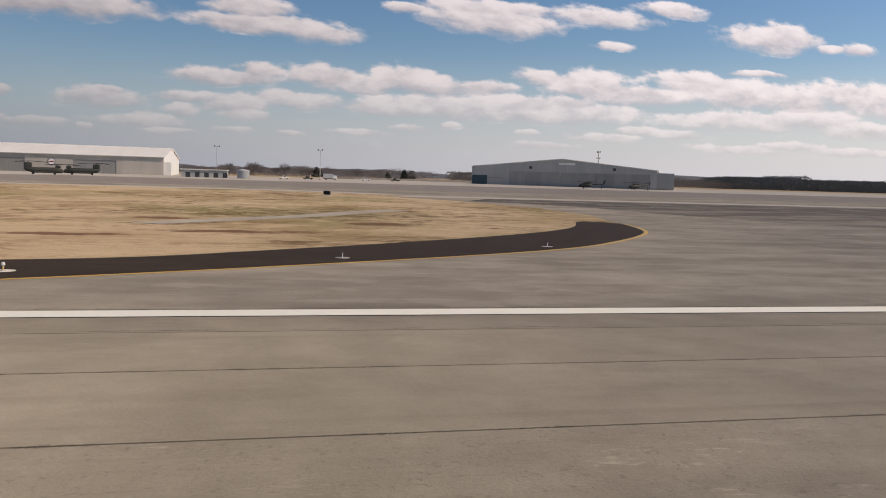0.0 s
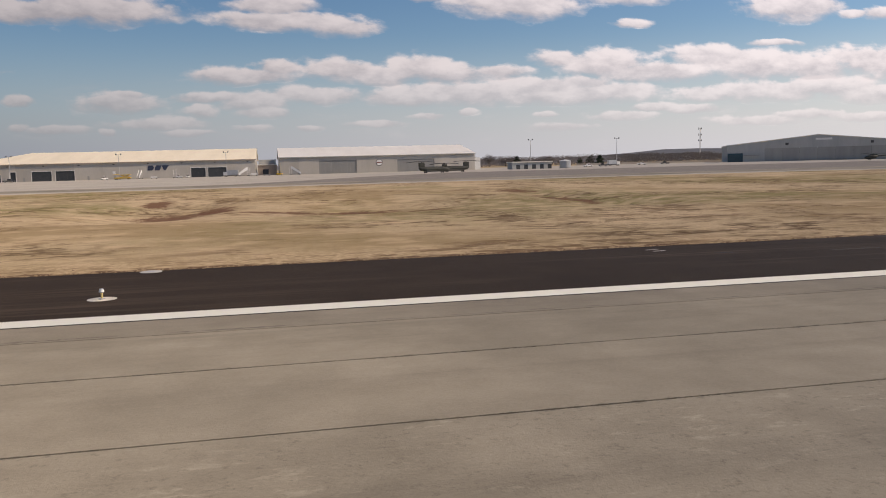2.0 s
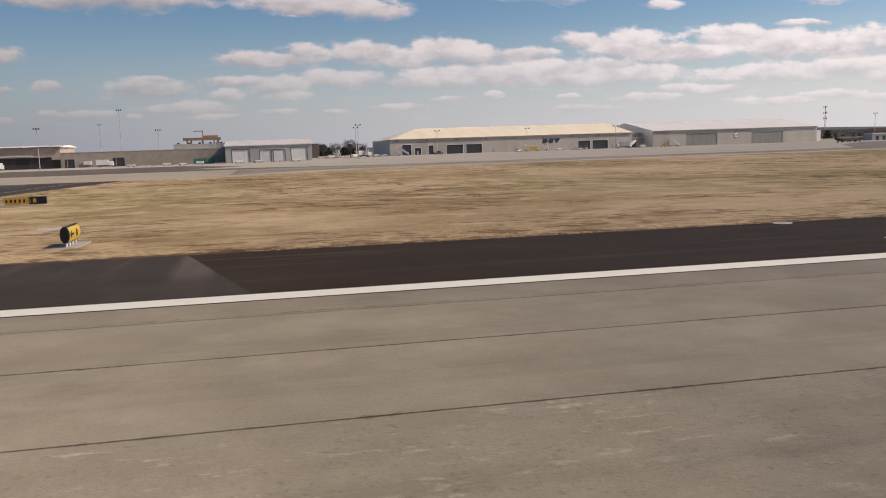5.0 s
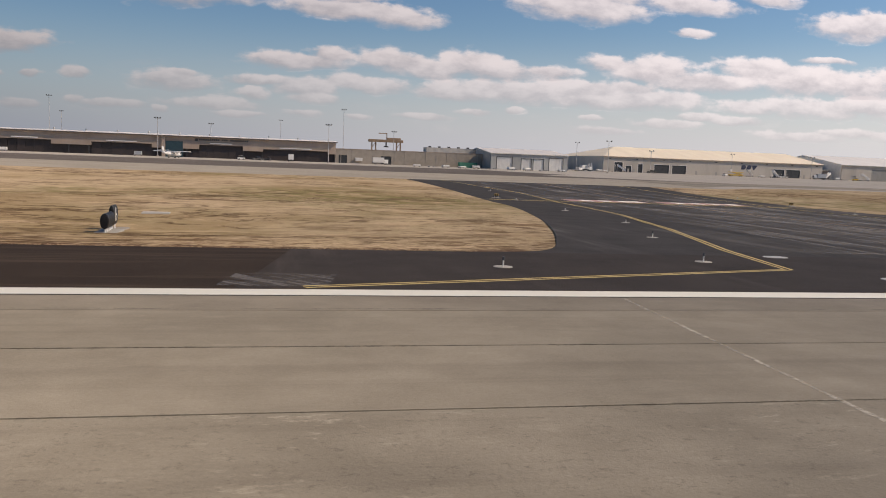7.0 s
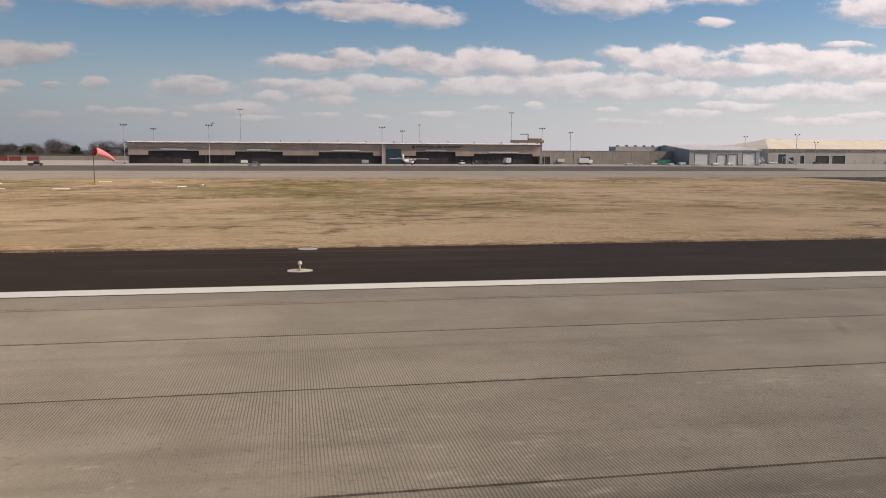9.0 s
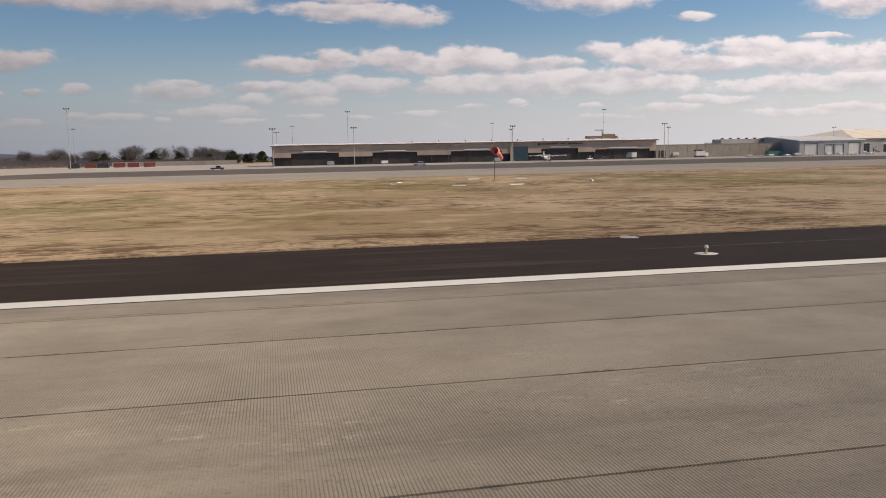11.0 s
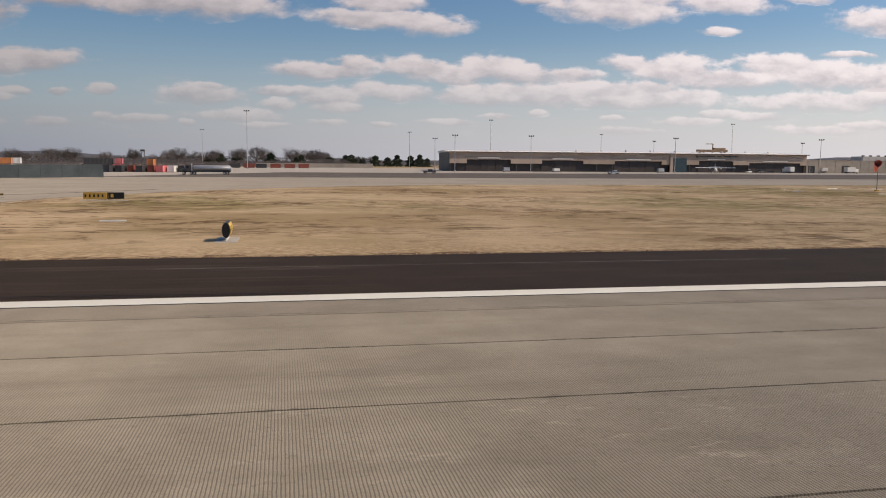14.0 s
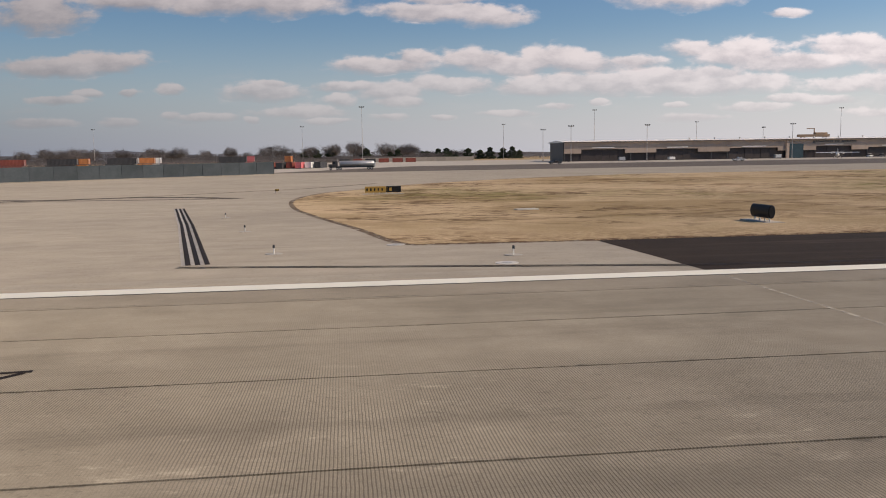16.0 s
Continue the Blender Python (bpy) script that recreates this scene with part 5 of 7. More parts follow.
def disc(r, h, n=18, x=0.0, y=0.0, z=0.0):
    return tubes(((x, y, z), (x, y, z + h), r), n=n)


def edge_light():
    t = thing("runway_edge_light", (0, 0, 0), "white runway edge light on a round pale pad in asphalt", "airfield light", "lights along the runway edge")
    bm = disc(0.46, 0.016)
    bmesh.ops.bevel(bm, geom=[e for e in bm.edges if all(v.co.z > 0.01 for v in e.verts)], offset=0.006, segments=1, affect="EDGES")
    part("pad", bm, PAD_BEIGE, t)
    part("collar", disc(0.11, 0.03, 12, z=0.016), GALVANISED, t)
    part("stem", disc(0.036, 0.17, 8, z=0.046), PALE_YELLOW, t, "pale yellow breakable stem")
    part("lamp_housing", tubes(((0, 0, 0.216), (0, 0, 0.25), 0.05, 0.085), n=12), GALVANISED, t)
    part("lens", tubes(((0, 0, 0.25), (0, 0, 0.35), 0.085, 0.06), n=12), WHITE_METAL, t)
    return t


def flush_pad():
    t = thing("flush_light", (0, 0, 0), "flush round light can cover set in the pavement", "airfield light", "flush covers in the pavement")
    part("pad", disc(0.45, 0.025), PALE_WALL, t)
    part("cover", disc(0.2, 0.015, 14, z=0.025), GALVANISED, t)
    return t


def taxi_light():
    t = thing("taxiway_light", (0, 0, 0), "short taxiway edge light on a pale pad", "airfield light", "lights along the taxiway edge")
    part("pad", disc(0.38, 0.03), WORN_WHITE, t)
    part("stem", disc(0.03, 0.25, 8, z=0.03), WHITE_METAL, t)
    part("lens", tubes(((0, 0, 0.28), (0, 0, 0.42), 0.06, 0.045), n=10), DARK_STEEL, t, "dark blue lens")
    return t


def scatter(maker, spots):
    first = maker()
    for i, (x, y) in enumerate(spots):
        at = pose(*light_spot(x, y))
        if i == 0:
            first.matrix_basis = at
        else:
            copy_thing(first, at)


LIGHT_X = [-609.4 + 51.42 * k for k in range(-3, 16)]
LIGHT_AT = {-609: -609.45, -507: -506.9, -455: -454.65, -44: -46.0, -95: -94.7, -147: -144.5, -198: -197.4}
FLUSH = (-660.8, -403.7, -352.3, 7.6)
scatter(edge_light, [(LIGHT_AT.get(round(x), x), 27.75) for x in LIGHT_X if -659 < x < -20 and min(abs(x - f) for f in FLUSH) > 6] + [(-8.4, 33.5)])
scatter(flush_pad, [(-660.4, 27.9), (-403.4, 27.6), (-352, 27.6), (-342.7, 27.9), (-403.1, 34.5), (-354.1, 36), (-663.5, 35.4), (-19.9, 29.6)] + [(LIGHT_AT.get(round(x), x) + 0.35, 34.5) for x in LIGHT_X if -659 < x < -20])
for cx, cy in ((-206.2, 32.9), (-125.5, 33.2), (-602.65, 33.2)):
    for dy in (-0.3, 0.3):
        stripe("pavement_bar", [(cx - 0.28, cy + dy), (cx + 0.28, cy + dy + 0.12)], 0.22, WORN_WHITE, 0.012, "short pale painted bar on asphalt")
stripe("asphalt_scrape", [(-126.3, 31.4), (-123.4, 31.3)], 0.2, SCUFF, 0.014, "pale scrape on the asphalt shoulder")
scatter(taxi_light, [(3.3, 39.6), (15.8, 48.5), (-345.1, 30.3), (-353.5, 33), (-356.2, 45.6), (-358.6, 58.3), (-361, 71.6), (-407.7, 32.3), (-404, 44.4), (-399.5, 58.1), (-396.2, 97.2), (-416.2, 29.9), (-659.7, 30.2), (-668.2, 33), (-670.7, 45.5), (-673.7, 60.1), (-393, 122), (-398, 75), (-361, 84), (-352.6, 122)])


def bow(z, h, d, z0, bulge):
    """How far a sign's face stands out from its middle at height z."""
    s = min(1.0, abs(2 * (z - z0) / h - 1))
    return d / 2 * math.sqrt(1 - s * s) ** bulge


def sign_body(w, h, d, z0, bulge):
    """A cabinet with bowed faces towards +x and -x that meet in a thin edge above and below."""
    zs = [z0 + h / 2 * (1 - math.cos(math.pi * k / 12)) for k in range(13)]
    ring = [(max(bow(z, h, d, z0, bulge), 0.004), z) for z in zs]
    ring += [(-x, z) for x, z in ring[::-1]]
    bm = bmesh.new()
    rows = []
    for y, s in ((-w / 2, 0.86), (-w / 2 + 0.07, 1.0), (w / 2 - 0.07, 1.0), (w / 2, 0.86)):
        rows.append([bm.verts.new((x * s, y, z0 + h / 2 + (z - z0 - h / 2) * s)) for x, z in ring])
    n = len(ring)
    for a, b in zip(rows, rows[1:]):
        for i in range(n):
            bm.faces.new((a[i], a[(i + 1) % n], b[(i + 1) % n], b[i]))
    bm.faces.new(rows[0])
    bm.faces.new(rows[-1][::-1])
    bmesh.ops.recalc_face_normals(bm, faces=bm.faces)
    return bm


def sign_plate(y0, y1, za, zb, shape, lift):
    """A thin plate on the +x face of a bowed cabinet."""
    bm = bmesh.new()
    rows = []
    for k in range(9):
        z = za + (zb - za) * k / 8
        x = bow(z, *shape) + lift
        rows.append([bm.verts.new(p) for p in ((x, y0, z), (x, y1, z), (x - 0.012, y1, z), (x - 0.012, y0, z))])
    for a, b in zip(rows, rows[1:]):
        for i in range(4):
            bm.faces.new((a[i], a[(i + 1) % 4], b[(i + 1) % 4], b[i]))
    bm.faces.new(rows[0])
    bm.faces.new(rows[-1])
    bmesh.ops.recalc_face_normals(bm, faces=bm.faces)
    return bm


def text_mesh(words, size, depth):
    c = bpy.data.curves.new("text", "FONT")
    c.body, c.size, c.extrude, c.align_x, c.align_y = words, size, depth, "CENTER", "CENTER"
    ob = new("text", c)
    me = bpy.data.meshes.new_from_object(ob)
    bpy.data.objects.remove(ob)
    return me


def distance_marker(x, y, number):
    t = thing("distance_marker", light_spot(x, y), "black runway distance marker sign on a concrete pad", "airfield sign")
    shape = (1.2, 0.32, 0.28, 1.1)
    part("pad", boxes((-0.7, 0.7, -1.3, 1.3, -0.1, 0.05), bevel=0.02), TAN_BLOCK, t)
    for yy in (-0.4, 0.4):
        part("leg", tubes(((0, yy, 0.05), (0, yy, 0.30), 0.04), n=8), WHITE_METAL, t)
    part("panel", sign_body(1.35, *shape), BLACK_PANEL, t)
    for side in (1, -1):
        if number:
            me = text_mesh(number, 1.18, 0.006)
            for v in me.vertices:
                v.co.z += bow(0.88 + v.co.y, *shape) + 0.006
            me.materials.append(WHITE_METAL)
            ob = new("number", me)
            ob.parent = t
            ob.matrix_basis = pose(0, 0, 0.88, 90, 0, 90 * side)
        else:
            ob = part("number_bar", sign_plate(-0.28, 0.28, 0.55, 1.2, shape, 0.008), WHITE_METAL, t)
            ob.matrix_basis = pose(0, 0, 0, 0, 0, 0 if side > 0 else 180)


def guidance_sign(x, y, length, label, arrow=True, turn=0.0):
    """A sign across the direction of travel: yellow towards +x, black behind."""
    t = thing("guidance_sign", light_spot(x, y), label, "airfield sign", turn=turn)
    part("pad", boxes((-0.6, 0.6, -length / 2 - 0.5, length / 2 + 0.5, -0.1, 0.05), bevel=0.02), WORN_WHITE, t)
    n = 4
    for i in range(n):
        yy = (i - (n - 1) / 2) * length / n
        part("leg", tubes(((0, yy, 0.05), (0, yy, 0.26), 0.05), n=8), WHITE_METAL, t)
    shape = (0.84, 0.46, 0.24, 0.9)
    part("cabinet", sign_body(length, *shape), BLACK_PANEL, t)
    part("face", sign_plate(-length / 2 + 0.12, length / 2 - 0.12, 0.30, 1.02, shape, 0.006), YELLOW_PANEL, t, "yellow sign face")
    if arrow:
        part("arrow_shaft", sign_plate(-length / 2 + 0.45, -length / 2 + 0.95, 0.61, 0.71, shape, 0.012), BLACK_PANEL, t)
        bm = bmesh.new()
        extrude_profile(bm, [(-length / 2 + 0.18, 0.66), (-length / 2 + 0.5, 0.84), (-length / 2 + 0.5, 0.48)], "x", 0.215, 0.242)
        part("arrow_head", bm, BLACK_PANEL, t)
        part("letter_bar", sign_plate(0.2, 0.5, 0.48, 0.84, shape, 0.012), BLACK_PANEL, t)
    return t


def field_sign(x, y, w):
    """A long sign facing the runway: yellow direction panels and a black location panel."""
    t = thing("direction_sign", light_spot(x, y), "long airfield sign with yellow panels and black panel", "airfield sign")
    part("pad", boxes((-0.4, w + 0.4, -0.5, 0.6, -0.15, 0.06), bevel=0.02), WORN_WHITE, t)
    for i in range(6):
        xx = 0.3 + (w - 0.6) * i / 5
        part("leg", tubes(((xx, 0, 0.06), (xx, 0, 0.25), 0.05), n=8), GALVANISED, t)
    s = w * 0.58
    part("cabinet", boxes((0, s - 0.02, -0.16, 0.16, 0.25, 1.12), bevel=0.03), SHADED_YELLOW, t, "yellow panel")
    part("cabinet", boxes((s + 0.02, w, -0.16, 0.16, 0.25, 1.12), bevel=0.03), BLACK_PANEL, t, "black panel")
    for i in range(5):
        xx = 0.2 + i * (s - 0.3) / 5
        part("letter_bar", boxes((xx, xx + 0.22, -0.175, -0.162, 0.5, 0.86)), BLACK_PANEL, t)
    part("letter_bar", boxes((s + 0.5, s + 0.85, -0.175, -0.162, 0.45, 0.92)), SHADED_YELLOW, t)
    part("border", boxes((s + 0.12, s + 0.18, -0.175, -0.162, 0.36, 1.02)), SHADED_YELLOW, t)


distance_marker(-169.05, 47.0, "5")
distance_marker(-431.65, 47.4, "6")
guidance_sign(-37.7, 41.9, 1.7, "golden guidance sign with black back on a pad in dry grass", True, 180)
guidance_sign(-329.5, 41.9, 2.5, "black backed guidance sign on white legs in dry grass")
guidance_sign(-431.25, 44.0, 1.9, "yellow arrow guidance sign on a concrete pad", True, 180)
guidance_sign(-643.3, 43.5, 2.4, "yellow arrow guidance sign with black back on white legs")
field_sign(-347.4, 93, 4.7)
field_sign(-662.9, 102.4, 5.2)
guidance_sign(11.5, 161, 1.6, "small dark sign beside the parallel taxiway", False, 60)


def drain_inlet(x, y):
    px, py, pz = light_spot(x, y)
    t = thing("drain_inlet", (px, py, pz + 0.1), "dark concrete drain inlet in bare brown soil", "drain")
    part("headwall", boxes((-1.2, 1.2, -0.15, 0.15, -0.5, 0.35), bevel=0.03), SOIL, t)
    part("wing_wall", boxes((-1.2, -1.0, -1.1, -0.15, -0.5, 0.2), (1.0, 1.2, -1.1, -0.15, -0.5, 0.2)), SOIL, t)
    part("pipe_mouth", tubes(((0, -0.16, 0.05), (0, -0.3, 0.05), 0.42), n=14), RUBBER, t)


drain_inlet(-101.2, 88.0)


def ground_slab(x, y, turn):
    t = thing("ground_slab", light_spot(x, y), "low pale concrete slab lying in the dry grass", "slab", turn=turn)
    part("slab_top", boxes((-1.0, 1.0, -0.55, 0.55, -0.1, 0.09), bevel=0.02), PALE_WALL, t)
    part("cover_plate", boxes((-0.45, 0.45, -0.35, 0.35, 0.09, 0.105)), GALVANISED, t)


ground_slab(-333.2, 54, 12)
ground_slab(-652.0, 62, 8)
ground_slab(-431.2, 58.5, 4)


def guard_light(x, y):
    t = thing("guard_light", light_spot(x, y), "small yellow guard light on legs beside the taxiway", "airfield light")
    part("pad", boxes((-0.6, 0.6, -0.4, 0.4, -0.05, 0.05)), WORN_WHITE, t)
    for xx in (-0.25, 0.25):
        part("leg", tubes(((xx, 0, 0.05), (xx, 0, 0.3), 0.04), n=8), GALVANISED, t)
    part("lamp_box", boxes((-0.32, 0.32, -0.15, 0.15, 0.3, 0.62), bevel=0.04), SHADED_YELLOW, t)
    for xx in (-0.2, 0.2):
        part("lamp", tubes(((xx * 0.8, -0.15, 0.46), (xx * 0.8, -0.2, 0.46), 0.11), n=12), DARK_GLASS, t)


guard_light(-357.4, 101)
guard_light(-397.6, 101)
guard_light(-674.1, 110.9)


def wind_cone():
    t = thing("windsock", light_spot(-536.2, 132.5), "red windsock half filled on a thin pole in grass", "windsock")
    H = 6.0
    part("pole", tubes(((0, 0, 0), (0, 0, H), 0.07, 0.045), n=10), DARK_STEEL, t)
    part("footing", boxes((-0.35, 0.35, -0.35, 0.35, -0.1, 0.35), bevel=0.03), YELLOW_PAINT, t)
    way = Vector((0.55, 0.83, 0))
    part("hoop", tubes(((0, 0, H - 0.1), way * 0.3 + Vector((0, 0, H - 0.1)), 0.03), n=8), GALVANISED, t)
    bm = bmesh.new()
    rows = []
    side = Vector((-way.y, way.x, 0))
    for i in range(13):
        s = i / 12
        c = way * (0.2 + 4.9 * s - 0.5 * s * s) + Vector((0, 0, H - 0.1 - 0.5 * s - 1.0 * s * s))
        r = 0.72 - 0.38 * s
        row = []
        for k in range(14):
            a = 2 * math.pi * k / 14
            rr = r * (1 + 0.08 * math.sin(3 * a + 5 * s) + 0.05 * math.sin(9 * s))
            row.append(bm.verts.new(c + side * (rr * math.cos(a)) + Vector((0, 0, rr * math.sin(a)))))
        rows.append(row)
    for a, b in zip(rows, rows[1:]):
        for k in range(14):
            f = bm.faces.new((a[k], a[(k + 1) % 14], b[(k + 1) % 14], b[k]))
            f.smooth = True
    ob = part("sock", bm, SOCK_CLOTH, t)
    so = ob.modifiers.new("cloth", "SOLIDIFY")
    so.thickness = 0.01


wind_cone()
first = None
for k in range(12):
    if k % 3 == 1:
        continue
    a = 2 * math.pi * k / 12
    x, y = -537 + 16.5 * math.cos(a), 130.5 + 13 * math.sin(a)
    m = pose(*light_spot(x, y), 0, 0, math.degrees(a) + 90)
    if first is None:
        first = thing("segment_marker", (0, 0, 0), "low white segmented circle marker in grass", "airfield marker", "segmented circle round the windsock")
        bm = bmesh.new()
        extrude_profile(bm, [(-0.3, -0.05), (0.3, -0.05), (0.1, 0.12), (-0.1, 0.12)], "x", -1.2, 1.2)
        part("board", bm, WHITE_PAINT, first)
        part("stake", boxes((-1.1, -1.0, -0.05, 0.05, -0.1, 0.16), (1.0, 1.1, -0.05, 0.05, -0.1, 0.16)), GALVANISED, first)
        first.matrix_basis = m
    else:
        copy_thing(first, m)


# ---- masts ----
def light_mast(height, heads=3):
    t = thing("light_mast", (0, 0, 0), "tall thin grey apron floodlight mast", "light mast", "floodlight masts")
    part("base_plate", tubes(((0, 0, -0.1), (0, 0, 0.5), 0.55), n=12), TAN_BLOCK, t)
    part("pole", tubes(((0, 0, 0.5), (0, 0, height - 0.5), 0.18, 0.10), n=10), GALVANISED, t)
    part("head_ring", tubes(((-1.3, 0, height - 0.5), (1.3, 0, height - 0.5), 0.07), ((0, -0.7, height - 0.5), (0, 0.7, height - 0.5), 0.07), n=6), GREY_DOOR, t)
    for i in range(heads):
        x = -1.15 + 2.3 * i / (heads - 1)
        part("floodlight", boxes((x - 0.3, x + 0.3, -0.5, -0.1, height - 0.45, height + 0.1), bevel=0.06), DARK_STEEL, t)
    return t


def masts(height, spots, heads=3):
    first = light_mast(height, heads)
    for i, (x, y) in enumerate(spots):
        if i == 0:
            first.matrix_basis = pose(*base(x, y))
        else:
            copy_thing(first, pose(*base(x, y), 0, 0, (37 * i) % 50 - 25))


masts(26.0 * K, [(-393, 425.2), (-532.4, 425.7), (-656, 381)])
masts(23.6 * K, [(-424.6, 539.7), (-691, 552), (-557, 548), (-826.5, 565)])
masts(15.1 * K, [(-570.6, 336), (-538.8, 333), (-470.9, 338.8), (-405.6, 330), (-455.4, 392.8), (-371.5, 392.7), (-568.6, 392)], 3)
masts(13.6 * K, [(-287.8, 332.4), (-284.0, 381), (-20.5, 372), (24, 375)], 2)
masts(11.0 * K, [(-246.8, 378), (-203.5, 378), (-158.8, 378)], 2)


def cell_tower():
    t = thing("cell_tower", base(429, 1019), "tall steel cell tower with antenna platforms", "tower")
    H = 43 * K
    part("pole", tubes(((0, 0, 0), (0, 0, H), 0.9, 0.5), n=10), GALVANISED, t)
    for z in (H - 1.5, H - 11, H - 20):
        part("platform", tubes(((0, 0, z - 0.3), (0, 0, z), 2.4), n=12), GALVANISED, t)
        for k in range(6):
            a = k * math.pi / 3
            x, y = 2.6 * math.cos(a), 2.6 * math.sin(a)
            part("antenna", boxes((x - 0.35, x + 0.35, y - 0.2, y + 0.2, z - 1.4, z + 1.6)), DARK_STEEL, t)


cell_tower()


# ---- aircraft ----
def propeller_plane(x, y, turn):
    t = thing("propeller_plane", base(x, y), "small white high-wing twin propeller plane parked on concrete", "aircraft", turn=turn)
    part("fuselage", lathe(bmesh.new(), [(-6.3, 2.3, 0.12, 0.1), (-4.5, 2.1, 0.45, 0.4), (-2, 1.85, 0.85, 0.8), (1, 1.75, 0.98, 0.92), (3.4, 1.7, 0.95, 0.9), (5.0, 1.55, 0.7, 0.65), (6.0, 1.4, 0.35, 0.32), (6.3, 1.36, 0.08, 0.08)]), WHITE_METAL, t)
    bm = bmesh.new()
    extrude_profile(bm, [(-0.9, 2.72), (0.9, 2.72), (1.1, 2.82), (0.6, 2.98), (-0.9, 2.82)], "y", -9.6, 9.6)
    part("wing", bm, WHITE_METAL, t)
    bm = bmesh.new()
    extrude_profile(bm, [(-6.4, 2.3), (-4.6, 2.3), (-5.4, 4.9), (-6.5, 4.9)], "y", -0.09, 0.09)
    part("fin", bm, WHITE_METAL, t)
    part("tailplane", boxes((-6.3, -5.2, -2.8, 2.8, 3.3, 3.42), bevel=0.04), WHITE_METAL, t)
    for s in (-1, 1):
        n = part("engine", lathe(bmesh.new(), [(-0.6, 2.5, 0.25, 0.22), (0.6, 2.5, 0.42, 0.38), (1.9, 2.5, 0.36, 0.33), (2.3, 2.5, 0.12, 0.12)], 12), WHITE_METAL, t)
        n.location.y = 2.6 * s
        part("propeller", boxes((2.3, 2.36, -0.09, 0.09, 1.3, 3.7), (2.3, 2.36, -1.2, 1.2, 2.41, 2.59)), DARK_STEEL, n)
        part("wheel", tubes(((0.1, 1.7 * s - 0.13, 0.4), (0.1, 1.7 * s + 0.13, 0.4), 0.4), n=14), RUBBER, t)
        part("strut", tubes(((0.1, 0.9 * s, 1.2), (0.1, 1.65 * s, 0.45), 0.1), n=8), WHITE_METAL, t)
    part("nose_wheel", tubes(((4.6, -0.1, 0.3), (4.6, 0.1, 0.3), 0.3), n=12), RUBBER, t)
    part("nose_strut", tubes(((4.6, 0, 0.3), (4.6, 0, 1.1), 0.07), n=8), GALVANISED, t)
    part("windscreen", boxes((4.1, 4.9, -0.62, 0.62, 1.95, 2.35), bevel=0.15), DARK_GLASS, t)
    for i in range(5):
        for s in (-1, 1):
            part("side_window", boxes((-1.2 + i * 0.9, -0.8 + i * 0.9, 0.86 * s - 0.08, 0.86 * s + 0.08, 1.85, 2.2), bevel=0.04), DARK_GLASS, t)


propeller_plane(-463, 318, 58)


def tandem_helicopter(x, y, turn, s=1.0):
    t = thing("tandem_helicopter", base(x, y), "dark olive tandem rotor helicopter parked on the apron", "helicopter", turn=turn)
    part("fuselage", lathe(bmesh.new(), [(-8.2 * s, 2.6 * s, 0.3 * s, 0.6 * s), (-7.2 * s, 2.3 * s, 1.05 * s, 1.2 * s), (-4 * s, 2.0 * s, 1.3 * s, 1.4 * s), (5 * s, 2.0 * s, 1.3 * s, 1.4 * s), (7 * s, 1.8 * s, 1.1 * s, 1.2 * s), (8.2 * s, 1.5 * s, 0.5 * s, 0.7 * s)]), OLIVE, t)
    part("aft_pylon", boxes((-8.2 * s, -5.0 * s, -0.7 * s, 0.7 * s, 3.0 * s, 5.4 * s), bevel=0.35 * s), OLIVE, t)
    part("fore_pylon", boxes((4.6 * s, 7.0 * s, -0.7 * s, 0.7 * s, 3.0 * s, 4.3 * s), bevel=0.35 * s), OLIVE, t)
    for xx, z in ((-6.6 * s, 5.5 * s), (5.8 * s, 4.4 * s)):
        r = part("rotor_mast", tubes(((xx, 0, z - 0.2), (xx, 0, z + 0.5), 0.25), n=10), DARK_STEEL, t)
        for k in range(3):
            a = radians(120 * k + 17)
            bm = bmesh.new()
            for i in range(4):
                r0, r1 = 0.4 + i * 2.0 * s, 0.4 + (i + 1) * 2.0 * s
                tube(bm, (xx + r0 * math.cos(a), r0 * math.sin(a), z + 0.4 - 0.03 * i * i), (xx + r1 * math.cos(a), r1 * math.sin(a), z + 0.4 - 0.03 * (i + 1) ** 2), 0.14, n=5)
            part("rotor_blade", bm, DARK_STEEL, r)
    for sx in (-4.6 * s, 4.4 * s):
        for sy in (-1.5 * s, 1.5 * s):
            part("wheel", tubes(((sx, sy - 0.15, 0.4), (sx, sy + 0.15, 0.4), 0.4), n=12), RUBBER, t)
            part("strut", tubes(((sx, sy * 0.8, 1.3), (sx, sy, 0.4), 0.1), n=6), OLIVE, t)
    part("sponson", boxes((-4.5 * s, 4 * s, -1.75 * s, 1.75 * s, 0.8 * s, 1.5 * s), bevel=0.25 * s), OLIVE, t)
    part("windscreen", boxes((7.0 * s, 7.75 * s, -0.8 * s, 0.8 * s, 1.9 * s, 2.5 * s), bevel=0.15 * s), DARK_GLASS, t)


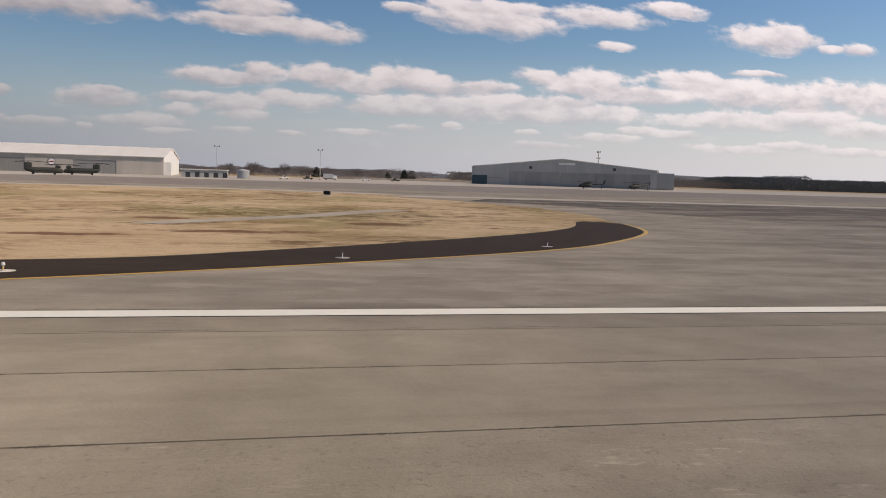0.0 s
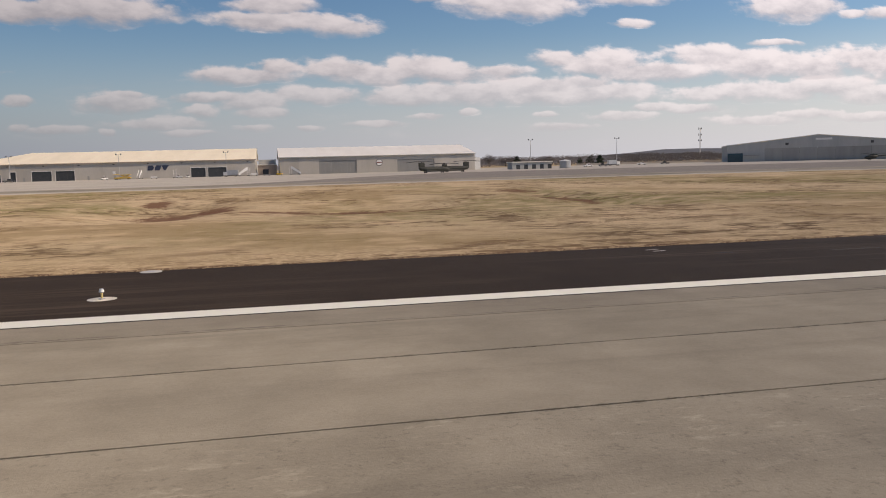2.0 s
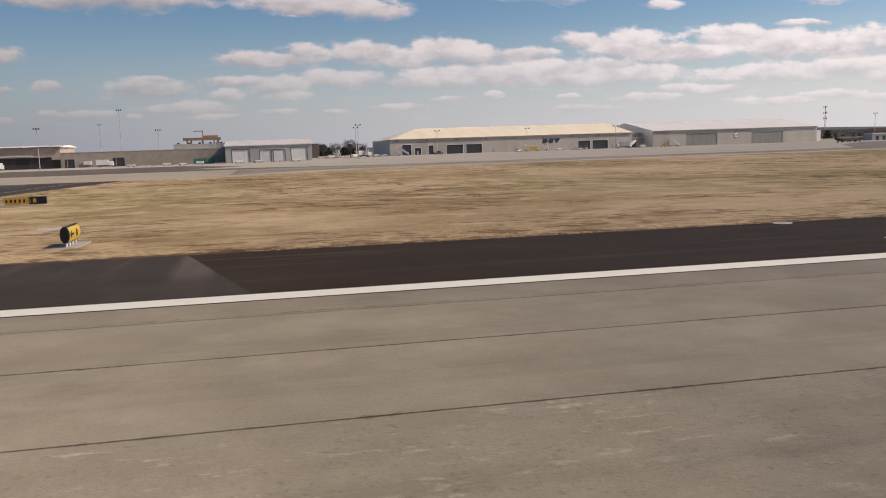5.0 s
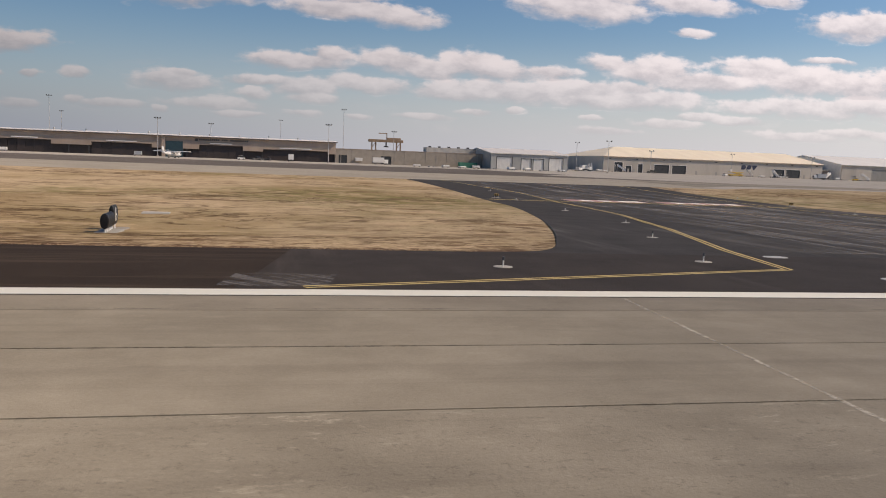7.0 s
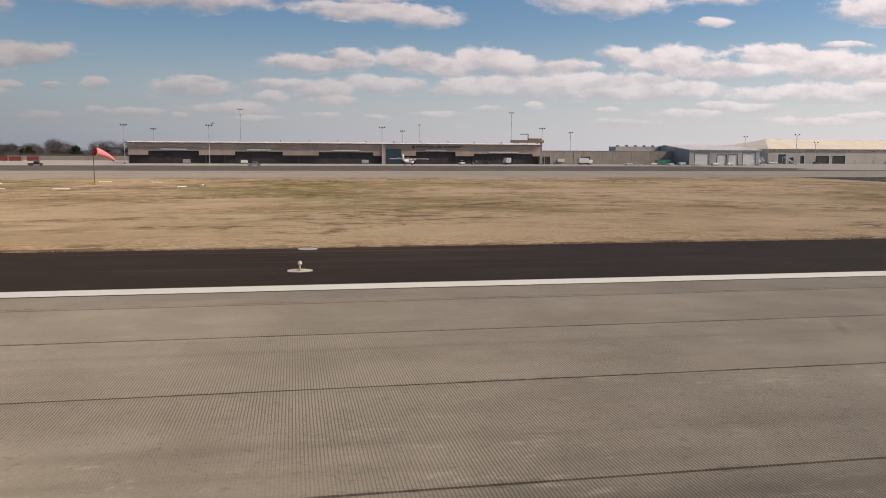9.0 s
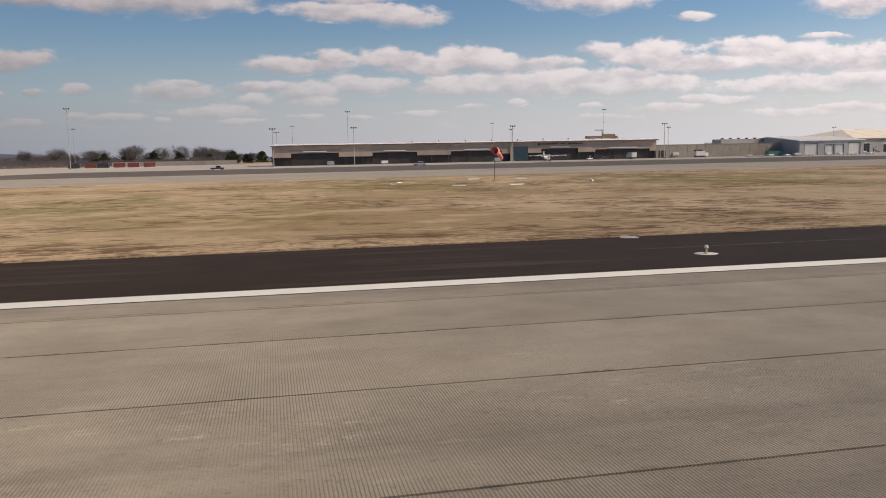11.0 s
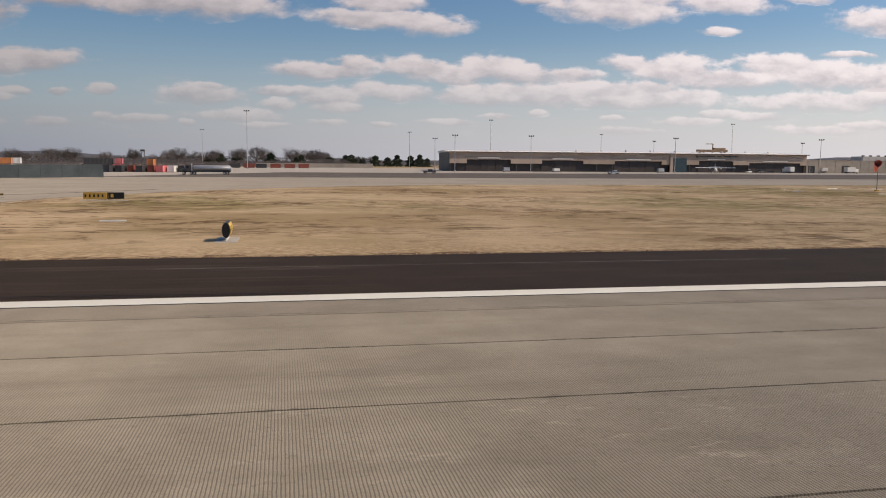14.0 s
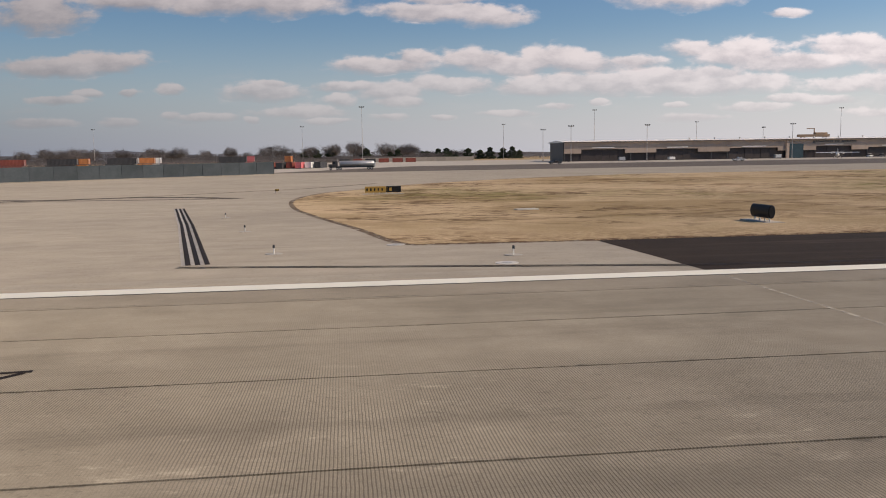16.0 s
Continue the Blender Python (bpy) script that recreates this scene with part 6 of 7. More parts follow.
def utility_helicopter(x, y, turn):
    t = thing("utility_helicopter", base(x, y), "small dark military helicopter parked before a grey hangar", "helicopter", turn=turn)
    part("cabin", lathe(bmesh.new(), [(-2.6, 2.2, 0.6, 0.6), (-1.5, 1.9, 1.0, 1.1), (1.8, 1.8, 1.1, 1.15), (3.4, 1.6, 0.8, 0.9), (4.2, 1.4, 0.3, 0.4)]), OLIVE, t)
    part("tail_boom", tubes(((-2.2, 0, 2.3), (-8.6, 0, 2.6), 0.5, 0.22), n=10), OLIVE, t)
    bm = bmesh.new()
    extrude_profile(bm, [(-8.9, 2.4), (-8.0, 2.4), (-8.9, 4.6), (-9.6, 4.6)], "y", -0.1, 0.1)
    part("fin", bm, OLIVE, t)
    part("engine_cowl", boxes((-2.4, 1.4, -0.7, 0.7, 2.7, 3.4), bevel=0.25), OLIVE, t)
    r = part("rotor_mast", tubes(((-0.3, 0, 3.3), (-0.3, 0, 4.0), 0.2), n=8), DARK_STEEL, t)
    for k in range(4):
        a = radians(45 + 90 * k)
        part("rotor_blade", tubes(((-0.3, 0, 3.9), (-0.3 + 7 * math.cos(a), 7 * math.sin(a), 3.6), 0.12), n=5), DARK_STEEL, r)
    for sx, sy in ((1.6, 1.2), (1.6, -1.2), (-7.5, 0)):
        part("wheel", tubes(((sx, sy - 0.1, 0.32), (sx, sy + 0.1, 0.32), 0.32), n=12), RUBBER, t)
        part("strut", tubes(((sx, sy * 0.8, 1.4 if sx > 0 else 2.4), (sx, sy, 0.35), 0.09), n=6), OLIVE, t)


tandem_helicopter(-77, 320, 8, 0.92)
tandem_helicopter(-66.5, 330, 186, 0.9)
utility_helicopter(137, 340, 160)
utility_helicopter(163, 346, 190)


# ---- vehicles and ground equipment ----
def wheels(t, spots, r, w, hub=GALVANISED):
    for x, y in spots:
        tyre = part("wheel", tubes(((x, y - w / 2, r), (x, y + w / 2, r), r), n=14), RUBBER, t)
        part("rim", tubes(((x, y - w / 2 - 0.01, r), (x, y + w / 2 + 0.01, r), r * 0.55), n=10), hub, tyre)


def tank_truck(x, y, turn):
    t = thing("tank_truck", base(x, y), "fuel tanker lorry with long silver tank and dark cab", "truck", turn=turn)
    bm = lathe(bmesh.new(), [(-6.8, 2.25, 0.75, 0.85), (-6.6, 2.25, 0.95, 1.1), (5.6, 2.25, 0.95, 1.1), (5.8, 2.25, 0.75, 0.85)], 20)
    part("tank", bm, SILVER, t)
    for i in range(6):
        xx = -5.8 + i * 2.2
        part("tank_band", lathe(bmesh.new(), [(xx, 2.25, 0.98, 1.13), (xx + 0.1, 2.25, 0.98, 1.13)], 20), GALVANISED, t)
    part("catwalk", boxes((-6.2, 5.2, -0.35, 0.35, 3.18, 3.3)), GALVANISED, t)
    part("chassis", boxes((-6.8, 9.3, -0.5, 0.5, 0.85, 1.3)), DARK_STEEL, t)
    cab = part("cab", boxes((6.4, 8.3, -1.2, 1.2, 1.0, 3.3), (8.3, 9.7, -1.0, 1.0, 1.0, 2.1), bevel=0.15), CHARCOAL, t)
    part("windscreen", boxes((8.28, 8.36, -1.0, 1.0, 2.2, 3.0)), DARK_GLASS, cab)
    part("side_window", boxes((7.2, 8.1, -1.22, 1.22, 2.2, 2.95)), DARK_GLASS, cab)
    part("grille", boxes((9.68, 9.76, -0.7, 0.7, 1.15, 1.95)), GALVANISED, cab)
    for s in (-1, 1):
        part("exhaust_stack", tubes(((6.3, 1.05 * s, 1.2), (6.3, 1.05 * s, 3.9), 0.09), n=8), GALVANISED, t)
    wheels(t, [(xx, s * 1.0) for xx in (-5.8, -4.7, 5.4, 6.5, 8.9) for s in (-1, 1)], 0.5, 0.35)
    part("cabinet_box", boxes((-7.3, -6.85, -0.9, 0.9, 1.0, 2.6), bevel=0.05), WHITE_METAL, t)


tank_truck(-661.5, 254.5, 180)


def box_truck(x, y, turn, body, label):
    t = thing("box_truck", base(x, y), label, "truck", turn=turn)
    part("box_body", boxes((-4, 1.4, -1.2, 1.2, 0.95, 3.4), bevel=0.06), body, t)
    part("cab", boxes((1.5, 3.5, -1.1, 1.1, 0.6, 2.5), bevel=0.2), WHITE_METAL, t)
    part("windscreen", boxes((3.3, 3.53, -0.9, 0.9, 1.55, 2.25), bevel=0.05), DARK_GLASS, t)
    part("chassis", boxes((-4, 3.2, -0.6, 0.6, 0.55, 0.95)), DARK_STEEL, t)
    wheels(t, [(xx, s) for xx in (-2.6, 2.4) for s in (-1.0, 1.0)], 0.45, 0.28)
    return t


def pickup(x, y, turn, paint, label):
    t = thing("pickup_truck", base(x, y), label, "car", turn=turn)
    part("body", boxes((-2.7, 2.7, -0.95, 0.95, 0.45, 1.05), bevel=0.14), paint, t)
    part("cab", boxes((-0.6, 1.3, -0.88, 0.88, 1.05, 1.8), bevel=0.22), paint, t)
    part("window", boxes((-0.45, 1.15, -0.9, 0.9, 1.2, 1.65), bevel=0.1), DARK_GLASS, t)
    part("bumper", boxes((2.62, 2.78, -0.9, 0.9, 0.45, 0.7), bevel=0.04), GALVANISED, t)
    for s in (-1, 1):
        part("headlight", boxes((2.66, 2.74, 0.7 * s - 0.15, 0.7 * s + 0.15, 0.75, 0.95)), WHITE_METAL, t)
    wheels(t, [(xx, s) for xx in (-1.7, 1.75) for s in (-0.85, 0.85)], 0.38, 0.24)
    return t


def baggage_tug(x, y, turn, paint=WHITE_METAL, label="white airport tug parked on the apron"):
    t = thing("airport_tug", base(x, y), label, "tug", turn=turn)
    part("body", boxes((-1.6, 1.6, -0.75, 0.75, 0.35, 1.05), bevel=0.1), paint, t)
    part("canopy", boxes((-0.9, 0.5, -0.7, 0.7, 1.95, 2.05), bevel=0.03), paint, t)
    for a in (-0.85, 0.45):
        for s in (-0.62, 0.62):
            part("post", tubes(((a, s, 1.0), (a, s, 1.96), 0.035), n=6), DARK_STEEL, t)
    part("seat", boxes((-0.7, -0.2, -0.5, 0.5, 1.05, 1.4), bevel=0.05), RUBBER, t)
    wheels(t, [(xx, s) for xx in (-1.05, 1.05) for s in (-0.7, 0.7)], 0.33, 0.2)
    return t


def boarding_stairs(x, y, turn):
    t = thing("boarding_stairs", base(x, y), "white mobile boarding stairs on the apron", "stairs", turn=turn)
    n = 14
    for i in range(n):
        part("step", boxes((-2.6 + i * 0.33, -2.25 + i * 0.33, -0.6, 0.6, 0.5 + i * 0.21, 0.56 + i * 0.21)), GALVANISED, t)
    for s in (-0.66, 0.66):
        bm = bmesh.new()
        extrude_profile(bm, [(-2.8, 0.4), (2.2, 3.5), (2.2, 4.6), (1.7, 4.6), (-2.8, 1.5)], "y", s - 0.04, s + 0.04)
        part("side_panel", bm, WHITE_METAL, t)
    part("landing", boxes((2.0, 3.4, -0.7, 0.7, 3.4, 3.5)), GALVANISED, t)
    for xx in (2.1, 3.2):
        for s in (-0.6, 0.6):
            part("post", tubes(((xx, s, 0.5), (xx, s, 4.4), 0.05), n=6), WHITE_METAL, t)
    part("chassis", boxes((-2.8, 3.3, -0.7, 0.7, 0.4, 0.55)), DARK_STEEL, t)
    wheels(t, [(xx, s) for xx in (-2.0, 2.6) for s in (-0.75, 0.75)], 0.3, 0.2)


def cargo_loader(x, y, turn):
    t = thing("cargo_loader", base(x, y), "yellow aircraft cargo loader beside the hangar", "loader", turn=turn)
    part("chassis", boxes((-4, 4, -1.4, 1.4, 0.5, 1.1), bevel=0.05), YELLOW_MACHINE, t)
    part("main_deck", boxes((-4, 1.8, -1.5, 1.5, 2.2, 2.5), bevel=0.04), YELLOW_MACHINE, t)
    part("bridge_deck", boxes((1.9, 4.4, -1.5, 1.5, 2.4, 2.7), bevel=0.04), YELLOW_MACHINE, t)
    for a, b in ((-3.5, 0.8), (0.8, -3.5)):
        for s in (-1.2, 1.2):
            part("scissor_arm", tubes(((a, s, 1.1), (b, s, 2.25), 0.12), n=6), YELLOW_MACHINE, t)
    part("cab", boxes((3.1, 4.3, 1.0, 1.6, 2.7, 4.2), bevel=0.06), WHITE_METAL, t)
    wheels(t, [(xx, s) for xx in (-3, 3) for s in (-1.2, 1.2)], 0.45, 0.3)


def cargo_dolly(x, y, turn, load):
    t = thing("cargo_dolly", base(x, y), "flat cargo dolly with freight on the apron", "dolly", turn=turn)
    part("deck", boxes((-1.8, 1.8, -1.2, 1.2, 0.45, 0.6), bevel=0.02), GALVANISED, t)
    part("draw_bar", tubes(((1.8, 0, 0.45), (3.0, 0, 0.3), 0.05), n=6), DARK_STEEL, t)
    wheels(t, [(xx, s) for xx in (-1.2, 1.2) for s in (-1.0, 1.0)], 0.22, 0.15)
    if load:
        part("freight", boxes((-1.6, 1.6, -1.1, 1.1, 0.6, 0.6 + load), bevel=0.12), WHITE_METAL if load < 1.4 else SILVER, t)


box_truck(-281, 375, 20, WHITE_METAL, "white box truck parked beside the hangar")
boarding_stairs(-263, 376, 160)
pickup(-247, 376, 10, CHARCOAL, "dark pickup truck parked at a dock")
baggage_tug(-209, 374, 30)
cargo_loader(-202, 376, 175)
boarding_stairs(-195.0, 375, 84)
cargo_dolly(-189.0, 374, 8, 0.5)
boarding_stairs(-180.5, 376, 97)
baggage_tug(-178.5, 374, 0)
baggage_tug(-175, 375, 80)
box_truck(-157, 374, 170, SILVER, "silver box truck before a dock door")
boarding_stairs(-151.5, 375, 20)
cargo_dolly(-147, 374, 5, 0.9)
cargo_dolly(-141.5, 375, 12, 0)
baggage_tug(-136, 374, 170, YELLOW_MACHINE, "yellow airport tug parked on the apron")
boarding_stairs(-129, 376, 170)
box_truck(-33, 440, 0, WHITE_METAL, "white box truck near low sheds")
pickup(-520, 290, 0, SILVER, "silver pickup truck on the service road")
pickup(-589.5, 290, 0, CHARCOAL, "dark pickup truck on the service road")
box_truck(-420, 332, 90, WHITE_METAL, "white box truck before the works")
pickup(-433, 333, 20, CHARCOAL, "dark pickup truck before the works")
baggage_tug(-429, 331, 150, DARK_STEEL, "dark airport tug on the apron")
baggage_tug(-439, 332, 20)
box_truck(-384, 337, 5, WHITE_METAL, "white box truck along the block workshop")
for i, (x, l) in enumerate(((-372, 0.5), (-366, 0), (-360, 0.6), (-354, 0.4), (-348, 0.9), (-341, 0), (-334, 0.7), (-327, 0.5), (-320, 0), (-313, 0.4))):
    cargo_dolly(x, 319 + (i % 3) * 1.5, 5 * (i % 4), l)
cargo_dolly(-478, 338, 0, 1.5)
cargo_dolly(-526, 338, 4, 1.2)
cargo_dolly(-548, 338, 0, 1.5)
pickup(-297, 372, 10, SILVER, "silver pickup truck near the metal shed")


boarding_stairs(-293, 372, 100)
boarding_stairs(-280, 372, 80)
for i, (x, y, load) in enumerate(((-301, 366, 0.5), (-296.5, 369, 0.9), (-289.5, 367, 0), (-286, 371, 1.2), (-276.5, 370, 0.6), (-272.5, 373, 0.4), (-268, 371, 0))):
    cargo_dolly(x, y, 11 * i % 40, load)


# ---- container yard ----
def container(x, y, z, length, paint, turn=0.0, label="steel shipping container standing in the yard"):
    t = thing("shipping_container", (x * K, y * K, ground_z(y * K) + z), label, "container", "containers in the yard", turn=turn)
    L, W, H = length, 2.44, 2.6
    bm = bmesh.new()
    n = int(L / 0.55)
    prof = []
    for i in range(n):
        x0 = -L / 2 + 0.1 + i * (L - 0.2) / n
        w = (L - 0.2) / n
        prof += [(x0, 0.0), (x0 + w * 0.3, 0.0), (x0 + w * 0.5, 0.045), (x0 + w * 0.8, 0.045)]
    for s in (-1, 1):
        lo = [bm.verts.new((px, s * (W / 2 - 0.06 + q), 0.15)) for px, q in prof]
        hi = [bm.verts.new((px, s * (W / 2 - 0.06 + q), H - 0.1)) for px, q in prof]
        for i in range(len(prof) - 1):
            bm.faces.new((lo[i], lo[i + 1], hi[i + 1], hi[i]))
    part("side_wall", bm, paint, t)
    part("roof", boxes((-L / 2 + 0.1, L / 2 - 0.1, -W / 2 + 0.05, W / 2 - 0.05, H - 0.1, H - 0.04)), paint, t)
    part("floor", boxes((-L / 2, L / 2, -W / 2, W / 2, 0.0, 0.15)), DARK_STEEL, t)
    for sx in (-1, 1):
        for sy in (-1, 1):
            part("corner_post", boxes((sx * L / 2 - 0.1, sx * L / 2 + 0.1, sy * W / 2 - 0.08, sy * W / 2 + 0.08, 0.15, H)), paint, t)
    part("end_wall", boxes((-L / 2 + 0.02, -L / 2 + 0.08, -W / 2 + 0.1, W / 2 - 0.1, 0.15, H - 0.1)), paint, t)
    d = part("end_door", boxes((L / 2 - 0.08, L / 2 - 0.02, -W / 2 + 0.1, W / 2 - 0.1, 0.15, H - 0.1)), paint, t)
    for yy in (-0.8, -0.3, 0.3, 0.8):
        part("lock_rod", tubes(((L / 2, yy, 0.2), (L / 2, yy, H - 0.15), 0.03), n=6), GALVANISED, d)
    return t


yard = [(-796, 300, RUST_RED, 12.2), (-782, 306, RUST_RED, 12.2), (-768, 318, CHARCOAL, 12.2), (-765, 322, ORANGE, 12.2), (-748, 322, CHARCOAL, 12.2), (-740, 326, WHITE_METAL, 12.2), (-738, 318, ORANGE, 6.1), (-708, 326, CHARCOAL, 12.2), (-703, 330, PINK_RED, 6.1)]
for i, (x, y, p, l) in enumerate(yard):
    container(x, y, 0, l, p)
    container(x + 0.8, y, 2.605, l, p, label="steel shipping container stacked on another")
row = [(-696, CHARCOAL), (-692.6, CHARCOAL), (-689.2, RUST_RED), (-686, CHARCOAL), (-682.6, RUST_RED), (-679.4, PINK_RED), (-676.2, WHITE_METAL), (-673, CHARCOAL)]
for i, (x, p) in enumerate(row):
    container(x, 292 + (i * 7 % 5), 0, 12.2, p, 78)
container(-684, 294, 2.605, 3.0, ORANGE, 78, "orange shipping container stacked on another")
for i, (x, p) in enumerate(((-664, CHARCOAL), (-657, RUST_RED), (-651, CHARCOAL), (-644, RUST_RED), (-637, RUST_RED), (-630, RUST_RED))):
    container(x, 425 + 3 * (i % 2), 0, 6.1, p)


def barrier_wall():
    t = thing("barrier_wall", (0, 0, 0), "long blue-grey panelled barrier wall along the yard", "barrier")
    a, b = Vector((-682.5 * K, 210 * K, 0)), Vector((-760 * K, 157.5 * K, 0))
    n = 20
    turn = math.degrees(math.atan2(b.y - a.y, b.x - a.x))
    step = (b - a).length / n
    panel = boxes((0.06, step - 0.06, -0.12, 0.12, 0.25, 3.75), bevel=0.03)
    first = None
    for i in range(n):
        p = a.lerp(b, i / n)
        m = pose(p.x, p.y, ground_z(p.y), 0, 0, turn)
        for name, mat in (("panel", BLUE_PANEL), ("post", BLUE_PANEL)):
            if i == 0:
                bm = panel if name == "panel" else boxes((-0.06, 0.06, -0.2, 0.2, 0, 3.85))
                ob = part(name, bm, mat, t)
                first = {**(first or {}), name: ob.data}
            else:
                ob = new(name, first[name])
                ob.parent = t
            ob.matrix_basis = m
        if i == 0:
            first["kerb"] = part("kerb", boxes((0, step, -0.3, 0.3, -0.05, 0.25)), TAN_BLOCK, t).data
            bpy.data.objects["kerb"].matrix_basis = m
        else:
            k = new("kerb", first["kerb"])
            k.parent, k.matrix_basis = t, m


barrier_wall()


def lattice_tower(x, y):
    t = thing("lattice_tower", base(x, y), "dark steel lattice tower in the container yard", "tower")
    H = 8.5
    for sx in (-0.7, 0.7):
        for sy in (-0.7, 0.7):
            part("leg", tubes(((sx, sy, 0), (sx, sy, H), 0.1), n=6), DARK_STEEL, t)
    for i in range(6):
        z = i * H / 6
        part("brace", tubes(((-0.7, -0.7, z), (0.7, -0.7, z + H / 6), 0.06), ((-0.7, -0.7, z + H / 6), (0.7, -0.7, z + H / 6), 0.06), ((0.7, -0.7, z), (0.7, 0.7, z + H / 6), 0.06), n=5), DARK_STEEL, t)
    part("platform", boxes((-1.0, 1.0, -1.0, 1.0, H, H + 0.8), bevel=0.05), DARK_STEEL, t)


lattice_tower(-694, 340)
green = container(-347.8, 337, 0, 9.0, GREEN_PAINT, 0, "green shipping container beside the workshop")


def low_wall(x0, x1, y, h):
    t = thing("perimeter_wall", (x0 * K, y * K, ground_z(y * K)), "low pale concrete perimeter wall behind the apron", "wall")
    n = 12
    L = (x1 - x0) * K / n
    for i in range(n):
        part("wall_panel", boxes((i * L + 0.03, (i + 1) * L - 0.03, -0.12, 0.12, 0, h), bevel=0.02), TAN_BLOCK, t)


low_wall(-655, -590, 470, 2.8)


def low_shed(x, y, length):
    t = thing("low_shed", base(x, y), "long low grey shed with white flat roof", "building")
    L, D, H = length, 9, 3.6
    wall_with_doors("front_wall", 0, L, 0, H, 0.3, [(L * (0.1 + 0.2 * i), L * (0.1 + 0.2 * i) + 2.2, 2.4) for i in range(5)], GREY_WALL, t, DARK_DOOR)
    part("side_wall", boxes((0, 0.3, 0.3, D, 0, H)), GREY_WALL, t)
    part("side_wall", boxes((L - 0.3, L, 0.3, D, 0, H)), GREY_WALL, t)
    part("back_wall", boxes((0.3, L - 0.3, D - 0.3, D, 0, H)), GREY_WALL, t)
    part("roof", boxes((-0.5, L + 0.5, -0.6, D + 0.5, H, H + 0.4)), WHITE_ROOF, t)


low_shed(-34, 357, 22)


def storage_tank(x, y, r, h):
    t = thing("storage_tank", base(x, y), "squat silver storage tank with a shallow cone roof", "tank")
    part("shell", tubes(((0, 0, 0.2), (0, 0, h), r), n=24), SILVER, t)
    part("roof", tubes(((0, 0, h), (0, 0, h + 0.18 * r), r + 0.1, 0.2), n=24), WHITE_METAL, t)
    part("footing", tubes(((0, 0, -0.1), (0, 0, 0.2), r + 0.3), n=24), TAN_BLOCK, t)
    for z in (h * 0.4, h * 0.75):
        part("hoop", tubes(((0, 0, z), (0, 0, z + 0.12), r + 0.05), n=24), GALVANISED, t)
    part("ladder", boxes((-0.25, -0.19, -r - 0.25, -r - 0.2, 0.2, h), (0.19, 0.25, -r - 0.25, -r - 0.2, 0.2, h), *[(-0.2, 0.2, -r - 0.25, -r - 0.2, 0.5 + 0.4 * i, 0.55 + 0.4 * i) for i in range(int(h / 0.4) - 1)]), GALVANISED, t)


storage_tank(-9, 357, 3.0, 4.0)
pickup(8, 372, 15, WHITE_METAL, "white pickup truck near the storage tank")
pickup(19, 380, 170, CHARCOAL, "dark pickup truck near the storage tank")
box_truck(30, 392, 5, SILVER, "silver box truck beyond the storage tank")
pickup(47, 396, 0, WHITE_METAL, "white pickup truck by the low wall")
pickup(62, 400, 185, CHARCOAL, "dark pickup truck by the low wall")
low_wall(40, 150, 470, 1.3)


# ---- trees and distance ----
def bare_tree(seed, height):
    """A leafless tree: trunk, limbs and a crown of many fine twigs."""
    rng = random.Random(seed)
    t = thing("bare_tree", (0, 0, 0), "leafless winter tree with a fine brown crown", "tree", "bare trees beyond the apron")
    H = height
    trunk = bmesh.new()
    tube(trunk, (0, 0, -0.2), (0.1, 0, H * 0.42), 0.035 * H, 0.02 * H, n=7)
    limbs = []
    for k in range(9):
        a = 2 * math.pi * k / 9 + rng.uniform(-0.3, 0.3)
        z0 = H * rng.uniform(0.18, 0.42)
        r = H * rng.uniform(0.22, 0.42)
        tip = Vector((r * math.cos(a), r * math.sin(a), H * rng.uniform(0.5, 0.9)))
        tube(trunk, (0.05, 0, z0), tip, 0.012 * H, 0.004 * H, n=5)
        limbs.append((Vector((0, 0, z0)), tip))
    part("trunk", trunk, BARK, t)
    verts, faces = [], []
    for i in range(3600):
        if rng.random() < 0.5:
            a0, b0 = rng.choice(limbs)
            c = a0.lerp(b0, rng.uniform(0.35, 1.0)) + Vector((rng.gauss(0, 0.07 * H), rng.gauss(0, 0.07 * H), rng.gauss(0.02 * H, 0.07 * H)))
        else:
            # the rounded outer crown
            a, w = rng.uniform(0, 2 * math.pi), rng.uniform(-0.6, 1.0)
            q = rng.uniform(0.55, 1.0) * (1 + 0.16 * math.sin(3 * a + seed) + 0.1 * math.sin(7 * a))
            c = Vector((0.40 * H * q * math.sqrt(1 - w * w) * math.cos(a), 0.40 * H * q * math.sqrt(1 - w * w) * math.sin(a), H * (0.60 + 0.33 * w * q)))
        c.z = max(c.z, 0.12 * H)
        d = Vector((c.x * 0.5 + rng.gauss(0, 0.5) * H * 0.2, c.y * 0.5 + rng.gauss(0, 0.5) * H * 0.2, H * rng.uniform(0.05, 0.3))).normalized() * H * rng.uniform(0.05, 0.13)
        s = d.cross(Vector((rng.gauss(0, 1), rng.gauss(0, 1), rng.gauss(0, 1)))).normalized() * 0.0028 * H
        k = len(verts)
        verts += [c - s, c + s, c + d]
        faces.append((k, k + 1, k + 2))
    me = bpy.data.meshes.new("crown")
    me.from_pydata(verts, [], faces)
    me.materials.append(HAZED_TWIGS)
    crown = new("crown", me)
    crown.parent = t
    return t


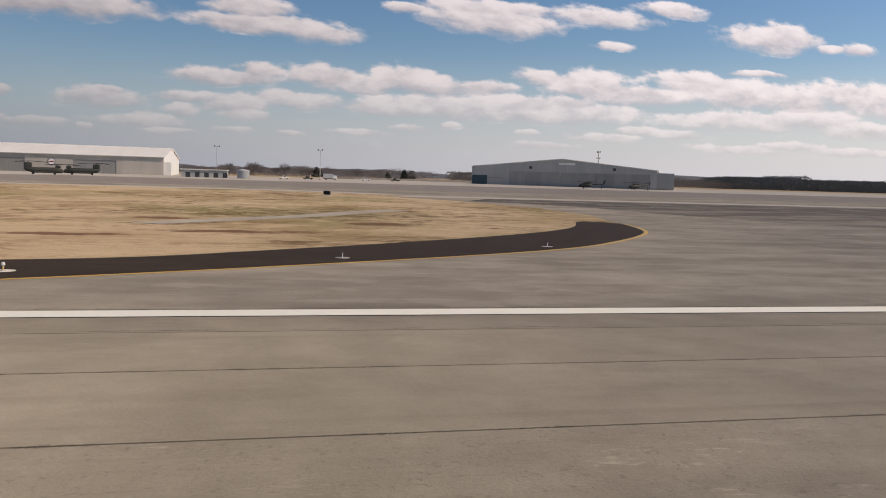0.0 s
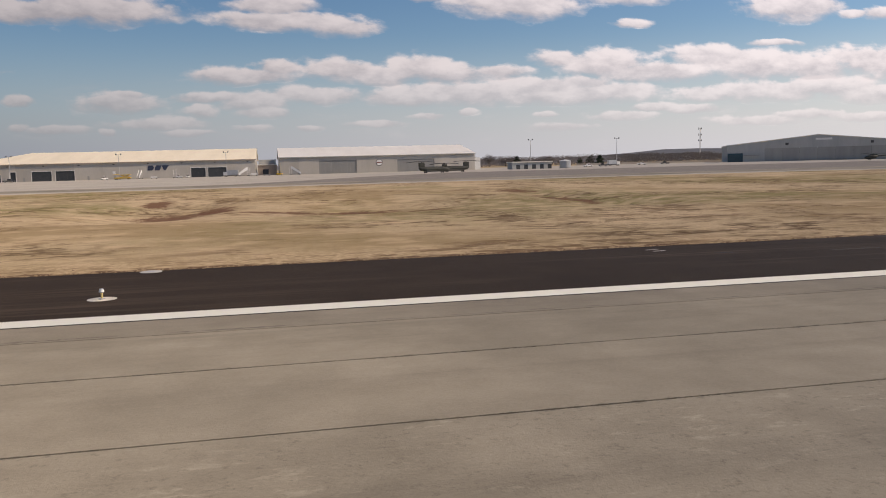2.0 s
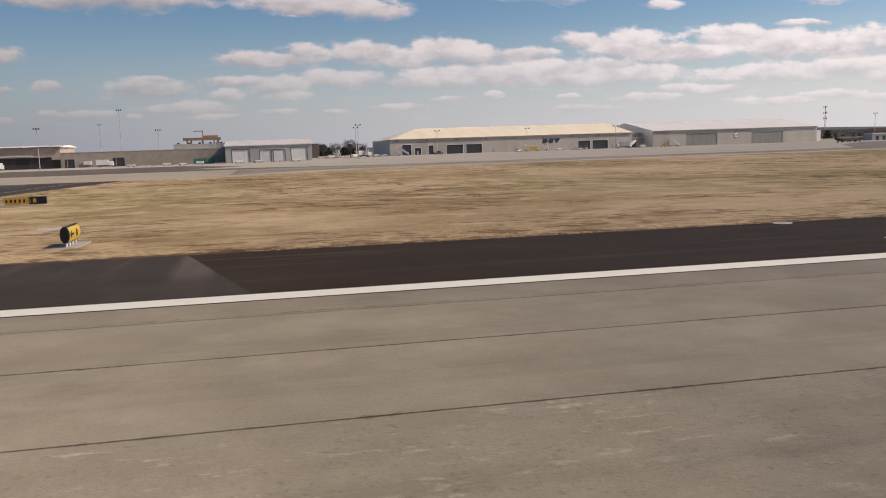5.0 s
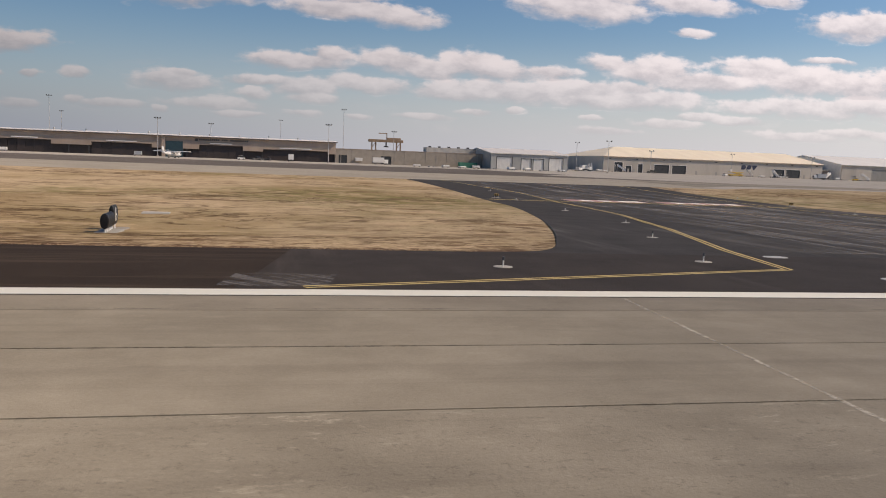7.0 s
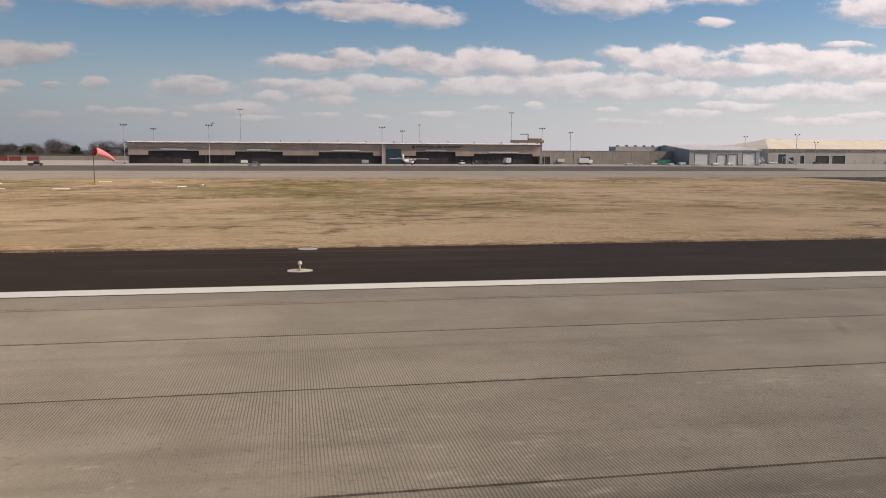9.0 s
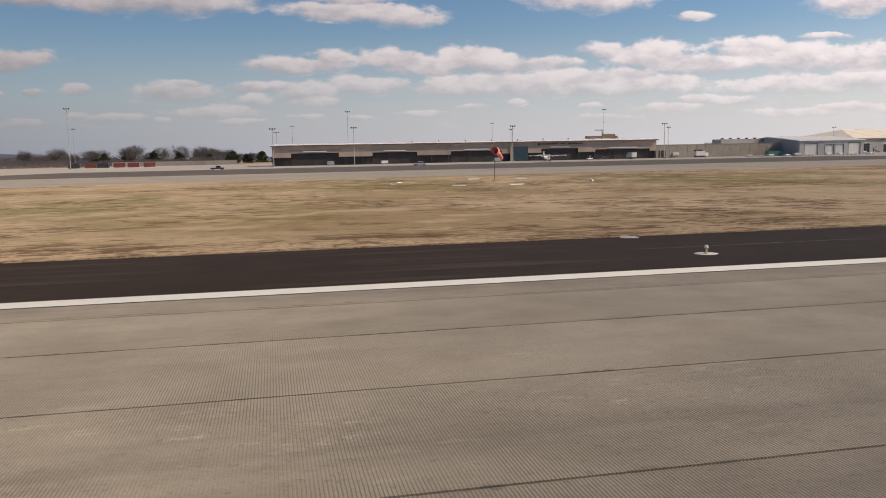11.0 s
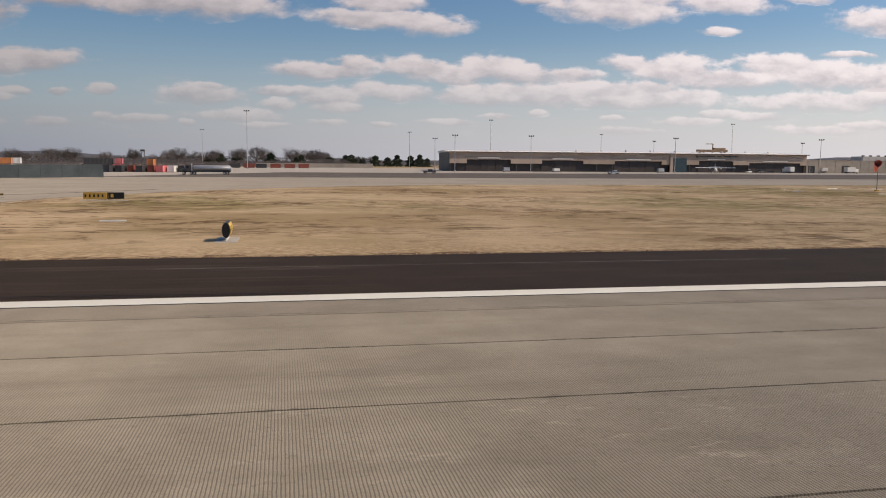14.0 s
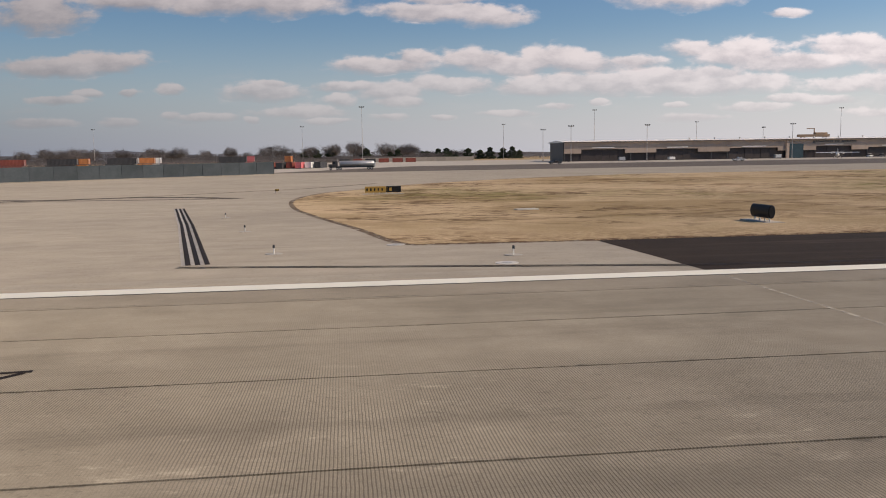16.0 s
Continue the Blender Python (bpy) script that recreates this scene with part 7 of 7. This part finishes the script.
def evergreen(seed, height):
    rng = random.Random(seed)
    t = thing("evergreen_tree", (0, 0, 0), "dense dark evergreen tree", "tree", "evergreens beyond the apron")
    H = height
    part("trunk", tubes(((0, 0, -0.2), (0, 0, H * 0.8), 0.03 * H, 0.01 * H), n=6), BARK, t)
    verts, faces = [], []
    for i in range(1600):
        z = rng.uniform(0.06, 1.0)
        r = 0.46 * H * (1 - z ** 2.2) ** 0.6 * rng.uniform(0.55, 1.05) * (0.8 + 0.25 * math.sin(z * 17 + seed))
        a = rng.uniform(0, 2 * math.pi)
        c = Vector((r * math.cos(a), r * math.sin(a), z * H))
        u = Vector((rng.gauss(0, 1), rng.gauss(0, 1), rng.gauss(0, 0.6))).normalized() * 0.05 * H
        w = u.cross(Vector((rng.gauss(0, 1), rng.gauss(0, 1), rng.gauss(0, 1)))).normalized() * 0.03 * H
        k = len(verts)
        verts += [c - u, c + w, c + u, c - w]
        faces.append((k, k + 1, k + 2, k + 3))
    me = bpy.data.meshes.new("crown")
    me.from_pydata(verts, [], faces)
    me.materials.append(NEEDLES)
    crown = new("crown", me)
    crown.parent = t
    return t


def plant(makers, spots, seed):
    rng = random.Random(seed)
    kinds = [mk() for mk in makers]
    used = set()
    for x, y, s in spots:
        k = rng.randrange(len(kinds))
        m = pose(*base(x, y), 0, 0, rng.uniform(0, 360)) @ Matrix.Diagonal((s * rng.uniform(0.9, 1.3), s * rng.uniform(0.9, 1.3), s, 1))
        if k not in used:
            kinds[k].matrix_basis = m
            used.add(k)
        else:
            c = copy_thing(kinds[k], Matrix.Identity(4))
            c.matrix_basis = m


rng = random.Random(5)
spots = [(rng.uniform(-1010, -600), rng.uniform(560, 720), rng.uniform(0.75, 1.25)) for _ in range(70)]
spots += [(rng.uniform(-600, -560), rng.uniform(560, 640), rng.uniform(0.5, 0.8)) for _ in range(8)]
spots += [(rng.uniform(-45, 95), rng.uniform(520, 680), rng.uniform(0.45, 0.8)) for _ in range(26)]
spots += [(-283, 422, 0.8), (-290, 428, 0.65), (-277, 430, 0.6), (-296, 436, 0.6)]
spots += [(rng.uniform(-345, -285), rng.uniform(480, 560), rng.uniform(0.4, 0.75)) for _ in range(7)]
plant([lambda s=s: bare_tree(s, 13.5) for s in (1, 2, 3, 4)], spots, 8)
spots = [(rng.uniform(-650, -585), rng.uniform(540, 600), rng.uniform(0.75, 1.15)) for _ in range(10)]
spots += [(rng.uniform(-700, -655), rng.uniform(600, 660), rng.uniform(0.8, 1.2)) for _ in range(6)]
spots += [(rng.uniform(-300, -278), rng.uniform(430, 480), rng.uniform(0.6, 0.9)) for _ in range(6)]
spots += [(rng.uniform(30, 110), rng.uniform(560, 640), rng.uniform(0.6, 0.9)) for _ in range(6)]
spots += [(-297 + 2.2 * i, 470 + (i * 13 % 7), 0.6) for i in range(4)]
spots += [(-577, 575, 1.0), (-568, 578, 0.85), (-562, 572, 1.05), (-552, 575, 1.0), (-546, 572, 1.1), (-540, 576, 0.8)]
plant([lambda s=s: evergreen(s, 9.5) for s in (11, 12, 13)], spots, 9)


def woods(name, label, x0, x1, y0, y1, h0, count, mat, seed, size=1.0):
    """A belt of woodland: a mass of small bare or leafy clumps under an uneven skyline (plan x and y, metres high)."""
    rng = random.Random(seed)
    verts, faces = [], []
    for i in range(count):
        x, y = rng.uniform(x0, x1) * K, rng.uniform(y0, y1) * K
        h = h0 * (1 + 0.45 * noise.noise((x * 0.012, seed, 0)) + 0.35 * noise.noise((x * 0.05, seed + 9.1, 0)))
        c = Vector((x, y, ground_z(y) + max(h, 1.5) * rng.random() ** 0.8))
        u = Vector((rng.gauss(0, 1), rng.gauss(0, 0.4), rng.gauss(0, 1))).normalized() * rng.uniform(0.5, 1.5) * size
        w = Vector((-u.z, 0, u.x)).normalized() * rng.uniform(0.1, 0.45) * size
        k = len(verts)
        verts += [c - u, c + w, c + u, c - w]
        faces.append((k, k + 1, k + 2, k + 3))
    me = bpy.data.meshes.new(name)
    me.from_pydata(verts, [], faces)
    me.materials.append(mat)
    tagged(new(name, me), label, "woods", kind="stuff")


woods("bare_woods", "belt of leafless brown woodland behind the yard", -1150, -575, 700, 900, 9.5, 42000, HAZED_TWIGS, 21, 0.55)
woods("bare_woods", "belt of leafless brown woodland between hangars", -75, 120, 560, 700, 7.5, 22000, HAZED_TWIGS, 22, 0.55)
woods("evergreen_woods", "dark evergreen woodland beyond the grey hangar", 395, 1150, 640, 700, 12.0, 120000, HAZED_NEEDLES, 23, 1.1)
woods("bare_woods", "low leafless woodland beyond the apron", 150, 420, 640, 690, 8.5, 22000, HAZED_TWIGS, 27, 0.8)
woods("bare_woods", "low leafless scrub behind the apron buildings", -560, -270, 700, 800, 6.0, 14000, HAZED_TWIGS, 24, 0.55)
woods("bare_woods", "leafless brown thicket behind the container yard", -1050, -600, 505, 545, 4.5, 24000, HAZED_TWIGS, 26, 0.5)
woods("bare_scrub", "low brown scrub along the yard's back fence", -1000, -590, 470, 500, 2.6, 7000, HAZED_TWIGS, 25, 0.6)


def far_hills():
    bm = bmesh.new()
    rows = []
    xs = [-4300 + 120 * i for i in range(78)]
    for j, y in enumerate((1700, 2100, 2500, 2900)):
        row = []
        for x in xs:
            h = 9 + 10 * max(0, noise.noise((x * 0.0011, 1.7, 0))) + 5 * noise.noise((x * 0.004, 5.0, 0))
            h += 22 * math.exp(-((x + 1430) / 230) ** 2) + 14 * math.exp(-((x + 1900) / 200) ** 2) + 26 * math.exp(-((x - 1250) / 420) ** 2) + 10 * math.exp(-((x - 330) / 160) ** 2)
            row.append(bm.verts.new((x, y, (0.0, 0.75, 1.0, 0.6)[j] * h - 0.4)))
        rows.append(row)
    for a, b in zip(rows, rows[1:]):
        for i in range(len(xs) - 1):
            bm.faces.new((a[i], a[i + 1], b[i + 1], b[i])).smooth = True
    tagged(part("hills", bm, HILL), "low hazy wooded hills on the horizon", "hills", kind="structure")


far_hills()


def grass_fringe():
    """Tufts of dry grass along the shoulder's edge and over the nearest turf."""
    rng = random.Random(33)
    verts, faces, clods, lumps = [], [], [], []
    for i in range(14000):
        x = rng.uniform(-690, 40)
        edge = rng.random() < 0.8
        y = 34.9 + abs(rng.gauss(0, 0.16)) if edge else 35 + rng.random() ** 1.6 * 22
        if -416 < x < -322 or x < -657 or x > -22:
            continue
        X, Y = x * K, y * K
        z = ground_z(Y)
        h = rng.uniform(0.02, 0.07) * (1.0 if edge else 0.6)
        for b in range(4):
            a = rng.uniform(0, 2 * math.pi)
            dx, dy = 0.12 * math.cos(a), 0.12 * math.sin(a)
            ox, oy = rng.gauss(0, 0.1), rng.gauss(0, 0.1)
            k = len(verts)
            verts += [(X + ox - dy * 0.35, Y + oy + dx * 0.35, z - 0.01), (X + ox + dy * 0.35, Y + oy - dx * 0.35, z - 0.01), (X + ox + dx, Y + oy + dy, z + h * rng.uniform(0.6, 1.1))]
            faces.append((k, k + 1, k + 2))
    # small dark clods of thatch along the very edge
    for i in range(5200):
        x = rng.uniform(-657, -22)
        if -416 < x < -322 or noise.noise((x * 0.35, 2.0, 0.0)) + rng.uniform(-0.5, 0.5) < -0.1:
            continue
        far = rng.random() < 0.25
        X, Y = x * K, (34.95 + (rng.random() * 1.6 if far else abs(rng.gauss(0, 0.12)))) * K
        z, r = ground_z(Y), rng.uniform(0.03, 0.10)
        n = 6
        k = len(clods)
        clods += [(X + r * 1.5 * math.cos(2 * math.pi * q / n) * rng.uniform(0.7, 1.2), Y + r * math.sin(2 * math.pi * q / n) * rng.uniform(0.7, 1.2), z - 0.02) for q in range(n)]
        clods.append((X, Y, z + r * rng.uniform(0.2, 0.45)))
        lumps += [(k + q, k + (q + 1) % n, k + n) for q in range(n)]
    me = bpy.data.meshes.new("thatch_clods")
    me.from_pydata(clods, [], lumps)
    me.materials.append(SOIL)
    tagged(new("thatch_clods", me), "dark clods of thatch where turf meets asphalt", "turf", kind="stuff")
    me = bpy.data.meshes.new("grass_tufts")
    me.from_pydata(verts, [], faces)
    me.materials.append(STRAW)
    tagged(new("grass_tufts", me), "tufts of dry grass along the asphalt edge", "grass", kind="stuff")


grass_fringe()


def cloud_sheet(clouds, far, low, label):
    """A ceiling of cumulus far over the field that falls to the horizon; clear gaps let the sky through."""
    m, t, b = material("cumulus")
    t.nodes.remove(b)
    pos = position(t)
    px, py, pz = xyz(t, vec_node(t, "SUBTRACT", pos, (-604.0, 3.54, 3.55)))
    up = math_node(t, "DIVIDE", pz, py)
    alpha, colour = cloud_field(t, math_node(t, "DIVIDE", px, py), up, clouds, low)
    e = t.nodes.new("ShaderNodeEmission")
    t.links.new(colour, e.inputs[0])
    tr = t.nodes.new("ShaderNodeBsdfTransparent")
    mx = t.nodes.new("ShaderNodeMixShader")
    t.links.new(math_node(t, "MULTIPLY", alpha, ramp(t, up, 0.02, 0.12, 0.28, 0.90)), mx.inputs[0])
    t.links.new(tr.outputs[0], mx.inputs[1])
    t.links.new(e.outputs[0], mx.inputs[2])
    t.links.new(mx.outputs[0], t.nodes["Material Output"].inputs[0])
    bm = bmesh.new()
    line = [(2500, 1050), (4000, 1050), (6000, 1050), (8000, 1050), (8000, 500), (8000, 60)]
    cols = [[bm.verts.new((-604 + u * y * far, y * far, 3.5 + (z - 3.5) * far)) for y, z in line] for u in [-0.9 + 0.15 * i for i in range(14)]]
    for a, c in zip(cols, cols[1:]):
        for k in range(len(line) - 1):
            bm.faces.new((a[k], c[k], c[k + 1], a[k + 1]))
    tagged(part("cloud_backdrop", bm, m), label, "sky", kind="structure")


cloud_sheet(HIGH_CLOUDS + MIDDLE_CLOUDS, 1.0, False, "broken white cumulus clouds in a blue sky")
cloud_sheet(LOW_CLOUDS + HORIZON_CLOUDS, 1.03, True, "rows of low pale cumulus clouds towards the horizon")

# ---- the whole field to its scale ----
for ob in scene.objects:
    if ob.parent is None and ob.type in ("MESH", "EMPTY"):
        ob.matrix_basis = Matrix.Scale(SCALE, 4) @ ob.matrix_basis
